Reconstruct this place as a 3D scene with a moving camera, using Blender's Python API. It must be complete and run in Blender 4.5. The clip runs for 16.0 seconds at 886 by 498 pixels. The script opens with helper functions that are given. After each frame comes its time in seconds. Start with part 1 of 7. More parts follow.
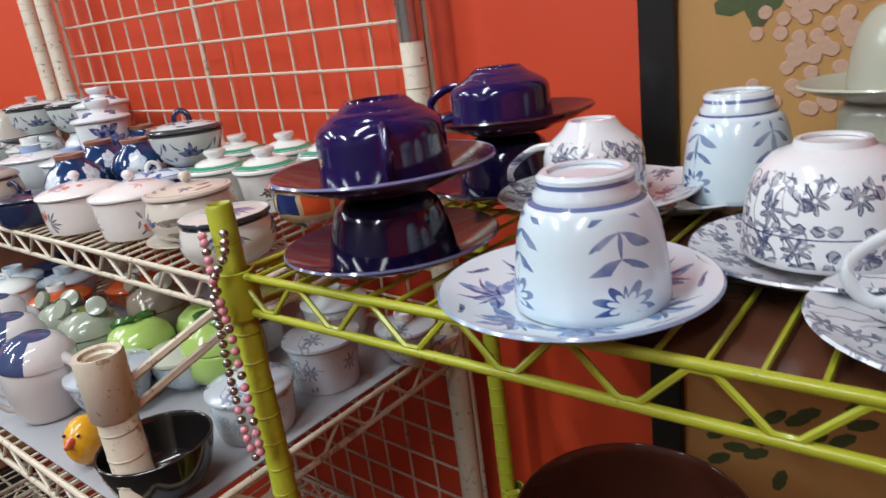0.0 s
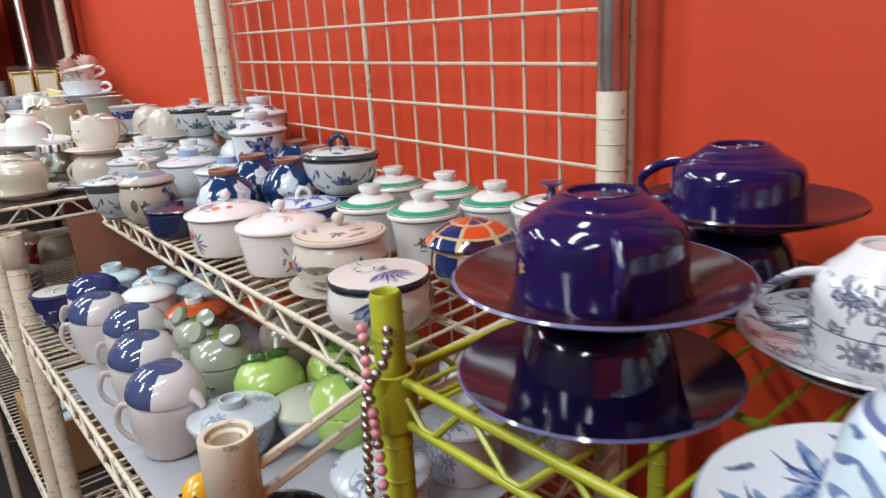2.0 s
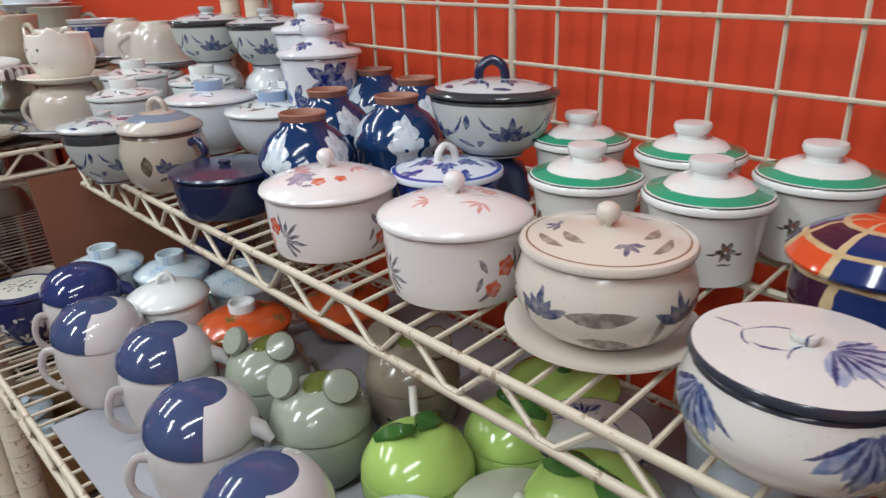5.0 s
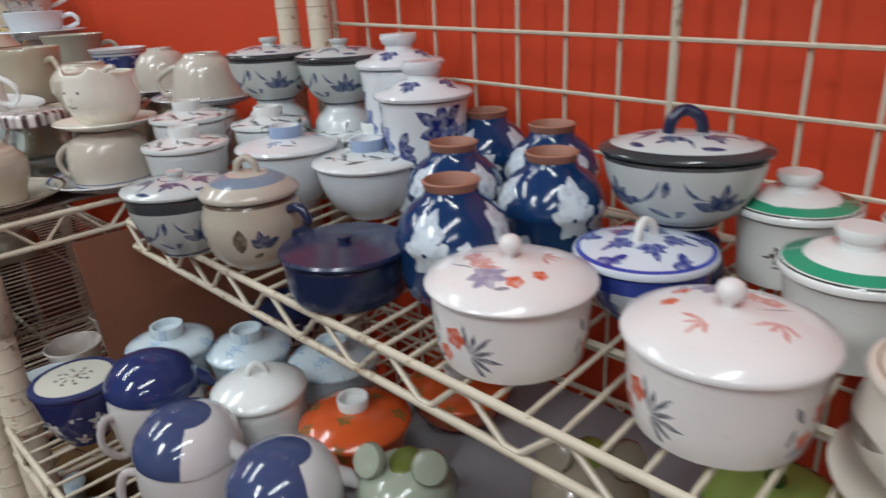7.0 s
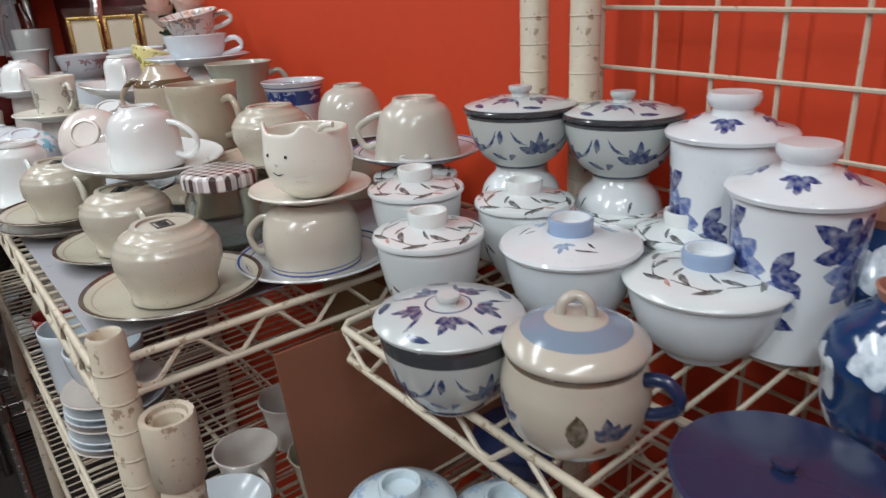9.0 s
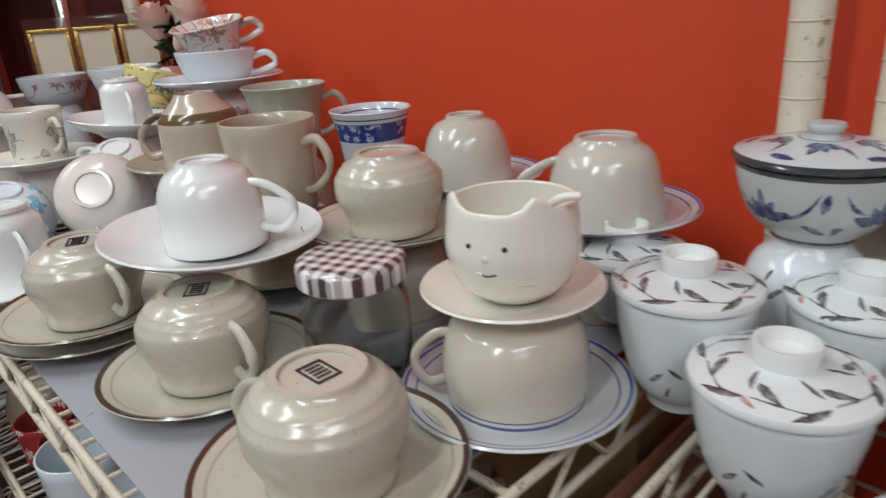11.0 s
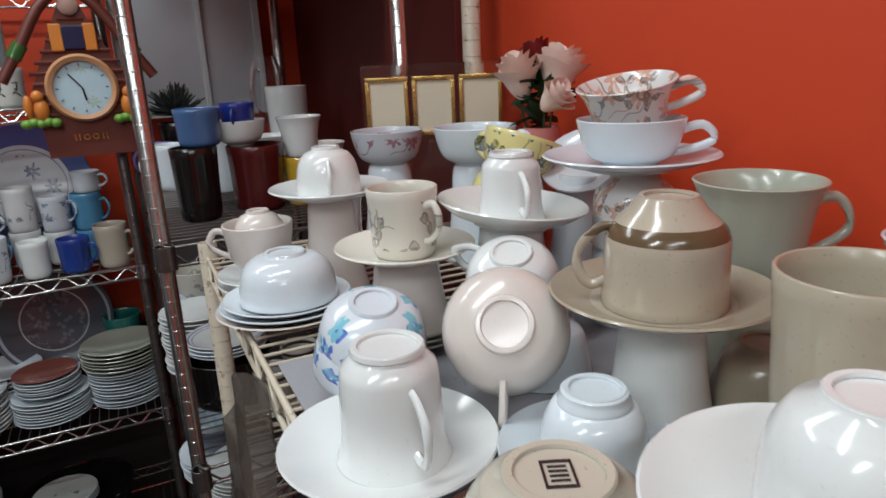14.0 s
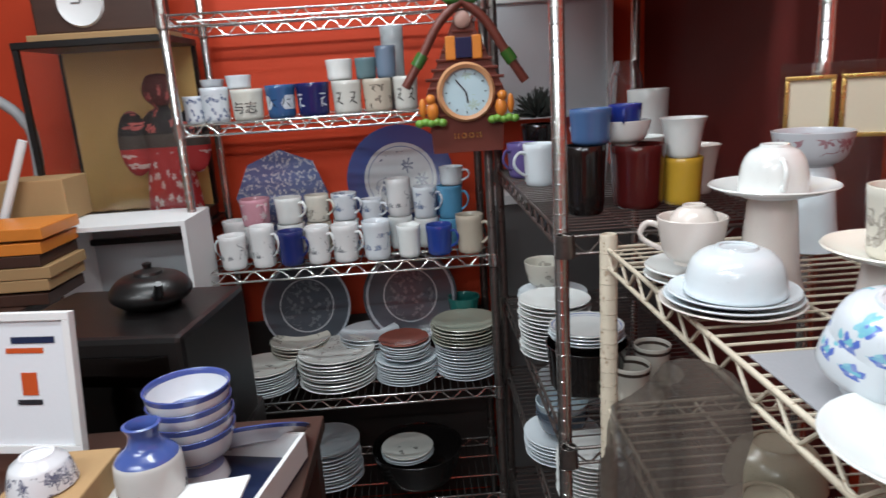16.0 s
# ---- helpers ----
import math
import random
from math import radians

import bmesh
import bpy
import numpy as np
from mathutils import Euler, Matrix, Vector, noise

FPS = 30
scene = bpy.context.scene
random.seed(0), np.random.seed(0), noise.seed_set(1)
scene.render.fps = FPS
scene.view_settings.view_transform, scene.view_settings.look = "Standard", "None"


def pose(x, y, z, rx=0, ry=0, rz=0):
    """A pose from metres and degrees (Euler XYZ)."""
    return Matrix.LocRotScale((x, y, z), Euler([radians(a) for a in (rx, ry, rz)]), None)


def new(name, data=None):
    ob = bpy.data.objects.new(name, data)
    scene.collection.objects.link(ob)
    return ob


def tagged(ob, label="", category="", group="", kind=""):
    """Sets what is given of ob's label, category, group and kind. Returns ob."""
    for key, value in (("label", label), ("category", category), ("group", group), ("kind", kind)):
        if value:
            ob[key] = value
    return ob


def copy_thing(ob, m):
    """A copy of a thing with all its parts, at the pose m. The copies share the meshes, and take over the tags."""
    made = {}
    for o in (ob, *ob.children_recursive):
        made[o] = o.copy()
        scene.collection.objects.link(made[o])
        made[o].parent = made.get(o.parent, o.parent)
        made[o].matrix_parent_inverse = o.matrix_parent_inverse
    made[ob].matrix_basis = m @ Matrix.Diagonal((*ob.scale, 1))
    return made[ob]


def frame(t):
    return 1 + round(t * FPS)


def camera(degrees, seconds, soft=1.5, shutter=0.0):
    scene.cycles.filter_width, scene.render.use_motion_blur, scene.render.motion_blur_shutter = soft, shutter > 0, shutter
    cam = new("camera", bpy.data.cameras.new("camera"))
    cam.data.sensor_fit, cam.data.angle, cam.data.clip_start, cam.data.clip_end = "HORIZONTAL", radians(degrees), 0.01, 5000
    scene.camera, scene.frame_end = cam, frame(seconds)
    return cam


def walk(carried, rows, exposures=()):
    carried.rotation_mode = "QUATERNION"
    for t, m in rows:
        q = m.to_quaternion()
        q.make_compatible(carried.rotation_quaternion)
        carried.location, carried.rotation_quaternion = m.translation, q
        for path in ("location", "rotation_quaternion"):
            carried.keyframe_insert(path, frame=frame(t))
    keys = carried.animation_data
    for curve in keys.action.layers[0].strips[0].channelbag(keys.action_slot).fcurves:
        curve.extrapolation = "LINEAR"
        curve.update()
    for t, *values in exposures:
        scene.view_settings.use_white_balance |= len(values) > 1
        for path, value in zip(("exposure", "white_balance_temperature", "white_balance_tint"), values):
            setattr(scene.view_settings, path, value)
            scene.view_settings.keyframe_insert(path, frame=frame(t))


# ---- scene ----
cam = camera(67.4, 16.0, soft=1.5, shutter=0.45)
METRES, EYE, TILT, LEAN, TURN = 1.95, 1.45, 0.0, 0.0, 40.0
ROWS = [
    (0.0, 0.0, 0.0, 0.0, -2.28, -17.68, 7.19),
    (0.5, -0.0117, 0.0076, 0.0066, -0.48, -17.03, 4.98),
    (1.0, -0.0182, 0.0407, 0.0077, 4.43, -16.35, 3.48),
    (1.5, -0.0217, 0.0463, 0.0151, 8.58, -16.08, 2.52),
    (2.0, -0.0295, 0.0612, 0.0201, 9.38, -16.0, 3.21),
    (2.5, -0.0683, 0.1002, 0.018, 10.0, -15.71, 1.81),
    (3.0, -0.1022, 0.1293, 0.0135, 9.35, -17.43, 0.88),
    (3.5, -0.1277, 0.1511, 0.01, 7.94, -18.21, 0.39),
    (4.0, -0.14, 0.1726, 0.0059, 7.24, -19.47, 0.72),
    (4.2, -0.1437, 0.1806, 0.0087, 8.24, -20.33, 1.05),
    (6.3, -0.2232, 0.2486, -0.0095, -1.41, -22.92, 2.62),
    (6.5, -0.2283, 0.2521, 0.0016, -0.59, -21.89, 2.81),
    (7.0, -0.2522, 0.2668, 0.0162, 3.18, -21.12, 2.8),
    (7.5, -0.2853, 0.2869, 0.0222, 6.8, -20.62, 2.44),
    (8.0, -0.3179, 0.3183, 0.0279, 9.49, -20.59, 1.97),
    (8.2, -0.3285, 0.3302, 0.0287, 10.43, -20.55, 2.21),
    (10.3, -0.4252, 0.4343, 0.0429, 9.08, -20.36, 4.19),
    (10.5, -0.4452, 0.4451, 0.0411, 7.62, -20.19, 3.73),
    (11.0, -0.4832, 0.4671, 0.0391, 5.34, -20.44, 3.59),
    (11.5, -0.5149, 0.4828, 0.0365, 7.53, -20.8, 2.29),
    (12.0, -0.5435, 0.5029, 0.036, 11.02, -20.43, 1.92),
    (12.5, -0.575, 0.5267, 0.0366, 15.25, -20.78, 1.45),
    (13.0, -0.6034, 0.5529, 0.0361, 18.78, -20.62, 0.64),
    (13.5, -0.6224, 0.5703, 0.0435, 21.31, -18.73, 1.23),
    (14.0, -0.6303, 0.5781, 0.0506, 24.05, -16.01, 2.57),
    (14.5, -0.6415, 0.5784, 0.052, 26.35, -15.19, 2.41),
    (15.0, -0.6671, 0.5516, 0.0544, 34.94, -14.14, 2.87),
    (15.5, -0.6894, 0.5219, 0.0521, 42.88, -14.5, 3.67),
    (16.0, -0.6998, 0.5031, 0.0506, 47.54, -14.08, 3.63),
]
walk(cam, [(t, pose(0, 0, EYE, TILT, LEAN, TURN) @ pose(METRES * x, METRES * y, METRES * z, 90 + pitch, roll, yaw)) for t, x, y, z, yaw, pitch, roll in ROWS],
     [(0.0, 0.22), (1.5, 0.30), (3.5, 0.12), (4.2, 0.06), (6.5, -0.30), (7.0, -0.33), (8.0, -0.25), (10.5, -0.31), (11.0, -0.40), (12.0, -0.58), (12.5, -0.58), (13.3, -0.50), (14.5, -0.36), (15.2, -0.20), (16.0, 0.12)])

# ---- world, lights ----
world = bpy.data.worlds.new("world")
scene.world = world
world.use_nodes = True
world.node_tree.nodes["Background"].inputs[0].default_value = (0.75, 0.85, 1.0, 1)
world.node_tree.nodes["Background"].inputs[1].default_value = 0.1


def tube_light(name, x, y, z, rz, power, length=1.2, width=0.10):
    lamp = bpy.data.lights.new(name, "AREA")
    lamp.shape, lamp.size, lamp.size_y, lamp.energy = "RECTANGLE", length, width, power
    lamp.color = (0.88, 0.96, 1.0)
    ob = new(name, lamp)
    ob.matrix_world = pose(x, y, z, 0, 0, rz)
    return ob


tube_light("ceiling_tube_lamp", -0.55, -0.35, 2.52, 90, 15)
tube_light("ceiling_tube_lamp", -2.05, -0.35, 2.52, 90, 15)
tube_light("ceiling_tube_lamp", -1.3, -1.35, 2.52, 90, 25)
tube_light("ceiling_tube_lamp", 0.25, -1.25, 2.52, 90, 17)
tube_light("ceiling_tube_lamp", -3.10, -0.50, 2.52, 90, 18)

# ---- materials ----
MATS = {}


class Nodes:
    """Short calls for a node tree."""

    def __init__(self, name):
        self.mat = bpy.data.materials.new(name)
        self.mat.use_nodes = True
        self.t = self.mat.node_tree
        self.bsdf = self.t.nodes["Principled BSDF"]

    def node(self, kind, **ins):
        n = self.t.nodes.new(kind)
        for k, v in ins.items():
            self.put(n.inputs[k], v)
        return n

    def put(self, socket, v):
        if isinstance(v, bpy.types.NodeSocket):
            self.t.links.new(v, socket)
        else:
            socket.default_value = v

    def m(self, op, a, b=0.0, c=0.0):
        n = self.t.nodes.new("ShaderNodeMath")
        n.operation = op
        for s, v in zip(n.inputs, (a, b, c)):
            self.put(s, v)
        return n.outputs[0]

    def mix(self, f, a, b):
        n = self.t.nodes.new("ShaderNodeMix")
        n.data_type = "RGBA"
        for i, v in ((0, f), (6, a), (7, b)):
            if not isinstance(v, bpy.types.NodeSocket) and i and len(v) == 3:
                v = (*v, 1)
            self.put(n.inputs[i], v)
        return n.outputs[2]

    def coords(self):
        return self.t.nodes.new("ShaderNodeTexCoord").outputs["Object"]

    def noise(self, vec, scale, detail=3.0, rough=0.5):
        n = self.node("ShaderNodeTexNoise", Vector=vec, Scale=scale, Detail=detail, Roughness=rough)
        return n.outputs["Fac"]

    def sep(self, vec):
        n = self.node("ShaderNodeSeparateXYZ", Vector=vec)
        return n.outputs

    def comb(self, x, y, z=0.0):
        return self.node("ShaderNodeCombineXYZ", X=x, Y=y, Z=z).outputs[0]

    def between(self, v, lo, hi):
        return self.m("MULTIPLY", self.m("GREATER_THAN", v, lo), self.m("LESS_THAN", v, hi))

    def bump(self, h, strength=0.2, dist=0.001):
        n = self.node("ShaderNodeBump", Height=h, Strength=strength, Distance=dist)
        self.t.links.new(n.outputs[0], self.bsdf.inputs["Normal"])

    def set(self, **ins):
        for k, v in ins.items():
            self.put(self.bsdf.inputs[k.replace("_", " ")], v)


def rgb(c):
    return (*c, 1)


def paint_mask(n, vec2, scale, amount, style):
    """Brushed flowers, leaves and tendrils on a plane given in metres."""
    vor = n.t.nodes.new("ShaderNodeTexVoronoi")
    vor.voronoi_dimensions = "2D"
    n.put(vor.inputs["Vector"], vec2)
    n.put(vor.inputs["Scale"], scale)
    n.put(vor.inputs["Randomness"], 0.75)
    d = n.node("ShaderNodeVectorMath")
    d.operation = "SUBTRACT"
    n.put(d.inputs[0], vec2)
    n.put(d.inputs[1], vor.outputs["Position"])
    x, y, _ = n.sep(d.outputs[0])
    rad = n.m("MULTIPLY", n.m("SQRT", n.m("ADD", n.m("MULTIPLY", x, x), n.m("MULTIPLY", y, y))), scale)
    rnd = n.sep(vor.outputs["Color"])
    ang = n.m("ADD", n.m("ARCTAN2", y, x), n.m("MULTIPLY", rnd[0], 6.3))
    base_r, lobe_r = {"leaf": (0.24, 0.17), "flower": (0.27, 0.08), "blossom": (0.37, 0.07), "peony": (0.26, 0.11), "sprig": (0.22, 0.17)}[style]
    petals = {"leaf": 2.0, "flower": 5.0, "blossom": 5.0, "peony": 7.0, "sprig": 3.0}[style]
    edge = n.m("ADD", base_r, n.m("MULTIPLY", lobe_r, n.m("COSINE", n.m("MULTIPLY", ang, petals))))
    wob = n.m("MULTIPLY", n.m("SUBTRACT", n.noise(vec2, scale * 3.5), 0.5), 0.42)
    flower = n.m("LESS_THAN", n.m("ADD", rad, wob), edge)
    if style not in ("flower", "blossom"):
        rim = n.m("LESS_THAN", n.m("SUBTRACT", edge, n.m("ADD", rad, wob)), 0.055)
        vein = n.m("GREATER_THAN", n.m("COSINE", n.m("ADD", n.m("MULTIPLY", ang, petals * 3.0), n.m("MULTIPLY", rad, 9.0))), 0.45)
        flower = n.m("MULTIPLY", flower, n.m("ADD", 0.6, n.m("MULTIPLY", 0.4, n.m("MAXIMUM", rim, vein))))
    flower = n.m("MULTIPLY", flower, n.m("GREATER_THAN", rad, 0.05))
    flower = n.m("MULTIPLY", flower, n.m("LESS_THAN", rnd[1], amount))
    line = n.noise(vec2, scale * 0.9, 1.0)
    vine = n.m("LESS_THAN", n.m("ABSOLUTE", n.m("SUBTRACT", line, 0.52)), 0.012)
    vine = n.m("MULTIPLY", n.m("MULTIPLY", vine, n.m("LESS_THAN", rad, 0.62)), n.m("LESS_THAN", rnd[2], 0.0 if amount < 0.2 or style in ("flower", "blossom") else 0.45))
    wash = n.m("ADD", 0.22, n.m("MULTIPLY", 1.35, n.noise(vec2, scale * 2.6)))
    return n.m("MULTIPLY", n.m("MAXIMUM", flower, n.m("MULTIPLY", vine, 0.8)), n.m("MINIMUM", wash, 1.0))


def scroll_mask(n, x, y, z, radius, panels=4):
    """Brushed plumes over a lotus, repeated round an upturned cup."""
    width = 2 * math.pi / panels
    wob = n.m("MULTIPLY", n.m("SUBTRACT", n.noise(n.comb(x, y, z), 55.0, 2.0), 0.5), 0.011)
    s = n.m("MULTIPLY", n.m("SUBTRACT", n.m("FLOORED_MODULO", n.m("ARCTAN2", y, x), width), width / 2), radius)
    p = n.m("ADD", n.m("ABSOLUTE", s), wob)
    q = n.m("FLOORED_MODULO", n.m("SUBTRACT", z, n.m("MULTIPLY", n.m("MULTIPLY", p, p), 26.0)), 0.0128)
    taper = n.m("MULTIPLY", n.m("SINE", n.m("MULTIPLY", n.m("MINIMUM", p, 0.0185), 170.0)), n.m("MULTIPLY", n.noise(n.comb(x, y, z), 70.0), 0.0095))
    plume = n.m("MULTIPLY", n.m("LESS_THAN", q, taper), n.between(z, 0.0185, 0.046))
    stem = n.m("MULTIPLY", n.m("LESS_THAN", p, 0.0004), n.between(z, 0.018, 0.050))
    dz = n.m("MULTIPLY", n.m("SUBTRACT", 0.0625, z), 1.25)
    ang = n.m("ARCTAN2", dz, n.m("ABSOLUTE", s))
    rad = n.m("ADD", n.m("SQRT", n.m("ADD", n.m("MULTIPLY", s, s), n.m("MULTIPLY", dz, dz))), wob)
    petal = n.m("ABSOLUTE", n.m("SINE", n.m("MULTIPLY", ang, 4.5)))
    edge = n.m("MULTIPLY", n.m("ADD", 0.45, n.m("MULTIPLY", petal, 0.55)), 0.0165)
    lotus = n.m("MULTIPLY", n.m("LESS_THAN", rad, edge), n.m("GREATER_THAN", rad, n.m("MULTIPLY", edge, 0.62)))
    lotus = n.m("MULTIPLY", lotus, n.m("GREATER_THAN", dz, -0.005))
    wash = n.m("ADD", 0.30, n.m("MULTIPLY", 1.1, n.noise(n.comb(x, y, z), 60.0)))
    return n.m("MULTIPLY", n.m("MAXIMUM", n.m("MULTIPLY", n.m("MAXIMUM", plume, stem), 0.85), lotus), n.m("MINIMUM", wash, 1.0))


def fan(cu, cv, count, first, last, length, width, bend=0.0):
    """Brush strokes that spread from one point."""
    out = []
    for i in range(count):
        d = first + (last - first) * i / max(1, count - 1)
        a = radians(d)
        ln = length * (1.0 - 0.22 * (i % 2))
        out.append((cu + math.cos(a) * ln * 0.56, cv + math.sin(a) * ln * 0.56, d, ln, width, bend))
    return out


def ring(cu, cv, count, radius, length, width):
    """Petals laid round a centre."""
    return [(cu + math.cos(2 * math.pi * i / count) * radius, cv + math.sin(2 * math.pi * i / count) * radius, 360 * i / count, length, width, 0.0) for i in range(count)]


def grow(strokes, k, cv):
    """Strokes made larger about the height cv."""
    return [(a * k, cv + (b - cv) * k, d, ln * k, wd * k, bend / k) for a, b, d, ln, wd, bend in strokes]


def stroke_mask(n, u, v, strokes):
    """Tapered brush strokes on a plane: centre, direction, length, width, bend."""
    vec = n.comb(u, v)
    wob = n.m("MULTIPLY", n.m("SUBTRACT", n.noise(vec, 330.0, 2.0), 0.5), 0.0022)
    out = None
    for cu, cv, deg, ln, wd, bend in strokes:
        ca, sa = math.cos(radians(deg)), math.sin(radians(deg))
        a = n.m("MULTIPLY_ADD", u, ca, n.m("MULTIPLY_ADD", v, sa, -cu * ca - cv * sa))
        b = n.m("MULTIPLY_ADD", v, ca, n.m("MULTIPLY_ADD", u, -sa, cu * sa - cv * ca))
        aa = n.m("MULTIPLY", a, a)
        b = n.m("ABSOLUTE", n.m("ADD", n.m("MULTIPLY_ADD", aa, -bend, b), wob))
        m = n.m("LESS_THAN", b, n.m("MULTIPLY_ADD", aa, -2.0 * wd / ln ** 2, wd / 2))
        out = m if out is None else n.m("MAXIMUM", out, m)
    wash = n.m("MINIMUM", n.m("MULTIPLY_ADD", n.noise(vec, 150.0, 2.0), 1.5, 0.12), 1.0)
    return n.m("MULTIPLY", out, wash)


def ceramic(name, col, rough=0.13, motif=None, bands=(), speckle=0.03, lid=False):
    """Glazed ware. motif: (colour, flowers per metre, amount, style, lowest z, highest z, R); bands: (axis, from, to, colour)."""
    if name in MATS:
        return MATS[name]
    n = Nodes(name)
    co = n.coords()
    x, y, z = n.sep(co)
    r = n.m("SQRT", n.m("ADD", n.m("MULTIPLY", x, x), n.m("MULTIPLY", y, y)))
    big = n.noise(co, 14.0, 2.0)
    dark = tuple(c * 0.86 for c in col)
    c = n.mix(big, dark, tuple(min(1, k * 1.05) for k in col))
    fine = n.noise(co, 420.0, 1.0)
    c = n.mix(n.m("MULTIPLY", n.m("GREATER_THAN", fine, 0.72), speckle * 6), c, tuple(k * 0.5 for k in col))
    for axis, lo, hi, bc in bands:
        c = n.mix(n.between(z if axis == "z" else r, lo, hi), c, bc)
    motifs = motif if isinstance(motif, list) else ([motif] if motif else [])
    for mc, sc, amount, style, lo, hi, rr in motifs:
        if style == "scroll":
            c = n.mix(n.m("MULTIPLY", n.m("MULTIPLY", n.noise(co, 45.0), 0.45), n.between(z, lo, hi)), c, (0.42, 0.62, 0.72))
            c = n.mix(n.m("MULTIPLY", scroll_mask(n, x, y, z, rr), n.between(z, lo, hi)), c, mc)
            continue
        if style == "strokes":
            # sc: how often the strokes come round; none: laid flat across the top
            if sc:
                w = 2 * math.pi / sc
                u = n.m("MULTIPLY", n.m("SUBTRACT", n.m("FLOORED_MODULO", n.m("ARCTAN2", y, x), w), w / 2), rr)
                mask = stroke_mask(n, u, r if lid else z, amount)
            else:
                mask = stroke_mask(n, x, y, amount)
            c = n.mix(n.m("MULTIPLY", mask, n.between(r if lid else z, lo, hi)), c, mc)
            continue
        if lid:
            v2 = n.comb(x, y)
        else:
            v2 = n.comb(n.m("MULTIPLY", n.m("ARCTAN2", y, x), rr), z)
        mask = n.m("MULTIPLY", paint_mask(n, v2, sc * 1.35, amount, style), n.between(r if lid else z, lo, hi))
        c = n.mix(mask, c, mc if max(mc) > 0.5 else tuple(k * 0.5 for k in mc))
    n.set(Base_Color=c, Roughness=n.m("ADD", rough, n.m("MULTIPLY", n.noise(co, 60.0), 0.10)), Coat_Weight=0.25, Coat_Roughness=0.08)
    n.put(n.bsdf.inputs["Specular IOR Level"], 0.55)
    n.bump(n.m("ADD", n.noise(co, 35.0, 1.0), n.m("MULTIPLY", fine, 0.05)), 0.06, 0.0012)
    MATS[name] = n.mat
    return n.mat


def surface(name, col, rough=0.6, metal=0.0, var=0.25, scale=8.0, grain=180.0, bump=0.2, stain=None, stain_amount=0.5, stretch=None):
    """A general surface with blotches, grain and wear."""
    if name in MATS:
        return MATS[name]
    n = Nodes(name)
    co = n.coords()
    if stretch:
        mp = n.node("ShaderNodeMapping", Vector=co)
        mp.inputs["Scale"].default_value = stretch
        co = mp.outputs[0]
    a = n.noise(co, scale, 4.0, 0.6)
    b = n.noise(co, grain, 3.0)
    c = n.mix(n.m("ADD", n.m("MULTIPLY", a, 0.7), n.m("MULTIPLY", b, 0.3)), tuple(k * (1 - var) for k in col), tuple(min(1, k * (1 + var)) for k in col))
    if stain:
        s = n.noise(co, scale * 3.1, 6.0, 0.7)
        c = n.mix(n.m("MULTIPLY", n.m("GREATER_THAN", s, 1 - stain_amount * 0.8), 0.75), c, stain)
    n.set(Base_Color=c, Roughness=n.m("ADD", rough - 0.08, n.m("MULTIPLY", a, 0.16)), Metallic=metal)
    n.bump(n.m("ADD", b, n.m("MULTIPLY", a, 0.6)), bump, 0.001)
    MATS[name] = n.mat
    return n.mat


def glass(name, col=(1, 1, 1), rough=0.03):
    if name in MATS:
        return MATS[name]
    n = Nodes(name)
    co = n.coords()
    n.set(Base_Color=rgb(col), Roughness=n.m("ADD", rough, n.m("MULTIPLY", n.noise(co, 30.0), 0.05)), Transmission_Weight=1.0, IOR=1.45)
    n.bump(n.noise(co, 25.0), 0.15, 0.002)
    MATS[name] = n.mat
    return n.mat


RED_WALL = surface("red_wall_paint", (0.60, 0.052, 0.011), 0.62, var=0.12, scale=2.2, grain=60, bump=0.25)
WHITE_COAT = surface("yellowed_white_epoxy", (0.58, 0.51, 0.40), 0.42, var=0.22, scale=22, grain=200, stain=(0.24, 0.15, 0.08), stain_amount=0.50)
GREEN_COAT = surface("lime_green_epoxy", (0.36, 0.38, 0.025), 0.32, var=0.22, scale=24, grain=200, stain=(0.16, 0.15, 0.02), stain_amount=0.42)
CHROME = surface("worn_chrome", (0.55, 0.54, 0.52), 0.22, 0.95, var=0.25, scale=30, stain=(0.12, 0.09, 0.07), stain_amount=0.42)
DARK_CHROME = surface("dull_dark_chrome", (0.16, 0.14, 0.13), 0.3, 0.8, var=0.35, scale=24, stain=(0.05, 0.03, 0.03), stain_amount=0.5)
MAT_GREY = surface("grey_vinyl_mat", (0.30, 0.30, 0.32), 0.5, var=0.12, scale=6, grain=300, stain=(0.2, 0.19, 0.19), stain_amount=0.4)
FLOOR = surface("dark_floor_tile", (0.045, 0.038, 0.035), 0.45, var=0.25, scale=3, grain=90)
CEIL = surface("ceiling_white", (0.62, 0.60, 0.57), 0.8, var=0.06, scale=1.5)
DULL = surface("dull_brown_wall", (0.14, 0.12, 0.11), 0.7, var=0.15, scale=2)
BLACK = surface("black_lacquer", (0.007, 0.006, 0.006), 0.34, var=0.3, scale=6)
CARD = surface("brown_card", (0.36, 0.22, 0.10), 0.8, var=0.14, scale=5, grain=120)
WOOD = surface("dark_stained_wood", (0.050, 0.022, 0.015), 0.42, var=0.4, scale=5, grain=60, stretch=(1, 8, 8))
GOLD = surface("gold_lustre", (0.62, 0.42, 0.14), 0.28, 0.9, var=0.2, scale=40)
PAPER = surface("cream_paper", (0.66, 0.60, 0.46), 0.7, var=0.06, scale=12)
WHITE_PLAIN = surface("white_paint", (0.72, 0.72, 0.72), 0.5, var=0.06, scale=6)
LINER = surface("brown_plastic_liner", (0.10, 0.035, 0.02), 0.25, var=0.3, scale=10, grain=90)

# ---- mesh tools ----


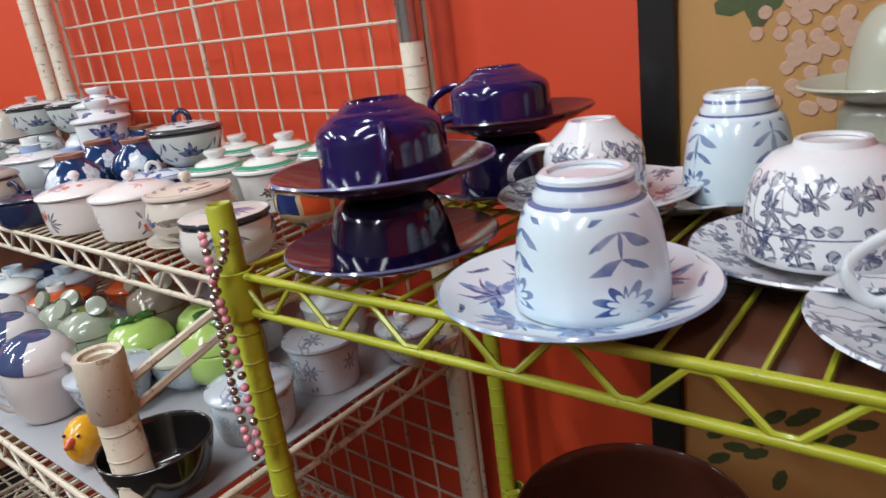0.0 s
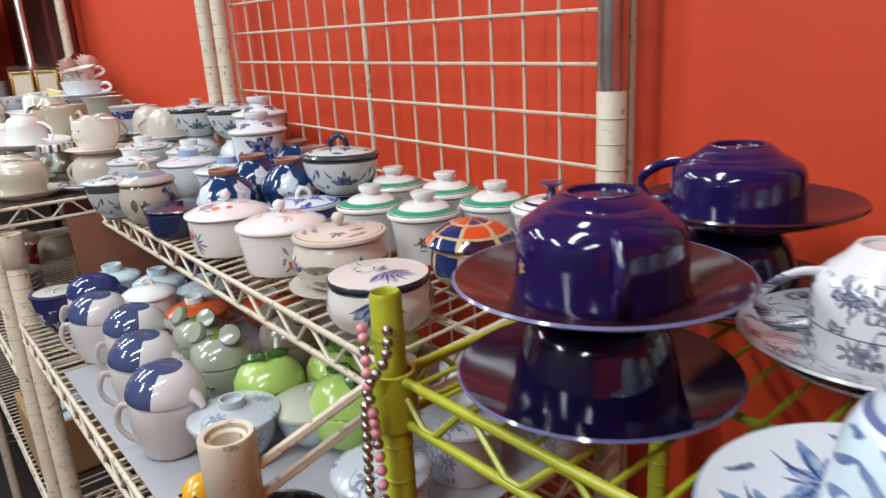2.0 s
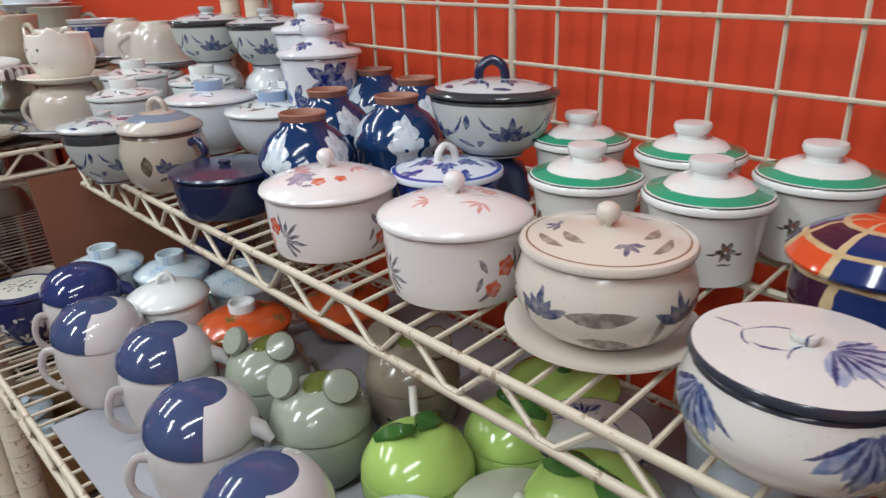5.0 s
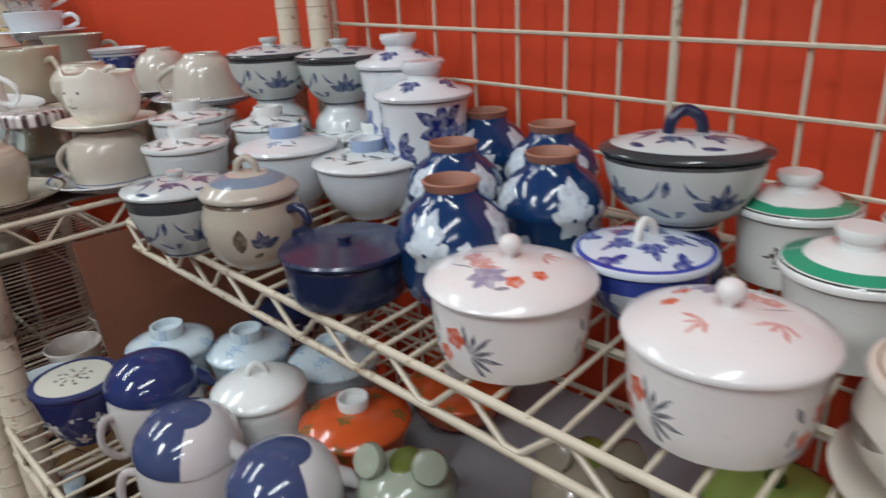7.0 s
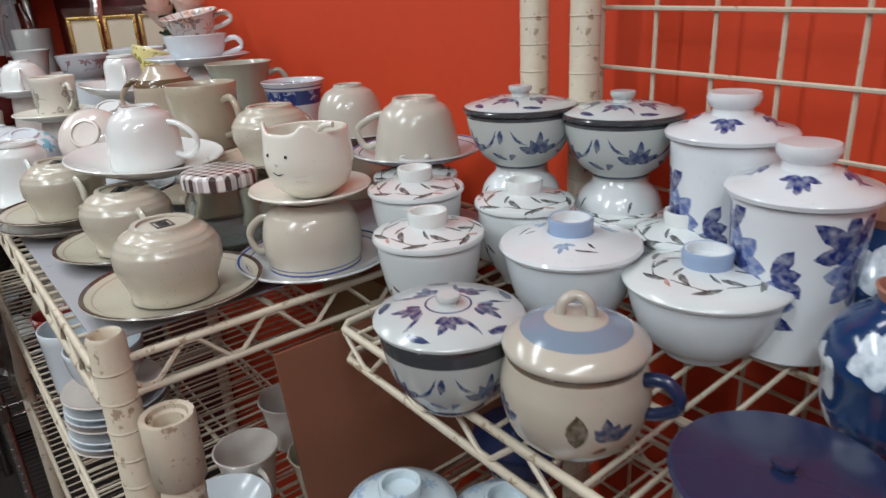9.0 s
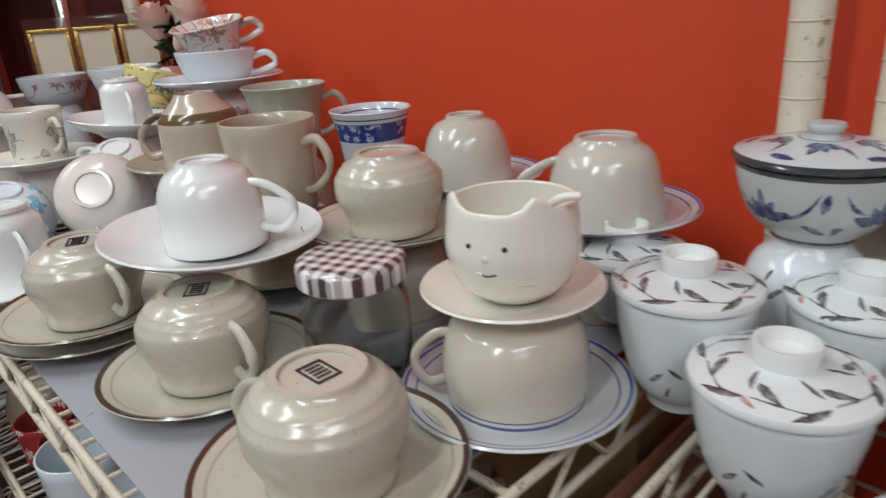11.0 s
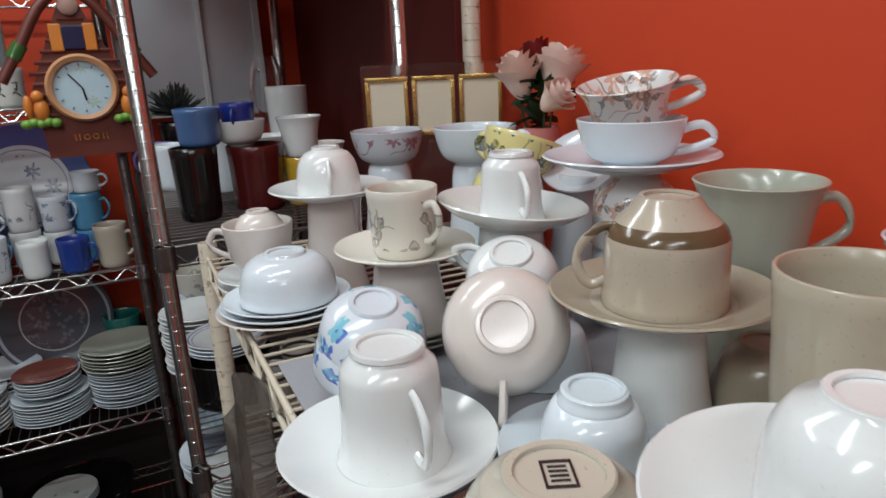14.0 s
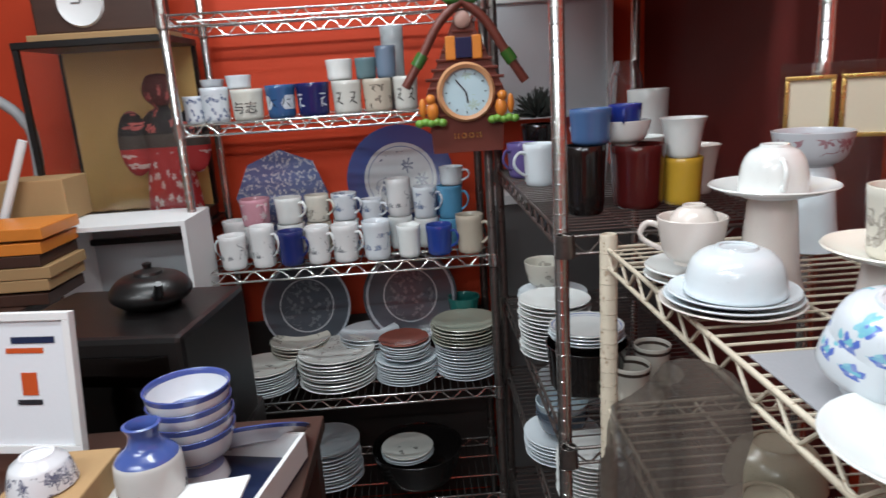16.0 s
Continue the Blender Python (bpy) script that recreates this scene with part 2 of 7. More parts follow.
def part(name, bm, material, parent=None, label="", smooth=True, loc=None):
    me = bpy.data.meshes.new(name)
    bmesh.ops.recalc_face_normals(bm, faces=bm.faces)
    bm.to_mesh(me)
    bm.free()
    me.materials.append(material)
    if smooth:
        me.shade_smooth()
        me.set_sharp_from_angle(angle=radians(48))
    ob = new(name, me)
    if parent is not None:
        ob.parent = parent
    if loc is not None:
        ob.matrix_basis = loc
    if label:
        ob["label"] = label
    return ob


def thing(name, m, label, category, group="", kind=""):
    ob = new(name)
    ob.empty_display_size = 0.05
    ob.matrix_basis = m
    if len(label.split()) < 4:
        label += " on the rack shelf"
    return tagged(ob, label, category, group, kind)


def lathe(profile, seg=36, bm=None, squash=1.0):
    bm = bm or bmesh.new()
    rings = []
    for r, z in profile:
        if r < 1e-5:
            rings.append([bm.verts.new((0, 0, z))])
        else:
            rings.append([bm.verts.new((r * math.cos(2 * math.pi * i / seg), squash * r * math.sin(2 * math.pi * i / seg), z)) for i in range(seg)])
    for a, b in zip(rings, rings[1:]):
        for i in range(seg):
            j = (i + 1) % seg
            if len(a) == 1 and len(b) == 1:
                continue
            if len(a) == 1:
                bm.faces.new((a[0], b[j], b[i]))
            elif len(b) == 1:
                bm.faces.new((a[i], a[j], b[0]))
            else:
                bm.faces.new((a[i], a[j], b[j], b[i]))
    return bm


def curve_through(pts, steps=4):
    """A rounded line through the points."""
    out = []
    p = [Vector(q) for q in pts]
    for i in range(len(p) - 1):
        a, b, c, d = p[max(i - 1, 0)], p[i], p[i + 1], p[min(i + 2, len(p) - 1)]
        for k in range(steps):
            t = k / steps
            out.append(0.5 * (2 * b + (c - a) * t + (2 * a - 5 * b + 4 * c - d) * t * t + (3 * b - a - 3 * c + d) * t ** 3))
    out.append(p[-1])
    return out


def tube(bm, pts, r, seg=6, flat=1.0, taper=1.0):
    pts = [Vector(p) for p in pts]
    rings = []
    up = Vector((0.13, 0.31, 0.94))
    for i, p in enumerate(pts):
        d = (pts[min(i + 1, len(pts) - 1)] - pts[max(i - 1, 0)]).normalized()
        s = d.cross(up)
        if s.length < 1e-3:
            s = d.cross(Vector((1, 0, 0)))
        s.normalize()
        u = s.cross(d)
        k = r * (1 + (taper - 1) * i / max(1, len(pts) - 1))
        rings.append([bm.verts.new(p + k * (s * math.cos(2 * math.pi * j / seg) * flat + u * math.sin(2 * math.pi * j / seg))) for j in range(seg)])
    for a, b in zip(rings, rings[1:]):
        for j in range(seg):
            bm.faces.new((a[j], a[(j + 1) % seg], b[(j + 1) % seg], b[j]))
    bm.faces.new(rings[0][::-1])
    bm.faces.new(rings[-1])
    return bm


def box(bm, x0, x1, y0, y1, z0, z1, bevel=0.0):
    made = bmesh.ops.create_cube(bm, size=1)
    for v in made["verts"]:
        v.co = ((x0 + x1) / 2 + v.co.x * (x1 - x0), (y0 + y1) / 2 + v.co.y * (y1 - y0), (z0 + z1) / 2 + v.co.z * (z1 - z0))
    if bevel:
        es = list({e for v in made["verts"] for e in v.link_edges})
        bmesh.ops.bevel(bm, geom=es, offset=bevel, segments=2, profile=0.6, affect="EDGES")
    return bm


def blob(bm, c, rx, ry, rz, u=16, v=10, rot=None):
    made = bmesh.ops.create_uvsphere(bm, u_segments=u, v_segments=v, radius=1)
    m = Matrix.Translation(c) @ (rot or Matrix()) @ Matrix.Diagonal((rx, ry, rz, 1))
    bmesh.ops.transform(bm, matrix=m, verts=made["verts"])
    return bm


def structure(name, x0, x1, y0, y1, z0, z1, mat, label, bevel=0.0):
    ob = part(name, box(bmesh.new(), x0, x1, y0, y1, z0, z1, bevel), mat, smooth=False)
    return tagged(ob, label, name.split("_")[0], kind="structure")


# ---- the room ----
structure("floor", -4.2, 1.4, -2.2, 1.0, -0.1, 0.0, FLOOR, "dark worn tile floor of the shop")
structure("ceiling", -4.2, 1.4, -2.2, 1.0, 2.6, 2.7, CEIL, "plain white ceiling with tube lamps")
structure("wall_north", -4.2, 1.4, 0.677, 0.83, 0.0, 2.6, RED_WALL, "bright orange-red painted plaster wall")
structure("wall_west", -4.12, -3.97, -2.2, 0.677, 0.0, 2.6, RED_WALL, "orange-red painted wall behind the racks")
structure("wall_east", 1.25, 1.4, -2.2, 0.677, 0.0, 2.6, RED_WALL, "plain red wall closing the shop")
# Out of view; its dark colour is set to hold back bounced light.
structure("wall_south", -3.97, 1.25, -2.2, -2.05, 0.0, 2.6, DULL, "plain unseen wall closing the shop, kept dark to cut bounce")

# ---- wire racks ----


def post(name, x, y, z0, z1, mat, parent, r=0.0127, collar=True):
    bm = lathe([(0, z0), (r, z0), (r, z1 - 0.003), (r * 0.85, z1), (r * 0.7, z1 - 0.002), (r * 0.7, z1 - 0.012), (0, z1 - 0.012)], 16)
    z = z0 + 0.025
    while z < z1 - 0.02:
        lathe([(r, z), (r + 0.0006, z + 0.0006), (r + 0.0006, z + 0.0016), (r, z + 0.0022)], 16, bm)
        z += 0.0254
    ob = part(name, bm, mat, parent)
    ob.matrix_basis = pose(x, y, 0)
    return ob


def wire_shelf(x0, x1, y0, y1, z, mat, parent, pitch=0.024, posts=True, drop=0.03, along="y", name="shelf", wr=0.0017):
    """One shelf: edge rails, zigzag trusses, cross wires, corner sleeves."""
    loop = [(x0, y0), (x1, y0), (x1, y1), (x0, y1)]

    def rail(zz):
        pts = []
        for i in range(4):
            a, b = loop[i], loop[(i + 1) % 4]
            d = math.dist(a, b)
            for f in (0.008 / d, 1 - 0.008 / d):
                pts.append((a[0] + (b[0] - a[0]) * f, a[1] + (b[1] - a[1]) * f, zz))
        return tube(bmesh.new(), pts + pts[:1], 0.0034, 8)

    shelf = part(name, rail(z), mat, parent)
    part("lower_rail", rail(z - drop), mat, shelf)
    for i in range(4):
        a, b = loop[i], loop[(i + 1) % 4]
        n = max(4, round(math.dist(a, b) / 0.036))
        pts = []
        for k in range(n + 1):
            f = k / n
            px, py = a[0] + (b[0] - a[0]) * f, a[1] + (b[1] - a[1]) * f
            w = 0.006 / math.dist(a, b)
            qx, qy = (b[0] - a[0]) * w, (b[1] - a[1]) * w
            zz = z - 0.003 if k % 2 == 0 else z - drop + 0.003
            pts += [(px - qx, py - qy, zz), (px + qx, py + qy, zz)]
        part("zigzag", tube(bmesh.new(), pts[1:-1], 0.0022, 6), mat, shelf)
    for f in (0.33, 0.67):
        if along == "y":
            yy = y0 + (y1 - y0) * f
            rod = [(x0, yy, z - 0.006), (x1, yy, z - 0.006)]
        else:
            xx = x0 + (x1 - x0) * f
            rod = [(xx, y0, z - 0.006), (xx, y1, z - 0.006)]
        part("support_rod", tube(bmesh.new(), rod, 0.003, 6), mat, shelf)
    if posts:
        for px, py in loop:
            s = part("corner_sleeve", lathe([(0.0130, -0.034), (0.0168, -0.034), (0.0158, 0.004), (0.0130, 0.004)], 14), mat, shelf)
            s.location = (px, py, z)
    span = (y1 - y0) if along == "y" else (x1 - x0)
    wire = None
    n = int(((x1 - x0) if along == "y" else (y1 - y0)) / pitch)
    for i in range(1, n):
        if wire is None:
            b2 = bmesh.new()
            tube(b2, [(0, 0, 0), (0, span, 0)] if along == "y" else [(0, 0, 0), (span, 0, 0)], wr, 6)
            wire = part("wire", b2, mat, shelf)
            ob = wire
        else:
            ob = new("wire", wire.data)
            ob.parent = shelf
        ob.location = (x0 + i * pitch, y0, z + 0.0005) if along == "y" else (x0, y0 + i * pitch, z + 0.0005)
    return shelf


AU, AL, BS, GS = 1.264, 1.078, 1.281, 1.297

rack = thing("wire_rack", pose(0, 0, 0), "yellowed white wire rack with a shallow upper shelf", "rack")
post("post", -0.524, 0.618, 0, 1.46, WHITE_COAT, rack, 0.0150)
post("post", -1.412, 0.606, 0, 2.05, WHITE_COAT, rack, 0.0140)
post("post", -0.552, 0.200, 0, 1.236, WHITE_COAT, rack, 0.0165)
post("post", -1.462, 0.196, 0, 1.236, WHITE_COAT, rack, 0.0165)
SAG, LEAN_OUT = 0.6, 4.0   # the shallow shelf hangs lower at its right end and its front
upper = wire_shelf(-1.45, -0.51, 0.334, 0.618, AU, WHITE_COAT, rack, posts=False)
upper.matrix_basis = pose(-1.0, 0.40, AU, LEAN_OUT, SAG, -1.0) @ pose(1.0, -0.40, -AU)
wire_shelf(-1.462, -0.507, 0.180, 0.618, AL, WHITE_COAT, rack, posts=False)
wire_shelf(-1.462, -0.552, 0.180, 0.618, 0.70, WHITE_COAT, rack, posts=False)
for px, py in ((-0.552, 0.200), (-1.462, 0.196)):
    c = part("collar", lathe([(0.0168, -0.058), (0.0200, -0.055), (0.0205, 0.0), (0.0196, 0.002), (0.0155, 0.001), (0.0150, -0.030), (0, -0.030)], 20), WHITE_COAT, rack, "flared post collar with chipped paint")
    c.matrix_basis = pose(px, py, 1.238)
bm = bmesh.new()
tube(bm, [(-0.545, 0.205, 1.205), (-0.535, 0.33, 1.246)], 0.0042)
tube(bm, [(-0.545, 0.205, 1.180), (-0.535, 0.33, 1.222)], 0.0042)
part("brace", bm, WHITE_COAT, rack)
bm = lathe([(0.0152, 0), (0.0156, 0.0), (0.0156, 0.32), (0.0152, 0.32)], 12)
part("sleeve", bm, CHROME, rack, "bright steel upper post").matrix_basis = pose(-0.524, 0.618, 1.45)

grid = thing("wire_grid_panel", pose(0, 0.632, 0), "cream-coated wire grid panel hung behind the jars", "grid panel")
gv, gh = bmesh.new(), bmesh.new()
tube(gv, [(0, 0, 0.62), (0, 0, 2.0)], 0.0021)
tube(gh, [(-1.42, 0, 0), (-0.535, 0, 0)], 0.0021)
bv = part("bar", gv, WHITE_COAT, grid)
bh = part("bar", gh, WHITE_COAT, grid)
for i, x in enumerate([-0.914 + 0.0515 * k for k in range(8)] + [-1.018 - 0.0565 * k for k in range(7)]):
    o = bv if i == 0 else new("bar", bv.data)
    o.parent, o.location = grid, (x, 0.003, 0)
for i in range(26):
    o = bh if i == 0 else new("bar", bh.data)
    o.parent = grid
    o.matrix_basis = pose(0, -0.0015, 0.6635 + i * 0.0528, 0, 2.0, 0)
gf = bmesh.new()
for x in (-1.415, -0.966, -0.512):
    tube(gf, [(x, 0, 0.6), (x, 0, 2.0)], 0.0042, 8)
part("frame", gf, WHITE_COAT, grid)

rack = thing("wire_rack", pose(0, 0, 0), "yellowed white wire rack crowded with cups and saucers", "rack")
post("post", -1.502, 0.175, 0, 1.30, WHITE_COAT, rack, 0.0140)
post("post", -2.69, 0.165, 0, 1.30, WHITE_COAT, rack, 0.0140)
post("post", -1.470, 0.600, 0, 2.05, WHITE_COAT, rack, 0.0140)
post("post", -2.66, 0.61, 0, 2.05, WHITE_COAT, rack, 0.0150)
wire_shelf(-2.69, -1.497, 0.162, 0.618, BS - 0.004, WHITE_COAT, rack, posts=False)
wire_shelf(-2.69, -1.497, 0.162, 0.618, 1.0, WHITE_COAT, rack, posts=False)
wire_shelf(-2.69, -1.497, 0.162, 0.618, 0.68, WHITE_COAT, rack, posts=False)

rack = thing("wire_rack", pose(0, 0, 0), "lime-green painted wire rack holding blue cups", "rack")
post("post", -0.447, 0.276, 0, 1.352, GREEN_COAT, rack, 0.0105)
post("post", -0.455, 0.612, 0, 1.33, GREEN_COAT, rack, 0.0105)
post("post", 0.45, 0.276, 0, 1.352, GREEN_COAT, rack, 0.0105)
post("post", 0.45, 0.612, 0, 1.33, GREEN_COAT, rack, 0.0105)
wire_shelf(-0.447, 0.45, 0.276, 0.612, GS - 0.003, GREEN_COAT, rack)
wire_shelf(-0.447, 0.45, 0.276, 0.612, 0.86, GREEN_COAT, rack)
tagged(part("shelf_liner", box(bmesh.new(), -0.20, 0.44, 0.285, 0.60, GS - 0.0095, GS - 0.0065), LINER), "thin brown plastic liner on the green shelf", "shelf liner")

rack = thing("wire_rack", pose(0, 0, 0), "dull chrome wire rack with dark mugs and plates", "rack")
post("post", -2.77, 0.106, 0, 2.2, CHROME, rack)
post("post", -2.70, 0.50, 0, 2.2, CHROME, rack)
post("post", -3.62, 0.51, 0, 2.2, CHROME, rack)
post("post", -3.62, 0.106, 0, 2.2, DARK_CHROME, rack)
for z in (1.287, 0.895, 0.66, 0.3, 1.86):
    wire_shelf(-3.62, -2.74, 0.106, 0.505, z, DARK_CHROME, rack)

rack = thing("wire_rack", pose(0, 0, 0), "chrome wire rack filled with mugs and plates", "rack")
post("post", -3.55, -0.775, 0, 2.2, CHROME, rack)
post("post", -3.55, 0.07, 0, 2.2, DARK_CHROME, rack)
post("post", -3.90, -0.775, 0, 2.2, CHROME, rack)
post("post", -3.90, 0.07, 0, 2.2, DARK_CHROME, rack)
for z in (1.765, 1.478, 1.053, 0.632, 0.26):
    wire_shelf(-3.90, -3.55, -0.775, 0.07, z, CHROME, rack, along="x")

tagged(part("shelf_mat", box(bmesh.new(), -2.25, -1.53, 0.172, 0.60, BS - 0.0018, BS, 0.0005), MAT_GREY), "grey vinyl mat lying on the wire shelf", "mat")
tagged(part("shelf_mat", box(bmesh.new(), -1.16, -0.516, 0.19, 0.60, AL + 0.0025, AL + 0.0045, 0.0005), MAT_GREY), "grey vinyl mat lying on the lower shelf", "mat")
ALM = AL + 0.0045

# ---- glazes ----
BLUE, NAVY, INK = (0.03, 0.07, 0.33), (0.010, 0.012, 0.055), (0.02, 0.03, 0.09)
WHITE = ceramic("white_porcelain", (0.77, 0.79, 0.775), 0.10)
COOL = ceramic("cool_white_porcelain", (0.70, 0.76, 0.80), 0.10)
CREAM = ceramic("cream_glaze", (0.82, 0.79, 0.70), 0.12)
BEIGE = ceramic("beige_stoneware", (0.53, 0.49, 0.40), 0.16, speckle=0.10)
TAUPE = ceramic("taupe_stoneware", (0.44, 0.385, 0.29), 0.18, speckle=0.08)
BEIGE_SAUCER = ceramic("beige_saucer_glaze", (0.56, 0.52, 0.42), 0.16, bands=[("r", 0.0725, 0.0765, (0.07, 0.04, 0.03)), ("r", 0.066, 0.0675, (0.42, 0.36, 0.27))], speckle=0.10)
BLUE_SAUCER = ceramic("blue_ringed_saucer_glaze", (0.56, 0.57, 0.56), 0.14, bands=[("r", 0.0705, 0.0725, (0.05, 0.09, 0.30)), ("r", 0.064, 0.0652, (0.05, 0.09, 0.30))])
BLUE_RING_CUP = ceramic("beige_cup_blue_rings", (0.56, 0.51, 0.43), 0.15, bands=[("z", 0.0550, 0.0562, (0.05, 0.08, 0.25)), ("z", 0.0585, 0.0605, (0.05, 0.08, 0.25))])
PLUM = ceramic("midnight_blue_glaze", (0.006, 0.004, 0.030), 0.06, bands=[("r", 0.0792, 0.1, (0.10, 0.11, 0.22))], speckle=0.0)
PLUM_CUP = ceramic("midnight_blue_gilt_glaze", (0.014, 0.008, 0.070), 0.05, motif=((0.55, 0.32, 0.12), 60.0, 0.06, "flower", 0.018, 0.045, 0.045), speckle=0.0)
WINE = ceramic("dark_wine_glaze", (0.05, 0.012, 0.018), 0.08, speckle=0.0, bands=[("r", 0.0815, 0.1, (0.16, 0.16, 0.30))])
FLOWER_BODY = ceramic("white_glaze_red_flowers", (0.80, 0.76, 0.74), motif=[((0.62, 0.085, 0.02), 3, grow(ring(0.004, 0.027, 5, 0.0032, 0.0062, 0.0056) + ring(-0.004, 0.016, 5, 0.0028, 0.0052, 0.0048), 1.25, 0.022), "strokes", 0.006, 0.042, 0.048), ((0.13, 0.13, 0.16), 3, grow(fan(0.012, 0.020, 7, -60, 100, 0.016, 0.0024) + [(-0.010, 0.030, 120, 0.010, 0.0030, 0.0), (-0.012, 0.020, 70, 0.009, 0.0030, 0.0), (-0.009, 0.012, 30, 0.008, 0.0026, 0.0)], 1.25, 0.022), "strokes", 0.006, 0.044, 0.048)])
FLOWER_LID = ceramic("white_glaze_pink_blossom", (0.80, 0.77, 0.76), motif=[((0.30, 0.27, 0.38), 0, ring(0.020, -0.018, 7, 0.0062, 0.0130, 0.0070), "strokes", 0.0, 0.05, 0.04), ((0.62, 0.30, 0.27), 0, fan(0.004, -0.026, 5, 60, 150, 0.020, 0.0042) + ring(-0.010, -0.022, 5, 0.0036, 0.0065, 0.0055) + fan(-0.024, -0.004, 4, 60, 170, 0.014, 0.0030) + fan(0.0, 0.020, 4, 0, 120, 0.013, 0.0030), "strokes", 0.012, 0.05, 0.04), ((0.62, 0.10, 0.03), 0, ring(0.030, -0.004, 5, 0.0030, 0.0056, 0.0050) + ring(0.026, 0.012, 5, 0.0026, 0.0050, 0.0044), "strokes", 0.012, 0.05, 0.04), ((0.16, 0.15, 0.20), 0, [(0.0, -0.030, 35, 0.024, 0.0012, 10.0), (-0.016, -0.014, 60, 0.022, 0.0010, -10.0), (0.034, -0.012, 80, 0.010, 0.0026, 0.0)], "strokes", 0.012, 0.05, 0.04)], lid=True)
LEAF_BODY = ceramic("cream_glaze_grey_leaves", (0.66, 0.60, 0.52), motif=[((0.16, 0.135, 0.115), 4, grow([(0.010, 0.027, 4, 0.030, 0.0070, 4.0), (0.014, 0.014, -8, 0.028, 0.0070, -4.0), (-0.026, 0.021, 80, 0.016, 0.0040, 0.0)], 1.3, 0.022), "strokes", 0.004, 0.048, 0.050), ((0.05, 0.06, 0.13), 4, grow(fan(-0.016, 0.022, 5, 30, 150, 0.014, 0.0042), 1.3, 0.024), "strokes", 0.004, 0.042, 0.050)], speckle=0.05)
LEAF_LID = ceramic("cream_lid_grey_leaves", (0.66, 0.60, 0.52), motif=[((0.22, 0.19, 0.16), 3, [(0.008, 0.026, 6, 0.026, 0.0058, 0.0), (0.000, 0.036, -6, 0.024, 0.0048, 0.0)], "strokes", 0.012, 0.042, 0.032), ((0.07, 0.08, 0.16), 3, fan(-0.020, 0.026, 4, 20, 160, 0.011, 0.0036), "strokes", 0.012, 0.042, 0.032)], bands=[("r", 0.0445, 0.0457, (0.24, 0.15, 0.09))], lid=True)
RADISH_BODY = ceramic("grey_white_blue_leaf", (0.64, 0.61, 0.57), motif=[((0.13, 0.18, 0.33), 4, fan(-0.010, 0.040, 6, 215, 320, 0.026, 0.0090), "strokes", 0.006, 0.042, 0.047), ((0.018, 0.030, 0.11), 4, fan(-0.010, 0.041, 7, 205, 330, 0.027, 0.0026), "strokes", 0.006, 0.042, 0.047)], bands=[("z", 0.0425, 0.0455, (0.03, 0.035, 0.05))])
RADISH_LID = ceramic("grey_white_radish_lid", (0.67, 0.67, 0.64), motif=[((0.26, 0.32, 0.46), 0, fan(-0.010, 0.002, 6, 95, 215, 0.026, 0.0100), "strokes", 0.0, 0.041, 0.045), ((0.022, 0.040, 0.14), 0, fan(-0.010, 0.002, 8, 90, 222, 0.027, 0.0024) + [(0.004, 0.008, 60, 0.020, 0.0014, 30.0), (0.014, 0.010, -15, 0.018, 0.0014, -35.0), (0.024, 0.002, -80, 0.016, 0.0014, -30.0), (0.012, -0.010, 10, 0.026, 0.0014, 22.0), (0.030, -0.012, -35, 0.016, 0.0016, 10.0)], "strokes", 0.0, 0.041, 0.045)], bands=[("r", 0.0445, 0.0490, (0.03, 0.035, 0.05))], lid=True)
GREEN_BAND_LID = ceramic("white_lid_green_band", (0.78, 0.78, 0.76), bands=[("r", 0.0285, 0.0395, (0.03, 0.30, 0.17)), ("r", 0.0405, 0.0413, (0.05, 0.07, 0.06))], motif=((0.75, 0.75, 0.72), 60.0, 0.4, "flower", 0.02, 0.03, 0.04), lid=True)
CREST_BODY = ceramic("white_glaze_small_crest", (0.76, 0.75, 0.72), motif=[((0.07, 0.045, 0.035), 4, ring(0.0, 0.026, 6, 0.0042, 0.0070, 0.0040) + [(-0.010, 0.024, 0, 0.008, 0.0016, 0.0), (0.010, 0.024, 0, 0.008, 0.0016, 0.0), (0.0, 0.017, 0, 0.012, 0.0016, 0.0)], "strokes", 0.006, 0.04, 0.040), ((0.22, 0.05, 0.03), 4, [(0.0, 0.028, 0, 0.005, 0.0040, 0.0)], "strokes", 0.006, 0.04, 0.040)])
DOT_BODY = ceramic("white_glaze_purple_dots", (0.78, 0.77, 0.78), motif=[((0.04, 0.03, 0.15), 190.0, 1.0, "flower", 0.036, 0.055, 0.042), ((0.04, 0.03, 0.14), 27.0, 0.6, "sprig", 0.004, 0.030, 0.042)], bands=[("z", 0.0325, 0.0345, (0.03, 0.03, 0.12))])
DOT_LID = ceramic("white_lid_navy_ring", (0.78, 0.77, 0.78), bands=[("r", 0.0270, 0.0290, NAVY), ("r", 0.0385, 0.0400, NAVY)], lid=True)
PURPLE = ceramic("deep_purple_glaze", (0.05, 0.02, 0.12))
CELADON = ceramic("pale_blue_celadon", (0.56, 0.66, 0.70), motif=((0.30, 0.42, 0.55), 30.0, 0.6, "peony", 0.0, 0.06, 0.045))
CELADON_LID = ceramic("pale_blue_celadon_lid", (0.58, 0.68, 0.73), motif=((0.28, 0.42, 0.60), 34.0, 0.45, "peony", 0.012, 0.050, 0.045), lid=True)
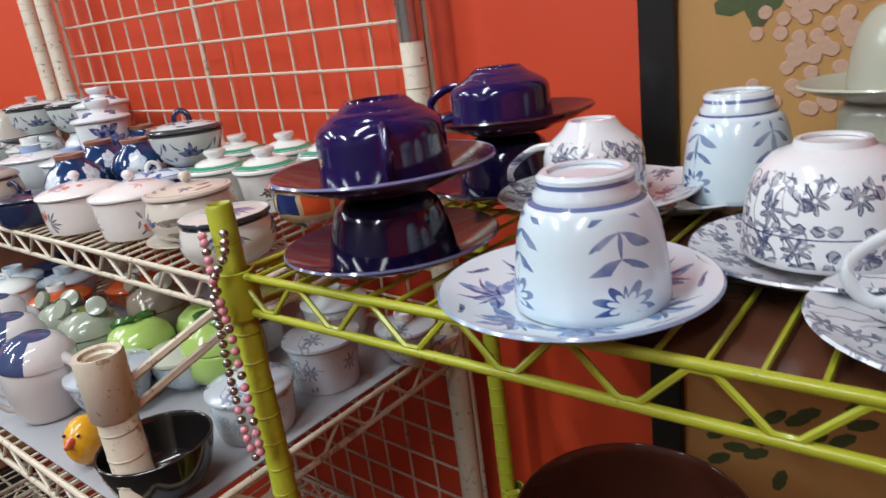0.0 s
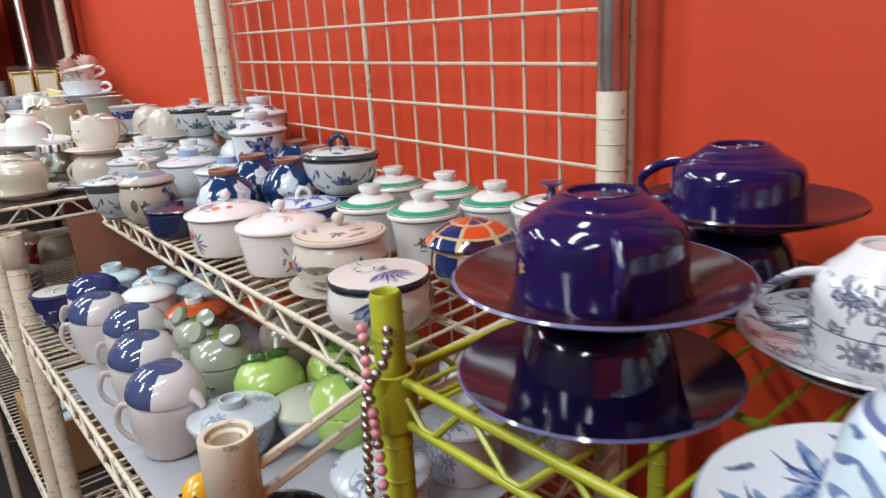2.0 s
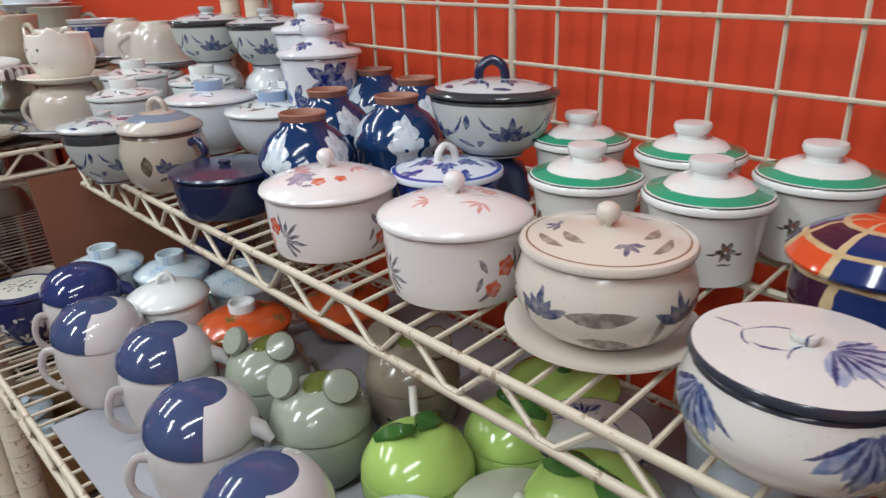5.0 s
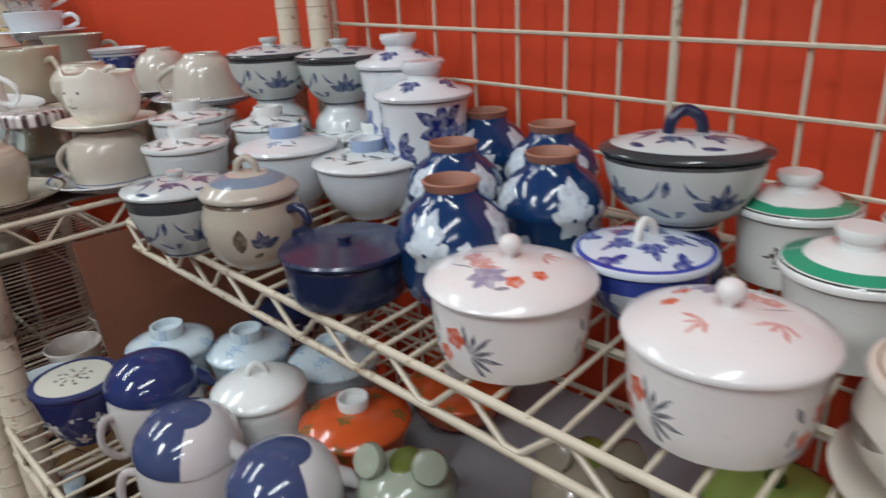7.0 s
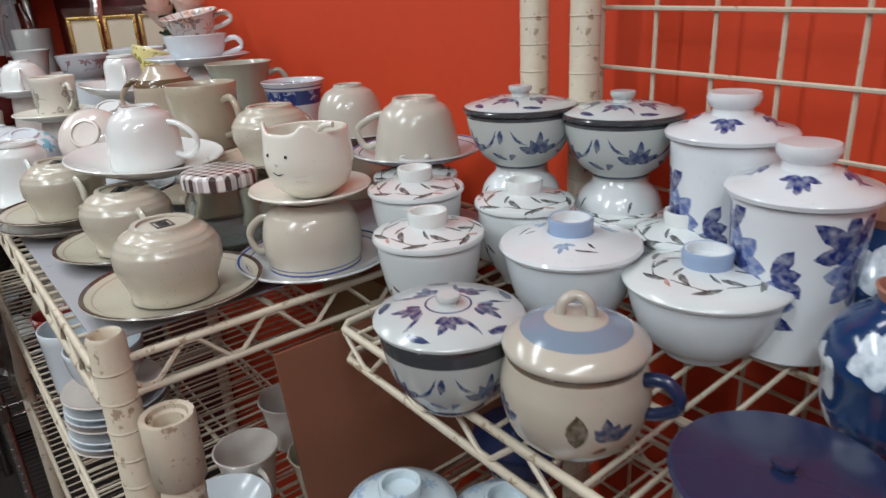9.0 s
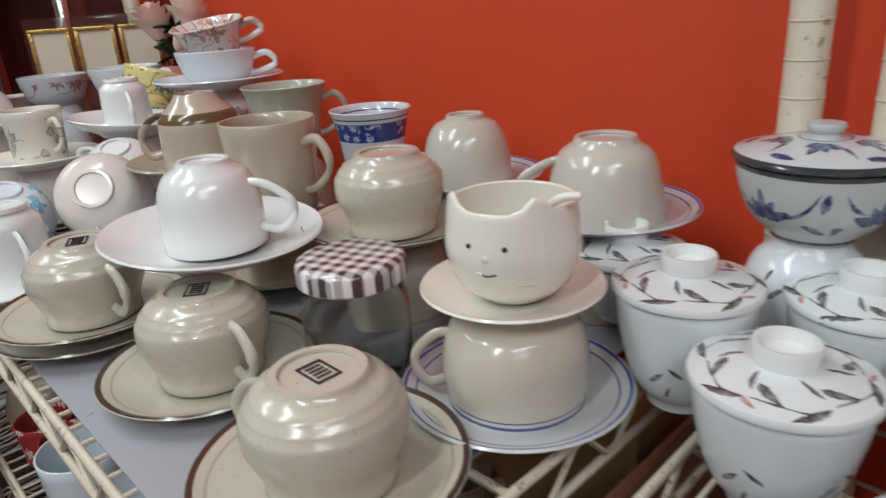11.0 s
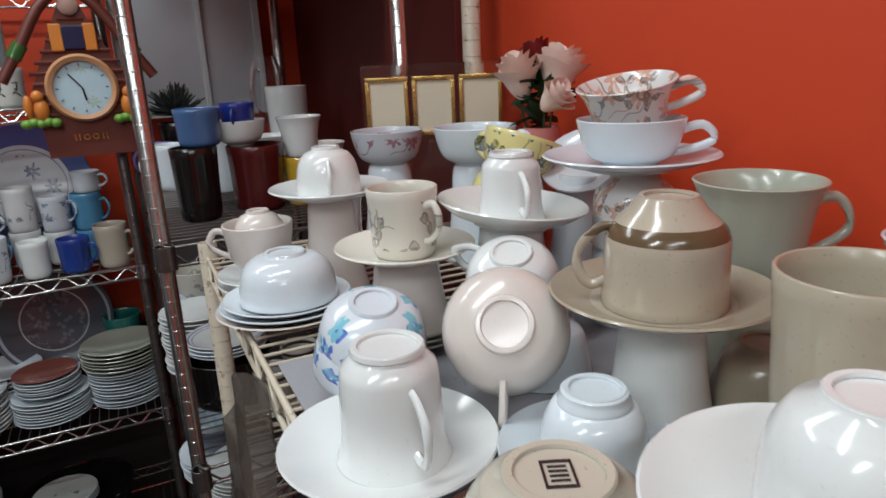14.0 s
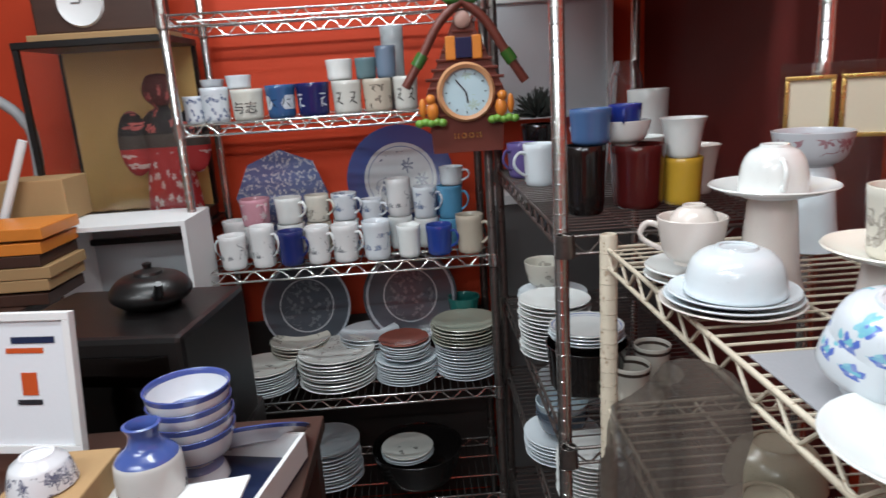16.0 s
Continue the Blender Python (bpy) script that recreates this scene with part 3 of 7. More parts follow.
GREY_BOWL = ceramic("grey_white_blue_vines", (0.52, 0.55, 0.53), motif=[((0.018, 0.040, 0.13), 4, grow(fan(-0.006, 0.020, 5, 20, 160, 0.015, 0.0052) + [(0.014, 0.026, 35, 0.026, 0.0022, 30.0), (0.020, 0.018, 160, 0.014, 0.0030, 0.0), (-0.022, 0.030, 140, 0.016, 0.0020, -40.0), (0.024, 0.032, 80, 0.010, 0.0042, 0.0), (-0.028, 0.018, 20, 0.010, 0.0040, 0.0)], 1.35, 0.026), "strokes", 0.004, 0.05, 0.050)], bands=[("z", 0.0475, 0.060, (0.05, 0.055, 0.06)), ("z", 0.001, 0.0032, (0.05, 0.06, 0.10))])
GREY_LID = ceramic("grey_white_blue_vine_lid", (0.56, 0.60, 0.60), motif=[((0.016, 0.035, 0.12), 5, grow(fan(0.0, 0.022, 4, 30, 150, 0.014, 0.0060) + [(0.014, 0.030, 70, 0.018, 0.0028, 25.0), (-0.014, 0.040, 10, 0.014, 0.0046, 0.0)], 1.35, 0.032), "strokes", 0.013, 0.058, 0.040)], bands=[("r", 0.0515, 0.0640, (0.04, 0.045, 0.05)), ("r", 0.0140, 0.0154, (0.05, 0.07, 0.16))], lid=True)
LEAFY_LID = ceramic("white_lid_brown_leaves", (0.70, 0.74, 0.74), motif=[((0.035, 0.035, 0.03), 6, grow([(-0.010, 0.030, 28, 0.017, 0.0040, 15.0), (0.006, 0.038, -22, 0.015, 0.0034, 0.0), (0.010, 0.026, 60, 0.012, 0.0030, 0.0), (-0.004, 0.035, 8, 0.030, 0.0010, 8.0)], 1.3, 0.033), "strokes", 0.017, 0.050, 0.036), ((0.42, 0.16, 0.12), 3, [(0.0, 0.038, 30, 0.011, 0.0030, 0.0)], "strokes", 0.017, 0.046, 0.036)], lid=True)
LEAFY_BODY = ceramic("white_body_brown_leaves", (0.68, 0.72, 0.73), motif=((0.05, 0.05, 0.05), 5, [(-0.006, 0.030, 40, 0.015, 0.0036, 0.0), (0.008, 0.036, -30, 0.013, 0.0030, 0.0), (0.002, 0.020, 65, 0.012, 0.0028, 0.0)], "strokes", 0.006, 0.06, 0.042))
RING_LID = ceramic("white_lid_blue_sprigs", (0.72, 0.75, 0.77), motif=[((0.20, 0.30, 0.46), 3, fan(-0.008, 0.026, 4, 10, 130, 0.013, 0.0042), "strokes", 0.018, 0.050, 0.040), ((0.03, 0.035, 0.05), 3, [(0.012, 0.036, 15, 0.020, 0.0024, 10.0), (0.020, 0.030, 70, 0.010, 0.0028, 0.0)], "strokes", 0.018, 0.05, 0.040)], bands=[("r", 0.0150, 0.0178, (0.30, 0.40, 0.58))], lid=True)
CAN_BODY = ceramic("white_glaze_blue_peonies", (0.74, 0.77, 0.80), motif=[((0.10, 0.15, 0.36), 3, grow(ring(-0.004, 0.066, 8, 0.011, 0.018, 0.0110) + ring(0.016, 0.050, 6, 0.008, 0.014, 0.0090), 1.35, 0.064), "strokes", 0.02, 0.105, 0.042), ((0.012, 0.024, 0.15), 3, grow(ring(-0.004, 0.066, 6, 0.0052, 0.010, 0.0060) + fan(-0.010, 0.078, 4, 60, 190, 0.024, 0.0090) + fan(0.008, 0.046, 5, 200, 340, 0.024, 0.0085) + fan(0.018, 0.062, 3, -20, 60, 0.018, 0.0080), 1.35, 0.064), "strokes", 0.02, 0.105, 0.042)])
CAN_LID = ceramic("white_lid_blue_peonies", (0.74, 0.77, 0.80), motif=((0.015, 0.03, 0.17), 4, fan(0.0, 0.022, 5, 20, 160, 0.016, 0.0060), "strokes", 0.018, 0.050, 0.035), lid=True)
BLUE_JAR = ceramic("cobalt_white_plum_blossom", (0.007, 0.038, 0.125), 0.09, motif=[((0.66, 0.72, 0.76), 19.0, 0.30, "blossom", 0.008, 0.076, 0.043), ((0.62, 0.70, 0.76), 4, grow(ring(0.0, 0.058, 5, 0.0062, 0.0125, 0.0100) + ring(0.020, 0.026, 5, 0.0055, 0.0110, 0.0088), 1.25, 0.042), "strokes", 0.004, 0.078, 0.043)])
TERRACOTTA = surface("unglazed_red_clay", (0.33, 0.15, 0.10), 0.6, var=0.25, scale=60)
NAVY_GLAZE = ceramic("navy_glaze", (0.013, 0.022, 0.065), 0.17)
BLUE_WHITE_LID = ceramic("white_lid_blue_painting", (0.64, 0.70, 0.78), motif=((0.012, 0.030, 0.24), 5, fan(0.0, 0.012, 5, 20, 160, 0.020, 0.0080) + fan(0.012, 0.034, 4, -20, 120, 0.012, 0.0060), "strokes", 0.008, 0.045, 0.034), bands=[("r", 0.042, 0.0455, (0.03, 0.06, 0.35))], lid=True)
BAND_POT = ceramic("grey_beige_pot_blue_band", (0.48, 0.43, 0.35), motif=[((0.03, 0.045, 0.11), 4, fan(0.004, 0.024, 4, 30, 130, 0.016, 0.0072), "strokes", 0.010, 0.052, 0.044), ((0.07, 0.05, 0.025), 4, [(-0.014, 0.032, 90, 0.022, 0.0120, 0.0), (0.0, 0.018, 20, 0.010, 0.0040, 0.0)], "strokes", 0.010, 0.052, 0.044)], bands=[("z", 0.0575, 0.0605, (0.13, 0.10, 0.07))])
BAND_LID = ceramic("grey_beige_lid_blue_band", (0.50, 0.46, 0.39), bands=[("r", 0.018, 0.032, (0.20, 0.26, 0.34))], lid=True)
FROG = ceramic("grey_green_glaze", (0.30, 0.33, 0.26), 0.12)
FROG_DARK = ceramic("brown_grey_glaze", (0.24, 0.20, 0.15), 0.12)
MOSS = ceramic("moss_green_glaze", (0.12, 0.14, 0.03), 0.12)
APPLE = ceramic("apple_green_glaze", (0.36, 0.52, 0.13), 0.10)
LEAF_GREEN = ceramic("leaf_green_glaze", (0.04, 0.13, 0.025), 0.14)
ORANGE = ceramic("vermilion_glaze", (0.55, 0.085, 0.02), 0.12, motif=((0.35, 0.22, 0.06), 34.0, 0.4, "flower", 0.012, 0.05, 0.045), lid=True)
BLUE_CAP = ceramic("slate_blue_glaze", (0.055, 0.08, 0.22), 0.10)
PALE_BODY = ceramic("lilac_grey_white_glaze", (0.60, 0.57, 0.56), 0.13)
YELLOW = ceramic("duck_yellow_glaze", (0.72, 0.36, 0.02), 0.13)
BLACK_GLAZE = ceramic("black_glaze", (0.010, 0.008, 0.008), 0.07, speckle=0)
MAROON = ceramic("maroon_glaze", (0.085, 0.010, 0.010), 0.09, speckle=0)
BW_CUP = ceramic("white_cup_blue_brushwork", (0.66, 0.74, 0.80), motif=((0.022, 0.075, 0.26), 1.0, 1.0, "scroll", 0.017, 0.074, 0.041), bands=[("z", 0.0035, 0.0060, (0.10, 0.14, 0.30)), ("z", 0.0135, 0.0150, (0.10, 0.14, 0.30)), ("z", 0.0755, 0.077, (0.12, 0.18, 0.36))])
BW_SAUCER = ceramic("white_saucer_blue_brushwork", (0.64, 0.71, 0.77), motif=[((0.12, 0.22, 0.42), 7, fan(0.0, 0.042, 5, 10, 170, 0.026, 0.0080), "strokes", 0.040, 0.078, 0.055), ((0.02, 0.05, 0.18), 7, fan(0.004, 0.044, 6, 0, 160, 0.024, 0.0024, 18.0) + [(-0.020, 0.066, 20, 0.020, 0.0030, 20.0)], "strokes", 0.040, 0.078, 0.055)], bands=[("r", 0.0765, 0.078, (0.25, 0.33, 0.48))], lid=True)
ONION_CUP = ceramic("white_cup_blue_onion_flowers", (0.72, 0.73, 0.76), motif=[((0.03, 0.045, 0.16), 33.0, 0.75, "peony", 0.014, 0.060, 0.044), ((0.10, 0.12, 0.26), 42.0, 0.55, "leaf", 0.012, 0.06, 0.044)], bands=[("z", 0.0440, 0.0448, (0.06, 0.07, 0.16))])
ONION_SAUCER = ceramic("white_saucer_blue_onion_flowers", (0.62, 0.64, 0.68), motif=[((0.04, 0.055, 0.17), 34.0, 0.8, "peony", 0.03, 0.074, 0.05), ((0.10, 0.13, 0.28), 44.0, 0.5, "leaf", 0.03, 0.074, 0.05)], lid=True)
BAND_CUP = ceramic("taupe_cup_brown_band", (0.48, 0.41, 0.32), bands=[("z", 0.017, 0.027, (0.13, 0.085, 0.045))], speckle=0.08)
TAUPE_SAUCER = ceramic("taupe_saucer", (0.40, 0.34, 0.25), 0.18, bands=[("r", 0.0, 0.05, (0.50, 0.44, 0.35)), ("r", 0.088, 0.1, (0.30, 0.24, 0.15))], speckle=0.08)
SAGE = ceramic("sage_grey_glaze", (0.42, 0.43, 0.35), 0.16)
BLUE_BAND_MUG = ceramic("white_mug_blue_flower_band", (0.64, 0.67, 0.70), motif=((0.55, 0.62, 0.75), 60.0, 0.6, "peony", 0.048, 0.066, 0.037), bands=[("z", 0.0470, 0.0670, (0.025, 0.05, 0.20)), ("z", 0.0705, 0.0720, (0.03, 0.05, 0.18))])
AQUA_CUP = ceramic("white_cup_aqua_flowers", (0.68, 0.73, 0.78), motif=[((0.10, 0.17, 0.55), 26.0, 0.6, "flower", 0.008, 0.034, 0.042), ((0.20, 0.52, 0.62), 24.0, 0.6, "flower", 0.004, 0.030, 0.042)])
YELLOW_CUP = ceramic("yellow_cup_blue_spots", (0.70, 0.62, 0.28), motif=[((0.13, 0.17, 0.32), 34.0, 0.5, "flower", 0.014, 0.046, 0.04), ((0.20, 0.22, 0.05), 28.0, 0.5, "leaf", 0.01, 0.046, 0.04)])
HEART_CUP = ceramic("grey_white_cup_red_flower", (0.56, 0.58, 0.62), motif=((0.50, 0.06, 0.10), 22.0, 0.35, "peony", 0.018, 0.042, 0.045))
ROSE_CUP = ceramic("white_cup_peach_flowers", (0.76, 0.74, 0.72), motif=[((0.66, 0.30, 0.18), 22.0, 0.5, "peony", 0.006, 0.042, 0.045), ((0.36, 0.30, 0.26), 26.0, 0.4, "sprig", 0.006, 0.042, 0.045)])
PALE_FLORAL = ceramic("cream_cup_faint_flowers", (0.66, 0.63, 0.55), motif=((0.47, 0.43, 0.37), 25.0, 0.8, "leaf", 0.01, 0.055, 0.035))
PINK_WHITE = ceramic("pinkish_white_glaze", (0.72, 0.65, 0.60), 0.14)
RED_POT = ceramic("red_lacquer_white_flowers", (0.32, 0.035, 0.03), 0.2, motif=((0.62, 0.50, 0.46), 30.0, 0.5, "flower", 0.005, 0.06, 0.04))
GREY_BLUE_LID = ceramic("grey_blue_lid", (0.46, 0.50, 0.55), motif=((0.24, 0.30, 0.45), 25.0, 0.5, "peony", 0.018, 0.05, 0.05), lid=True)
GREY_BLUE = ceramic("grey_blue_body", (0.48, 0.52, 0.57), motif=((0.24, 0.30, 0.45), 25.0, 0.4, "peony", 0.006, 0.05, 0.045))
NAVY_DOT = ceramic("navy_body_white_circles", (0.02, 0.025, 0.11), motif=((0.62, 0.62, 0.60), 26.0, 0.9, "flower", 0.004, 0.042, 0.043))
FLOWER_TOP = ceramic("cream_lid_black_flower", (0.62, 0.61, 0.53), motif=((0.02, 0.025, 0.02), 8, [(0.0, 0.009, 90, 0.008, 0.0028, 0.0), (0.002, 0.0155, 90, 0.004, 0.0038, 0.0)], "strokes", 0.0, 0.024, 0.014), bands=[("r", 0.0345, 0.05, (0.03, 0.04, 0.12))], lid=True)

# ---- crockery ----
CYL = [(0.78, 0), (0.86, 0.03), (0.91, 0.2), (0.95, 0.6), (0.965, 1)]
TALL = [(0.80, 0), (0.86, 0.02), (0.87, 0.25), (0.92, 0.7), (0.97, 1)]
ROUND = [(0.60, 0), (0.66, 0.04), (0.88, 0.22), (1.0, 0.5), (1.0, 0.68), (0.93, 0.9), (0.90, 1)]
BOWL = [(0.48, 0), (0.50, 0.07), (0.68, 0.2), (0.84, 0.45), (0.94, 0.75), (0.98, 1)]
CUPS = {
    "dome": [(0.50, 0), (0.53, 0.05), (0.74, 0.12), (0.90, 0.28), (0.97, 0.5), (1.0, 1)],
    "round": [(0.42, 0), (0.44, 0.05), (0.66, 0.12), (0.86, 0.32), (0.96, 0.62), (1.0, 1)],
    "bell": [(0.58, 0), (0.60, 0.04), (0.72, 0.09), (0.79, 0.115), (0.815, 0.14), (0.835, 0.165), (0.89, 0.195), (0.91, 0.22), (0.922, 0.245), (0.962, 0.28), (0.978, 0.305), (0.984, 0.335), (1.0, 0.42), (0.985, 0.55), (0.90, 0.70), (0.83, 0.82), (0.81, 0.92), (0.82, 1)],
    "mug": [(0.80, 0), (0.86, 0.03), (0.90, 0.1), (0.93, 0.5), (1.0, 1)],
    "taper": [(0.62, 0), (0.66, 0.03), (0.70, 0.1), (0.80, 0.55), (0.90, 0.85), (1.0, 1)],
    "tulip": [(0.62, 0), (0.64, 0.04), (0.60, 0.06), (0.80, 0.16), (0.86, 0.4), (0.90, 0.8), (1.0, 1)],
    "belly": [(0.60, 0), (0.63, 0.04), (0.80, 0.10), (0.94, 0.28), (1.0, 0.52), (0.985, 0.78), (0.95, 0.92), (0.96, 1)],
    "wide": [(0.50, 0), (0.53, 0.06), (0.78, 0.22), (0.92, 0.6), (1.0, 1)],
    "footed": [(0.56, 0), (0.60, 0.02), (0.60, 0.10), (0.66, 0.14), (0.66, 0.19), (0.74, 0.21), (0.88, 0.40), (0.97, 0.75), (1.0, 1)],
    "shoulder": [(0.46, 0), (0.58, 0.10), (0.90, 0.28), (0.955, 0.38), (0.97, 0.7), (1.0, 1)],
}


def solid(outer, r, h, wall=0.0028, floor_z=0.006):
    """An open vessel: outside up, a rounded lip, inside down."""
    pts = [(0, 0.0015), (outer[0][0] * r * 0.86, 0.0015), (outer[0][0] * r * 0.9, 0.0)]
    pts += [(a * r, b * h) for a, b in outer]
    ins = [(max(a * r - wall, 0.002), max(b * h, floor_z)) for a, b in outer[::-1] if b * h > floor_z]
    top_r = outer[-1][0] * r
    pts += [(top_r - wall * 0.3, h + 0.0009), (top_r - wall * 0.7, h + 0.0009)]
    pts += ins + [(ins[-1][0] * 0.7, floor_z), (0, floor_z)]
    return lathe(smooth_profile(pts))


def smooth_profile(pts):
    """Rounds the long spans of a profile."""
    out = [pts[0]]
    for i in range(1, len(pts)):
        a, b = pts[i - 1], pts[i]
        if 2 < i < len(pts) - 1 and math.dist(a, b) > 0.012:
            p, q = pts[i - 2], pts[i + 1]
            for t in (0.33, 0.67):
                v = []
                for k in (0, 1):
                    v.append(0.5 * (2 * a[k] + (b[k] - p[k]) * t + (2 * p[k] - 5 * a[k] + 4 * b[k] - q[k]) * t * t + (3 * a[k] - p[k] - 3 * b[k] + q[k]) * t ** 3))
                out.append((max(v[0], 0.0005), v[1]))
        out.append(b)
    return out


def handle(r0, z0, r1, z1, out, thick=0.0042, flat=0.75):
    """An ear in the plane y = 0, on the +x side."""
    zt, zb = max(z0, z1), min(z0, z1)
    rt, rb = (r0, r1) if z0 > z1 else (r1, r0)
    d = zt - zb
    pts = [(rt - 0.004, 0, zt - 0.002), (rt + out * 0.55, 0, zt + 0.002), (max(rt, rb) + out, 0, zt - d * 0.28), (max(rt, rb) + out * 0.9, 0, zt - d * 0.62), (rb + out * 0.4, 0, zb + d * 0.06), (rb - 0.004, 0, zb)]
    bm = bmesh.new()
    tube(bm, curve_through(pts, 4), thick, 8, flat=flat, taper=0.85)
    return bm


def cup(x, y, z, r, h, shape, mat, label, turn=0, up=False, ear=0.022, tilt=None, name="cup", category="cup", group="", foot=None, ears=True, axis=None):
    """A cup at its lowest point z; standing on its rim unless up. turn: degrees to which the ear points."""
    if axis:
        m = Matrix.Translation((x, y, z)) @ Vector(axis).to_track_quat("Z", "Y").to_matrix().to_4x4() @ pose(0, 0, 0, 0, 0, turn)
    elif tilt:
        m = pose(x, y, z, *tilt)
    elif up:
        m = pose(x, y, z, 0, 0, turn)
    else:
        m = pose(x, y, z + h + 0.001, 180, 0, turn)
    t = thing(name, m, label, category, group)
    prof = CUPS[shape]
    part("body", solid(prof, r, h), mat, t)
    fr = prof[0][0] * r
    part("foot_ring", lathe([(fr * 0.80, 0.0012), (fr * 0.82, -0.0006), (fr * 0.97, -0.0008), (fr * 1.01, 0.0014)], 28), foot or mat, t)
    if ears:
        zr = [(a * r, b * h) for a, b in prof]
        top = min(zr, key=lambda q: abs(q[1] - h * 0.80))
        low = min(zr, key=lambda q: abs(q[1] - h * 0.24))
        part("handle", handle(top[0], h * 0.80, low[0], h * 0.26, ear, 0.0045 if r > 0.04 else 0.0036), mat, t)
    return t


def saucer(x, y, z, r, mat, label, h=None, tilt=None, name="saucer", group="", category="saucer", flat=False):
    h = h or r * 0.2
    if flat:
        p = [(0, 0.002), (r * 0.5, 0.002), (r * 0.54, 0), (r * 0.60, 0.0), (r * 0.64, h * 0.25), (r * 0.96, h * 0.85), (r, h), (r * 0.985, h + 0.0015), (r * 0.93, h * 0.98), (r * 0.62, h * 0.46), (r * 0.5, 0.0055), (0, 0.0055)]
    else:
        p = [(0, 0.0015), (r * 0.42, 0.0015), (r * 0.44, 0), (r * 0.50, 0), (r * 0.52, h * 0.12), (r * 0.80, h * 0.48), (r * 0.96, h * 0.86), (r, h), (r * 0.985, h + 0.0015), (r * 0.93, h * 0.97), (r * 0.75, h * 0.58), (r * 0.5, h * 0.30), (r * 0.44, h * 0.22), (0, h * 0.22)]
    ob = part(name, lathe(p, 48), mat)
    ob.matrix_basis = pose(x, y, z, *(tilt or (0, 0, random.uniform(0, 360))))
    part("foot_ring", lathe([(r * 0.44, 0.0011), (r * 0.445, -0.0004), (r * 0.495, -0.0004), (r * 0.505, 0.0011)], 32), mat, ob)
    return tagged(ob, label, category, group)


def plate_stack(x, y, z, r, count, mat, label, step=0.0065, group="stacked plates", top=None, h=None):
    first = None
    for i in range(count):
        m = pose(x + random.uniform(-1, 1) * 0.003, y + random.uniform(-1, 1) * 0.003, z + i * step, random.uniform(-0.6, 0.6), random.uniform(-0.6, 0.6), random.uniform(0, 360))
        if first is None or (top and i == count - 1):
            first = saucer(0, 0, 0, r, top if top and i == count - 1 else mat, label, name="plate", group=group, category="plate", flat=True, h=h)
            first.matrix_basis = m
        else:
            copy_thing(first, m)


def lid_mesh(r, h, kind="dome"):
    if kind == "flat":
        p = [(0, -0.002), (r * 0.90, -0.002), (r * 0.90, 0), (r * 1.02, 0), (r * 1.03, 0.002), (r * 1.0, 0.004), (r * 0.6, h * 0.8), (r * 0.3, h), (0, h)]
    elif kind == "step":
        p = [(0, -0.002), (r * 0.88, -0.002), (r * 0.88, 0), (r * 1.06, 0.000), (r * 1.08, 0.003), (r * 1.03, 0.006), (r * 0.72, 0.009), (r * 0.66, 0.012), (r * 0.60, h * 0.85), (r * 0.48, h), (0, h)]
    else:
        p = [(0, -0.002), (r * 0.88, -0.002), (r * 0.90, 0), (r * 1.03, 0), (r * 1.045, 0.002), (r * 1.02, 0.0045), (r * 0.82, h * 0.55), (r * 0.55, h * 0.85), (r * 0.25, h * 0.99), (0, h)]
    return lathe(p, 40)


def knob_mesh(kind, k):
    if kind == "ball":
        return lathe([(0, 0), (k * 0.45, 0), (k * 0.40, k * 0.35), (k * 0.85, k * 0.8), (k, k * 1.25), (k * 0.8, k * 1.8), (k * 0.4, k * 2.05), (0, k * 2.1)], 20)
    if kind == "ring":
        return lathe([(0, 0.001), (k * 0.82, 0), (k, 0), (k * 1.05, k * 0.6), (k * 1.0, k * 0.72), (k * 0.86, k * 0.70), (k * 0.80, k * 0.3), (0, k * 0.22)], 26)
    if kind == "disc":
        return lathe([(0, 0), (k * 0.8, 0), (k * 0.72, k * 0.3), (k * 0.9, k * 0.45), (k, k * 0.7), (k * 0.93, k * 0.9), (0, k * 0.93)], 24)
    if kind == "stem":
        return lathe([(0, 0), (k * 0.8, 0), (k * 0.35, k * 0.4), (k * 0.3, k * 0.9), (k * 0.95, k * 1.25), (k, k * 1.35), (0, k * 1.38)], 24)
    bm = bmesh.new()
    tube(bm, curve_through([(-k, 0, 0), (-k * 0.8, 0, k * 0.9), (0, k * 0.2, k * 1.35), (k * 0.8, 0, k * 0.9), (k, 0, 0)], 4), k * 0.36, 8)
    return bm


def jar(x, y, z, r, h, prof, body, lid, label, lid_h=0.014, lid_kind="dome", knob="ball", k=0.008, knob_mat=None, turn=0, squash=1.0, category="jar", name="lidded_jar", group="", plate=None, tilt=(0, 0)):
    t = thing(name, pose(x, y, z, tilt[0], tilt[1], turn), label, category, group)
    if plate:
        part("foot_plate", lathe([(0, 0), (r * 0.9, 0), (r * 1.12, 0.005), (r * 1.12, 0.0065), (r * 0.9, 0.003), (0, 0.003)], 36), body, t)
    base = 0.0032 if plate else 0
    b = part("body", solid(prof, r, h), body, t)
    b.matrix_basis = pose(0, 0, base) @ Matrix.Diagonal((1, squash, 1, 1))
    l = part("lid", lid_mesh(r * prof[-1][0] / 0.97, lid_h, lid_kind), lid, t)
    l.matrix_basis = pose(0, 0, base + h + 0.0025) @ Matrix.Diagonal((1, squash, 1, 1))
    kb = part("knob", knob_mesh(knob, k), knob_mat or lid, l)
    kb.matrix_basis = pose(0, 0, lid_h - 0.001, 0, 0, 20) @ Matrix.Diagonal((1, 1 / squash, 1, 1))
    return t

# ---- jars on the shallow upper shelf ----
Z = AU + 0.0022


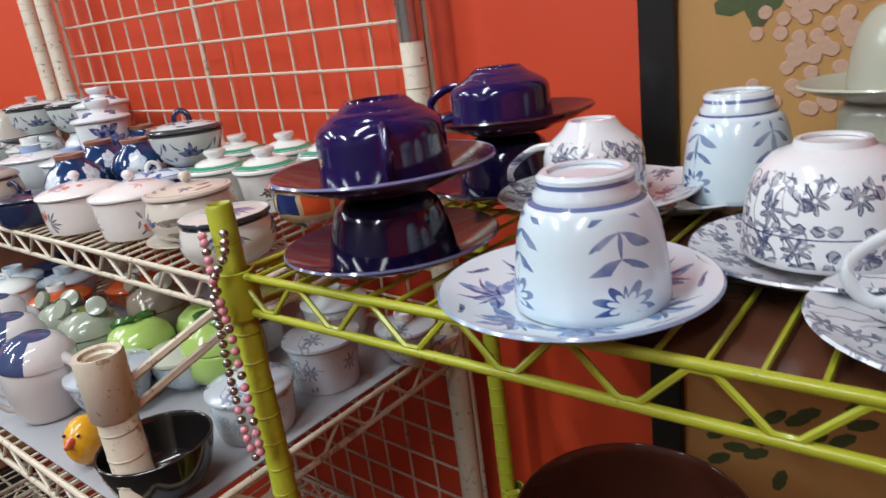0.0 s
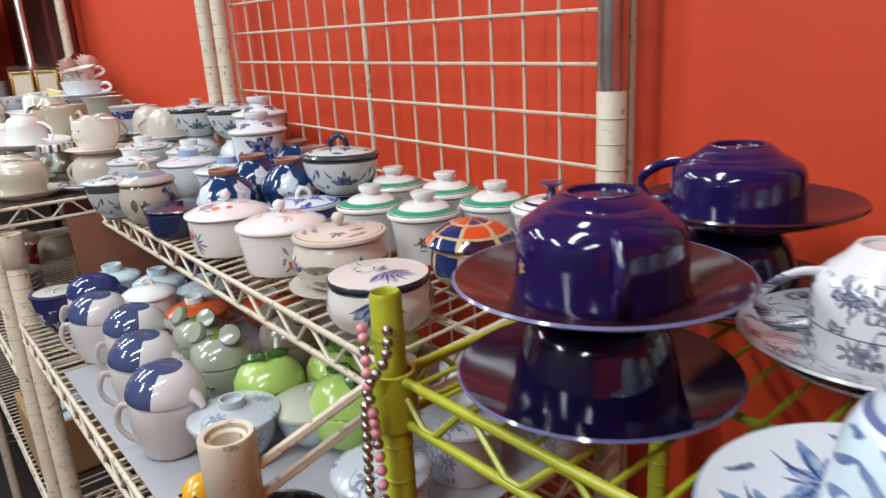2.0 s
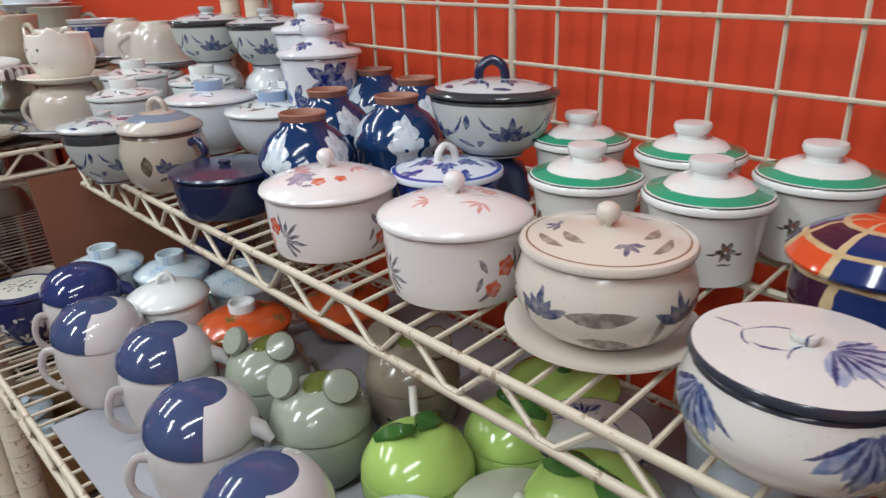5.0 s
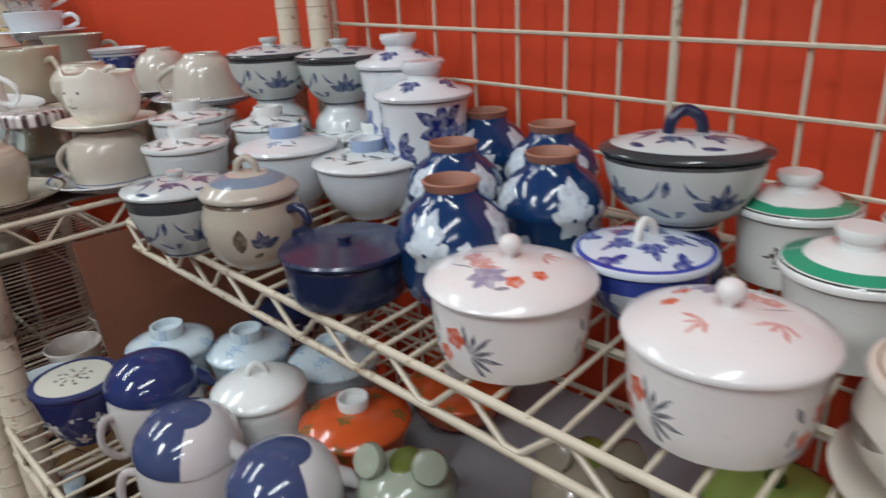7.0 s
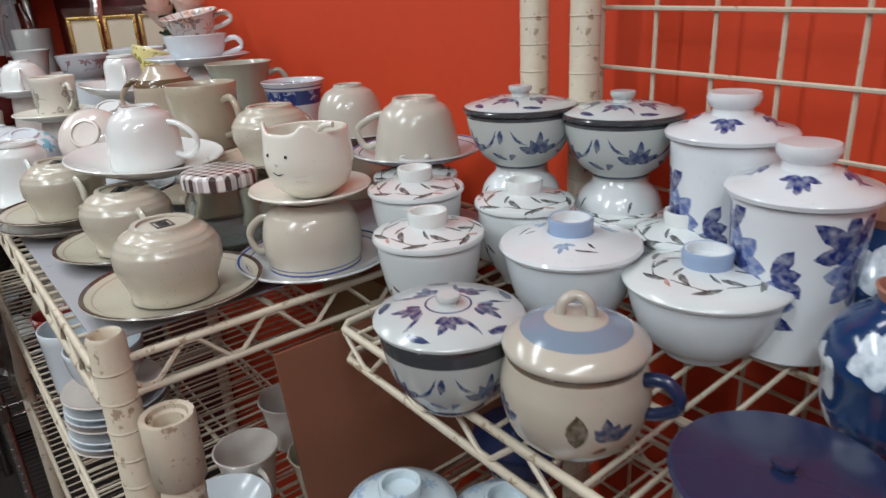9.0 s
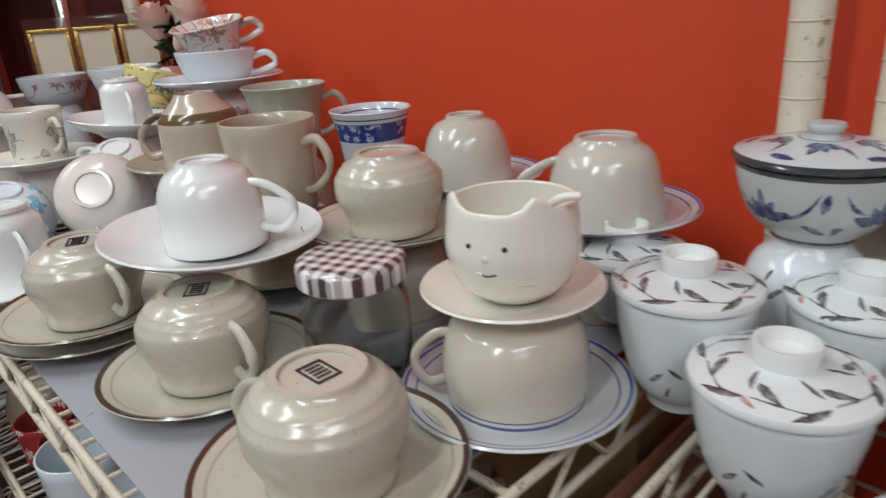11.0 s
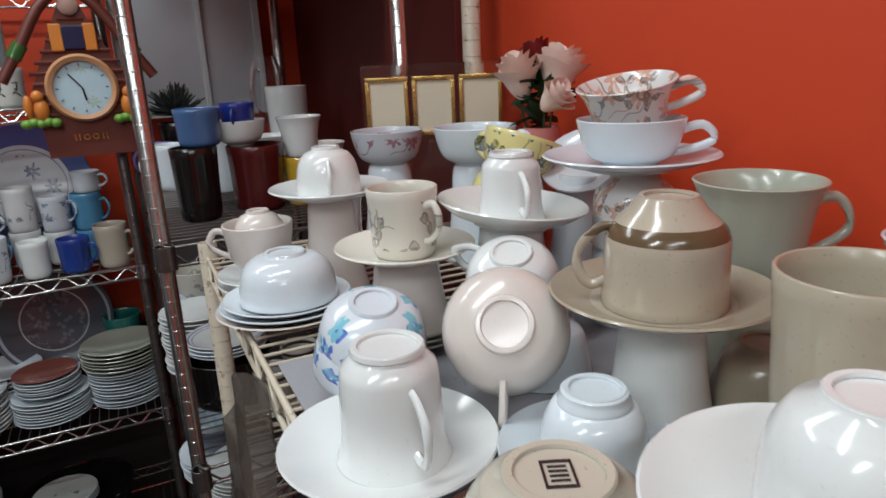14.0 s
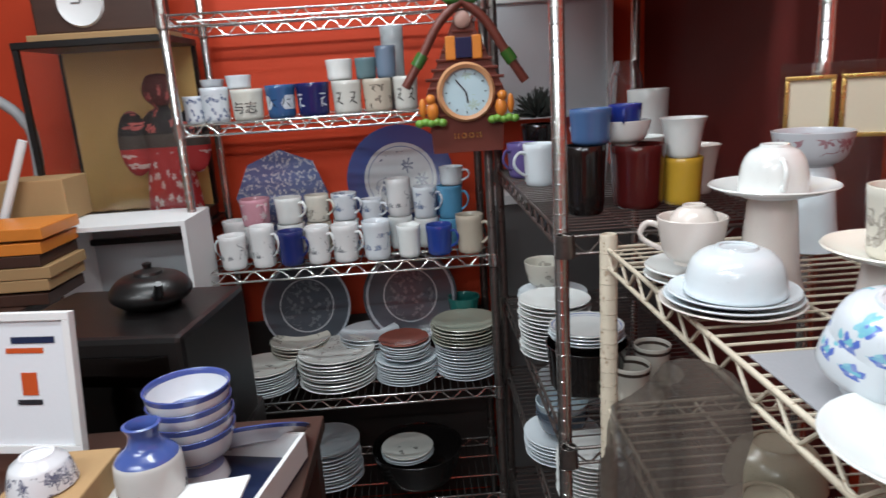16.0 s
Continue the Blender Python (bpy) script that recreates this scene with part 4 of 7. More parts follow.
def up(x, y):
    """Height of the sagging shelf."""
    return Z - math.sin(radians(SAG)) * (x + 1.0) + math.sin(radians(LEAN_OUT)) * (y - 0.40)


jar(-0.945, 0.381, up(-0.945, 0.381), 0.0520, 0.046, CYL, FLOWER_BODY, FLOWER_LID, "white porcelain jar with red flowers and domed lid", 0.016, "dome", "ball", 0.0075, turn=-40, group="jars on the upper shelf")
jar(-0.816, 0.391, up(-0.816, 0.391), 0.0505, 0.048, CYL, FLOWER_BODY, FLOWER_LID, "white porcelain jar with a pink blossom lid", 0.016, "dome", "ball", 0.0075, turn=170, group="jars on the upper shelf")
jar(-0.707, 0.402, up(-0.707, 0.402), 0.0515, 0.049, ROUND, LEAF_BODY, LEAF_LID, "cream stoneware jar with grey leaves on a foot plate", 0.011, "dome", "ball", 0.0072, turn=60, plate=True, group="jars on the upper shelf")
jar(-0.590, 0.368, up(-0.590, 0.368), 0.0485, 0.044, ROUND, RADISH_BODY, RADISH_LID, "round grey-white pot with a blue radish on its lid", 0.007, "flat", "disc", 0.006, turn=200, group="jars on the upper shelf")
jar(-0.564, 0.572, up(-0.564, 0.572), 0.0405, 0.056, TALL, DOT_BODY, DOT_LID, "white canister with purple dots and a purple knob", 0.012, "step", "stem", 0.014, PURPLE, turn=30, group="jars on the upper shelf")
for gx, gy in ((-0.842, 0.574), (-0.748, 0.585), (-0.784, 0.496), (-0.698, 0.509), (-0.652, 0.578)):
    jar(gx, gy, up(gx, gy), 0.0395, 0.048, TALL, CREST_BODY, GREEN_BAND_LID, "white crested jar with a green-banded lid", 0.015, "step", "disc", 0.0145, WHITE, turn=gx * 900, group="green-banded jars")

# patchwork jar: a round body of framed panels
def patchwork_jar(x, y, z, r, h):
    t = thing("lidded_jar", pose(x, y, z, 0, 0, 20), "round patchwork jar in orange, navy and gold", "jar")
    n = Nodes("orange_navy_gold_patchwork")
    co = n.coords()
    px, py, pz = n.sep(co)
    lean = n.m("MULTIPLY", n.m("SUBTRACT", n.noise(co, 22.0), 0.5), 0.5)
    a = n.m("ADD", n.m("MULTIPLY", n.m("ADD", n.m("ARCTAN2", py, px), 3.2), 7 / 6.2832), lean)
    pr = n.m("SQRT", n.m("ADD", n.m("MULTIPLY", px, px), n.m("MULTIPLY", py, py)))
    b = n.m("ADD", n.m("DIVIDE", n.m("SUBTRACT", pz, pr), 0.027), n.m("MULTIPLY", lean, 0.7))
    fa, fb = n.m("FRACT", a), n.m("FRACT", b)
    line = n.m("MAXIMUM", n.m("LESS_THAN", fa, 0.15), n.m("LESS_THAN", fb, 0.17))
    ia, ib = n.m("FLOOR", a), n.m("FLOOR", b)
    check = n.m("FLOORED_MODULO", n.m("ADD", ia, n.m("MULTIPLY", ib, 2.0)), 5.0)
    c = n.mix(n.m("GREATER_THAN", check, 1.5), (0.60, 0.075, 0.02), (0.012, 0.028, 0.12))
    c = n.mix(n.m("GREATER_THAN", check, 2.5), c, (0.04, 0.012, 0.03))
    c = n.mix(n.m("GREATER_THAN", check, 3.5), c, (0.012, 0.028, 0.12))
    c = n.mix(line, c, n.mix(n.noise(co, 90.0), (0.36, 0.21, 0.07), (0.66, 0.54, 0.34)))
    n.set(Base_Color=c, Roughness=0.12, Coat_Weight=0.4)
    n.bump(line, 0.3, 0.0006)
    part("body", solid([(0.5, 0), (0.55, 0.06), (0.86, 0.3), (0.95, 0.6), (0.93, 0.9), (0.9, 1)], r, h), n.mat, t)
    l = part("lid", lathe([(0, -0.002), (r * 0.86, -0.002), (r * 0.88, 0), (r * 1.04, 0.002), (r * 1.05, 0.004), (r * 0.9, 0.012), (r * 0.6, 0.020), (r * 0.3, 0.0235), (0, 0.024)], 40), n.mat, t)
    l.matrix_basis = pose(0, 0, h + 0.001)


patchwork_jar(-0.590, 0.482, up(-0.590, 0.482), 0.0445, 0.044)
jar(-0.908, 0.534, up(-0.908, 0.534) + 0.042, 0.0575, 0.050, BOWL, GREY_BOWL, GREY_LID, "grey-white lidded bowl with dark rim and blue vines", 0.013, "flat", "loop", 0.012, NAVY_GLAZE, turn=20, squash=0.78, name="lidded_bowl", category="bowl", group="vine-painted lidded bowls")
cup(-0.908, 0.534, up(-0.908, 0.534), 0.036, 0.0405, "wide", NAVY_GLAZE, "dark blue bowl turned over under a lidded bowl", name="bowl", category="bowl", ears=False)
jar(-0.901, 0.469, up(-0.901, 0.469), 0.0450, 0.040, BOWL, BLUE_WHITE_LID, BLUE_WHITE_LID, "low blue and white pot with a painted lid", 0.012, "dome", "loop", 0.009, WHITE, turn=60)
for jx, jy in ((-1.024, 0.415), (-0.998, 0.502), (-1.089, 0.489), (-1.046, 0.572), (-1.136, 0.590)):
    t = thing("jar", pose(jx, jy, up(jx, jy), 0, 0, jx * 1700), "cobalt blue jar with white plum blossom and unglazed mouth", "jar", "cobalt blue jars")
    R = 0.0425
    part("body", lathe([(0, 0.001), (R * 0.62, 0.001), (R * 0.66, 0), (R * 0.84, 0.008), (R * 0.93, 0.022), (R * 0.94, 0.042), (R * 0.99, 0.0455), (R * 1.01, 0.049), (R * 0.97, 0.056), (R * 0.86, 0.066), (R * 0.68, 0.074), (R * 0.50, 0.079), (R * 0.45, 0.085), (R * 0.38, 0.082), (R * 0.5, 0.07), (0, 0.06)], 36), BLUE_JAR, t)
    part("mouth_rim", lathe([(R * 0.44, 0.0835), (R * 0.46, 0.085), (R * 0.48, 0.0885), (R * 0.50, 0.0905), (R * 0.46, 0.0915), (R * 0.41, 0.089), (R * 0.37, 0.079)], 28), TERRACOTTA, t, "unglazed reddish mouth rim")
t = jar(-1.099, 0.373, up(-1.099, 0.373), 0.0500, 0.034, CYL, NAVY_GLAZE, NAVY_GLAZE, "flat navy blue lidded dish", 0.006, "flat", "disc", 0.006, name="lidded_dish", category="dish")
t = jar(-1.218, 0.367, up(-1.218, 0.367), 0.0440, 0.060, ROUND, BAND_POT, BAND_LID, "grey-beige pot with a blue-banded lid and side handle", 0.019, "dome", "loop", 0.009, turn=15, name="lidded_pot", category="pot")
part("handle", handle(0.041, 0.052, 0.039, 0.030, 0.02, 0.0042), NAVY_GLAZE, t, "dark side handle")
jar(-1.215, 0.500, up(-1.215, 0.500), 0.0535, 0.050, BOWL, COOL, LEAFY_LID, "white lidded bowl with a small brown bird", 0.013, "dome", "ring", 0.0165, RING_LID, turn=80, name="lidded_bowl", category="bowl", group="white lidded bowls")
jar(-1.311, 0.471, up(-1.311, 0.471), 0.0515, 0.060, BOWL, COOL, RING_LID, "white lidded bowl with blue sprigs and blue ring", 0.013, "dome", "ring", 0.0165, turn=10, name="lidded_bowl", category="bowl", group="white lidded bowls")
for wx, wy, dz, wr, wh in ((-1.545, 0.500, 0.018, 0.0420, 0.047), (-1.472, 0.446, 0.006, 0.0420, 0.074), (-1.391, 0.503, 0.0, 0.0415, 0.068), (-1.400, 0.403, 0.0, 0.0430, 0.068), (-1.348, 0.578, 0.0, 0.0420, 0.045), (-1.270, 0.560, 0.004, 0.0380, 0.045)):
    jar(wx, wy, up(wx, wy) + dz, wr, wh, BOWL, LEAFY_BODY, LEAFY_LID, "white lidded bowl painted with thin brown leaves", 0.012, "dome", "ring", 0.0155, WHITE, turn=wy * 2000, name="lidded_bowl", category="bowl", group="white lidded bowls")
jar(-1.301, 0.341, up(-1.301, 0.341), 0.0475, 0.058, BOWL, GREY_BOWL, GREY_LID, "small grey-white lidded bowl with blue vines", 0.010, "flat", "disc", 0.008, GREY_LID, turn=140, name="lidded_bowl", category="bowl", group="vine-painted lidded bowls")
for bx, by, bz, bt in ((-1.436, 0.545, 1.354, 30), (-1.352, 0.585, 1.348, 110)):
    jar(bx, by, bz + up(bx, by) - Z, 0.0515, 0.050, BOWL, GREY_BOWL, GREY_LID, "grey-white lidded bowl with blue flowers, stacked high", 0.012, "flat", "disc", 0.011, GREY_LID, turn=bt, name="lidded_bowl", category="bowl", group="vine-painted lidded bowls")
    cup(bx, by, up(bx, by), 0.046, bz - Z - 0.002, "wide", LEAFY_BODY, "white bowl turned over as a stand", name="bowl", category="bowl", ears=False)
for cx, cy, ch, hh in ((-1.178, 0.545, 0.108, 0.0), (-1.254, 0.588, 0.126, 0.0)):
    jar(cx, cy, up(cx, cy), 0.0450, ch, TALL, CAN_BODY, CAN_LID, "tall white canister with blue peonies", 0.016, "step", "disc", 0.020, CAN_LID, turn=40 + 200 * ch, name="canister", category="canister", group="blue and white canisters")

# ---- pots on the deep lower shelf ----


def bird_pot(x, y, z, turn, dark=False, s=1.0):
    t = thing("bird_shaped_pot", pose(x, y, z, 0, 0, turn), "dark blue bird-shaped pot with a lid" if dark else "blue and white bird-shaped pot with a tilted lid", "pot", "bird-shaped pots")
    r, h = 0.0425 * s, 0.070 * s
    b = part("body", solid([(0.70, 0), (0.78, 0.04), (0.92, 0.3), (1.0, 0.65), (0.98, 0.9), (0.95, 1)], r, h), PALE_BODY, t)
    key = "blue_cap_dark" if dark else "blue_cap_white_brow"
    if key not in MATS:
        n = Nodes(key)
        co = n.coords()
        px, py, pz = n.sep(co)
        edge = n.m("ADD", px, n.m("MULTIPLY", py, 0.35))
        c = n.mix(n.noise(co, 30.0), (0.040, 0.058, 0.135), (0.062, 0.085, 0.185)) if not dark else n.mix(n.noise(co, 30.0), (0.015, 0.025, 0.10), (0.03, 0.045, 0.15))
        if not dark:
            c = n.mix(n.m("MULTIPLY", n.m("GREATER_THAN", edge, 0.004), n.m("LESS_THAN", pz, 0.03)), c, (0.62, 0.60, 0.60))
        n.set(Base_Color=c, Roughness=0.11, Coat_Weight=0.3)
        MATS[key] = n.mat
    lid = part("lid", lathe([(0, -0.002), (r * 0.88, -0.002), (r * 0.9, 0), (r * 1.0, 0), (r * 1.0, 0.004), (r * 0.94, 0.012), (r * 0.74, 0.024), (r * 0.4, 0.031), (0, 0.033)], 36), MATS[key], t)
    lid.matrix_basis = pose(0, 0, h, 0, 7, 0)
    bm = bmesh.new()
    tube(bm, [(0.028 * s, 0, 0.008), (0.046 * s, 0, 0.004), (0.054 * s, 0, -0.004)], 0.010, 10, taper=0.35)
    part("beak", bm, MATS[key], lid, "blue beak")
    part("handle", handle(r * 0.98, h * 0.82, r * 0.9, h * 0.2, 0.014, 0.0045), PALE_BODY, t).matrix_basis = pose(0, 0, 0, 0, 0, 215)


bird_pot(-0.839, 0.240, ALM, 25)
bird_pot(-0.956, 0.253, AL + 0.003, 40)
bird_pot(-1.074, 0.277, AL + 0.003, 55)
bird_pot(-1.176, 0.254, AL + 0.003, 30)
bird_pot(-1.289, 0.276, AL + 0.003, 60, True)


def frog_pot(x, y, z, r, turn, mat, label, spoon=False):
    t = thing("frog_shaped_pot", pose(x, y, z, 0, 0, turn), label, "pot", "frog-shaped pots")
    h = r * 1.15
    part("body", solid([(0.72, 0), (0.8, 0.05), (0.97, 0.35), (1.0, 0.6), (0.95, 1)], r, h), mat, t)
    lid = part("lid", lathe([(0, -0.002), (r * 0.86, -0.002), (r * 0.88, 0), (r * 0.98, 0.0), (r * 0.97, 0.003), (r * 0.85, r * 0.42), (r * 0.5, r * 0.68), (0, r * 0.76)], 32), mat, t)
    lid.matrix_basis = pose(0, 0, h + 0.002)
    for sgn in (-1, 1):
        bm = lathe([(0, 0), (r * 0.29, 0.001), (r * 0.34, 0.005), (r * 0.30, 0.010), (0, 0.0115)], 24)
        e = part("eye", bm, mat, lid)
        e.matrix_basis = pose(r * 0.10, sgn * r * 0.52, r * 0.78, 20 * -sgn, 55, 0)
    spot = blob(bmesh.new(), (-r * 0.1, 0, r * 0.70), r * 0.42, r * 0.3, r * 0.085)
    part("spot", spot, MOSS, lid, "moss-green patch")
    bm = bmesh.new()
    tube(bm, [(r * 1.0, -0.010, h * 0.62), (r * 1.005, -0.004, h * 0.56), (r * 1.01, 0.002, h * 0.62), (r * 1.005, 0.008, h * 0.56), (r * 1.0, 0.013, h * 0.6)], 0.0011, 6)
    part("mouth", bm, INKY, t, "dark painted mouth")
    part("handle", handle(r * 0.98, h * 0.8, r * 0.92, h * 0.2, 0.014, 0.004), mat, t).matrix_basis = pose(0, 0, 0, 0, 0, 150)


INKY = ceramic("ink_painting", (0.02, 0.02, 0.025))
frog_pot(-1.020, 0.345, AL + 0.003, 0.040, -60, FROG, "grey-green frog-shaped pot with round eyes")
frog_pot(-0.921, 0.335, ALM, 0.0425, -55, FROG, "large grey-green frog-shaped pot with painted mouth")
frog_pot(-0.913, 0.430, ALM, 0.044, -60, FROG_DARK, "brown-grey animal-shaped pot with lid")


def apple_pot(x, y, z, r, turn, spoon=True):
    t = thing("apple_shaped_pot", pose(x, y, z, 0, 0, turn), "glossy green apple-shaped pot with leaf knob", "pot", "apple-shaped pots")
    h = r * 1.0
    part("body", solid([(0.5, 0), (0.6, 0.05), (0.92, 0.35), (1.0, 0.7), (0.98, 1)], r, h), APPLE, t)
    lid = part("lid", lathe([(0, -0.002), (r * 0.88, -0.002), (r * 0.9, 0), (r * 0.985, 0.001), (r * 0.96, r * 0.14), (r * 0.80, r * 0.42), (r * 0.5, r * 0.62), (r * 0.2, r * 0.64), (r * 0.06, r * 0.56), (0, r * 0.55)], 36), APPLE, t)
    lid.matrix_basis = pose(0, 0, h + 0.0015)
    bm = bmesh.new()
    for a, b in ((0, 1), (130, 0.8)):
        m = pose(0, 0, r * 0.66, 0, 14, a)
        vs = []
        for i in range(7):
            f = i / 6
            w = math.sin(math.pi * min(1, f * 0.96 + 0.04)) * r * 0.24 * b
            vs.append([bm.verts.new(m @ Vector((f * r * 0.72, s * w, (0.004 if s == 0 else 0) + dz + 0.004 * math.sin(f * 3)))) for dz in (0, 0.003) for s in (-1, 0, 1)])
        for p, q in zip(vs, vs[1:]):
            for o in (0, 3):
                bm.faces.new((p[o], p[o + 1], q[o + 1], q[o]))
                bm.faces.new((p[o + 1], p[o + 2], q[o + 2], q[o + 1]))
            bm.faces.new((p[0], q[0], q[3], p[3]))
            bm.faces.new((p[2], p[5], q[5], q[2]))
    part("leaf", bm, LEAF_GREEN, lid, "dark green leaf")
    if spoon:
        bm = bmesh.new()
        tube(bm, curve_through([(r * 0.35, r * 0.3, h * 0.6), (r * 0.75, r * 0.62, h + 0.012), (r * 0.95, r * 0.8, h + 0.034)], 4), 0.0035, 8)
        part("spoon", bm, CREAM, t, "cream spoon handle")


apple_pot(-0.826, 0.355, ALM, 0.0430, 100)
apple_pot(-0.801, 0.434, ALM, 0.0390, 20, False)
apple_pot(-0.699, 0.395, ALM, 0.0500, 200, False)
jar(-0.814, 0.522, ALM, 0.0480, 0.035, BOWL, APPLE, APPLE, "green leaf-moulded lidded bowl", 0.016, "dome", "disc", 0.008, LEAF_GREEN, name="lidded_bowl", category="bowl")
jar(-1.346, 0.321, AL + 0.003, 0.0415, 0.070, BOWL, CELADON, CELADON_LID, "pale blue lidded bowl with ring knob", 0.014, "dome", "ring", 0.016, name="lidded_bowl", category="bowl", group="pale blue lidded bowls")
jar(-1.290, 0.378, AL + 0.003, 0.0420, 0.060, BOWL, CELADON, CELADON_LID, "pale blue lidded bowl with ring knob", 0.014, "dome", "ring", 0.016, name="lidded_bowl", category="bowl", group="pale blue lidded bowls")
jar(-1.215, 0.430, AL + 0.003, 0.0450, 0.050, BOWL, CELADON, CELADON_LID, "pale blue lidded bowl with ring knob", 0.014, "dome", "ring", 0.016, name="lidded_bowl", category="bowl", group="pale blue lidded bowls")
jar(-1.372, 0.479, AL + 0.003, 0.0450, 0.044, BOWL, NAVY_DOT, NAVY_GLAZE, "navy lidded bowl in the shade", 0.012, "dome", "ring", 0.014, name="lidded_bowl", category="bowl")
jar(-1.198, 0.334, AL + 0.003, 0.0415, 0.070, CYL, WHITE, WHITE, "plain white lidded jar with a pinched knob", 0.017, "dome", "loop", 0.008, turn=45)
jar(-1.116, 0.376, AL + 0.003, 0.0470, 0.050, BOWL, ORANGE, ORANGE, "vermilion lidded bowl with a white ring knob", 0.017, "dome", "ring", 0.0135, WHITE, name="lidded_bowl", category="bowl", group="vermilion bowls")
jar(-1.099, 0.492, AL + 0.003, 0.0500, 0.034, BOWL, ORANGE, ORANGE, "vermilion lidded bowl with a white ring knob", 0.015, "dome", "ring", 0.0135, WHITE, name="lidded_bowl", category="bowl", group="vermilion bowls")
jar(-1.371, 0.233, AL + 0.003, 0.0400, 0.060, BOWL, NAVY_DOT, FLOWER_TOP, "navy dotted jar with a black flower lid", 0.006, "flat", "disc", 0.004, FLOWER_TOP)
jar(-0.768, 0.285, ALM, 0.0470, 0.046, BOWL, GREY_BLUE, GREY_BLUE_LID, "grey-blue lidded bowl with ring knob", 0.013, "dome", "ring", 0.0135, name="lidded_bowl", category="bowl", group="grey-blue bowls")
jar(-0.737, 0.364, ALM, 0.0450, 0.040, BOWL, CELADON, SAGE, "pale green lidded bowl with a bead knob", 0.013, "dome", "ball", 0.005, name="lidded_bowl", category="bowl")
jar(-0.748, 0.467, ALM, 0.0450, 0.044, CYL, WHITE, RADISH_LID, "white lidded jar with a dark painted fruit", 0.013, "dome", "disc", 0.007)
jar(-0.574, 0.445, ALM, 0.0440, 0.054, TALL, GREY_BLUE, GREY_BLUE_LID, "white jar with pale blue painting and ring knob", 0.012, "dome", "ring", 0.0135, WHITE, group="pale blue painted jars")
jar(-0.519, 0.529, ALM, 0.0360, 0.040, BOWL, GREY_BLUE, GREY_BLUE_LID, "small white pot with pale blue painting", 0.012, "dome", "ring", 0.012, WHITE, group="pale blue painted jars")
jar(-0.570, 0.339, ALM, 0.0450, 0.046, CYL, CELADON, GREY_BLUE_LID, "pale blue lidded jar beside the necklace", 0.014, "dome", "ring", 0.014, WHITE, group="pale blue painted jars")
jar(-0.661, 0.545, ALM, 0.0440, 0.046, CYL, COOL, COOL, "pale lidded jar at the back of the shelf", 0.014, "dome", "ring", 0.012)
cup(-0.566, 0.230, ALM, 0.052, 0.050, "wide", BLACK_GLAZE, "black glazed bowl standing upright", up=True, ears=False, name="bowl", category="bowl")
duck = thing("duck_figure", pose(-0.682, 0.213, ALM, 0, 0, -60), "small yellow ceramic duck with orange marks", "figurine")
bm = blob(bmesh.new(), (0, 0, 0.026), 0.0225, 0.0195, 0.0262, 20, 14)
part("body", bm, YELLOW, duck)
bm = bmesh.new()
tube(bm, [(0.018, 0, 0.036), (0.028, 0, 0.033)], 0.006, 10, taper=0.4)
part("beak", bm, ORANGE, duck, "orange beak")
for sgn in (-1, 1):
    part("eye", blob(bmesh.new(), (0.017, sgn * 0.008, 0.041), 0.0018, 0.0018, 0.0018, 8, 6), INKY, duck)

# cups and stacked wares on the shelf below, at the joint of the racks
for k in range(7):
    saucer(-1.845 + 0.004 * (k % 3), 0.222, 1.003 + k * 0.011, 0.064 - 0.0006 * k, COOL if k % 3 else PINK_WHITE, "pale saucer in an uneven stack under the cups", group="stacked saucers", h=0.014)
cup(-1.845, 0.222, 1.086, 0.046, 0.055, "round", COOL, "pale grooved bowl on a stack of saucers", up=True, ears=False, name="bowl", category="bowl")
for i, (sx, sy, m) in enumerate(((-1.62, 0.30, PINK_WHITE), (-1.56, 0.36, TAUPE), (-1.68, 0.38, PINK_WHITE), (-1.60, 0.44, TAUPE), (-1.54, 0.50, PINK_WHITE), (-1.72, 0.48, TAUPE))):
    cup(sx, sy, 1.003, 0.036, 0.066, "taper", m, "plain dusty cup standing in the dark lower shelf", up=True, turn=i * 80, group="cups on the lower shelf")
for k in range(5):
    saucer(-1.56, 0.24 + 0.002 * k, 1.003 + k * 0.010, 0.048, COOL, "small pale dish in a stack by the post", group="small dishes", h=0.016)
crate = thing("wooden_crate", pose(-1.70, 0.245, 0.683), "shallow wooden crate with pale lidded bowls", "crate")
part("base", box(bmesh.new(), -0.12, 0.12, -0.075, 0.16, 0, 0.008), WOOD, crate, smooth=False)
for a in ((-0.12, -0.108, -0.075, 0.16), (0.108, 0.12, -0.075, 0.16), (-0.108, 0.108, -0.075, -0.063), (-0.108, 0.108, 0.148, 0.16)):
    part("side", box(bmesh.new(), *a, 0.008, 0.13, 0.001), CARD, crate, smooth=False)
for sx, sy in ((-1.76, 0.25), (-1.65, 0.26)):
    jar(sx, sy, 0.6925, 0.045, 0.085, BOWL, CELADON, CELADON_LID, "pale blue lidded bowl standing in a crate", 0.014, "dome", "ring", 0.015, name="lidded_bowl", category="bowl", group="pale blue lidded bowls")
box_ob = thing("cardboard_box", pose(-1.66, 0.555, 1.003), "brown cardboard box at the back of the lower shelf", "box")
part("body", box(bmesh.new(), -0.13, 0.13, -0.045, 0.045, 0, 0.19, 0.003), CARD, box_ob, smooth=False)
part("flap", box(bmesh.new(), -0.13, 0.13, -0.052, -0.047, 0.09, 0.192, 0.001), CARD, box_ob, smooth=False)
board = part("cardboard_sheet", box(bmesh.new(), -0.004, 0.0, -0.16, 0.12, 0, 0.17), surface("red_brown_card", (0.20, 0.075, 0.04), 0.75, var=0.2, scale=8), smooth=False)
board.matrix_basis = pose(-1.438, 0.45, AL + 0.003, 0, -12, 0)
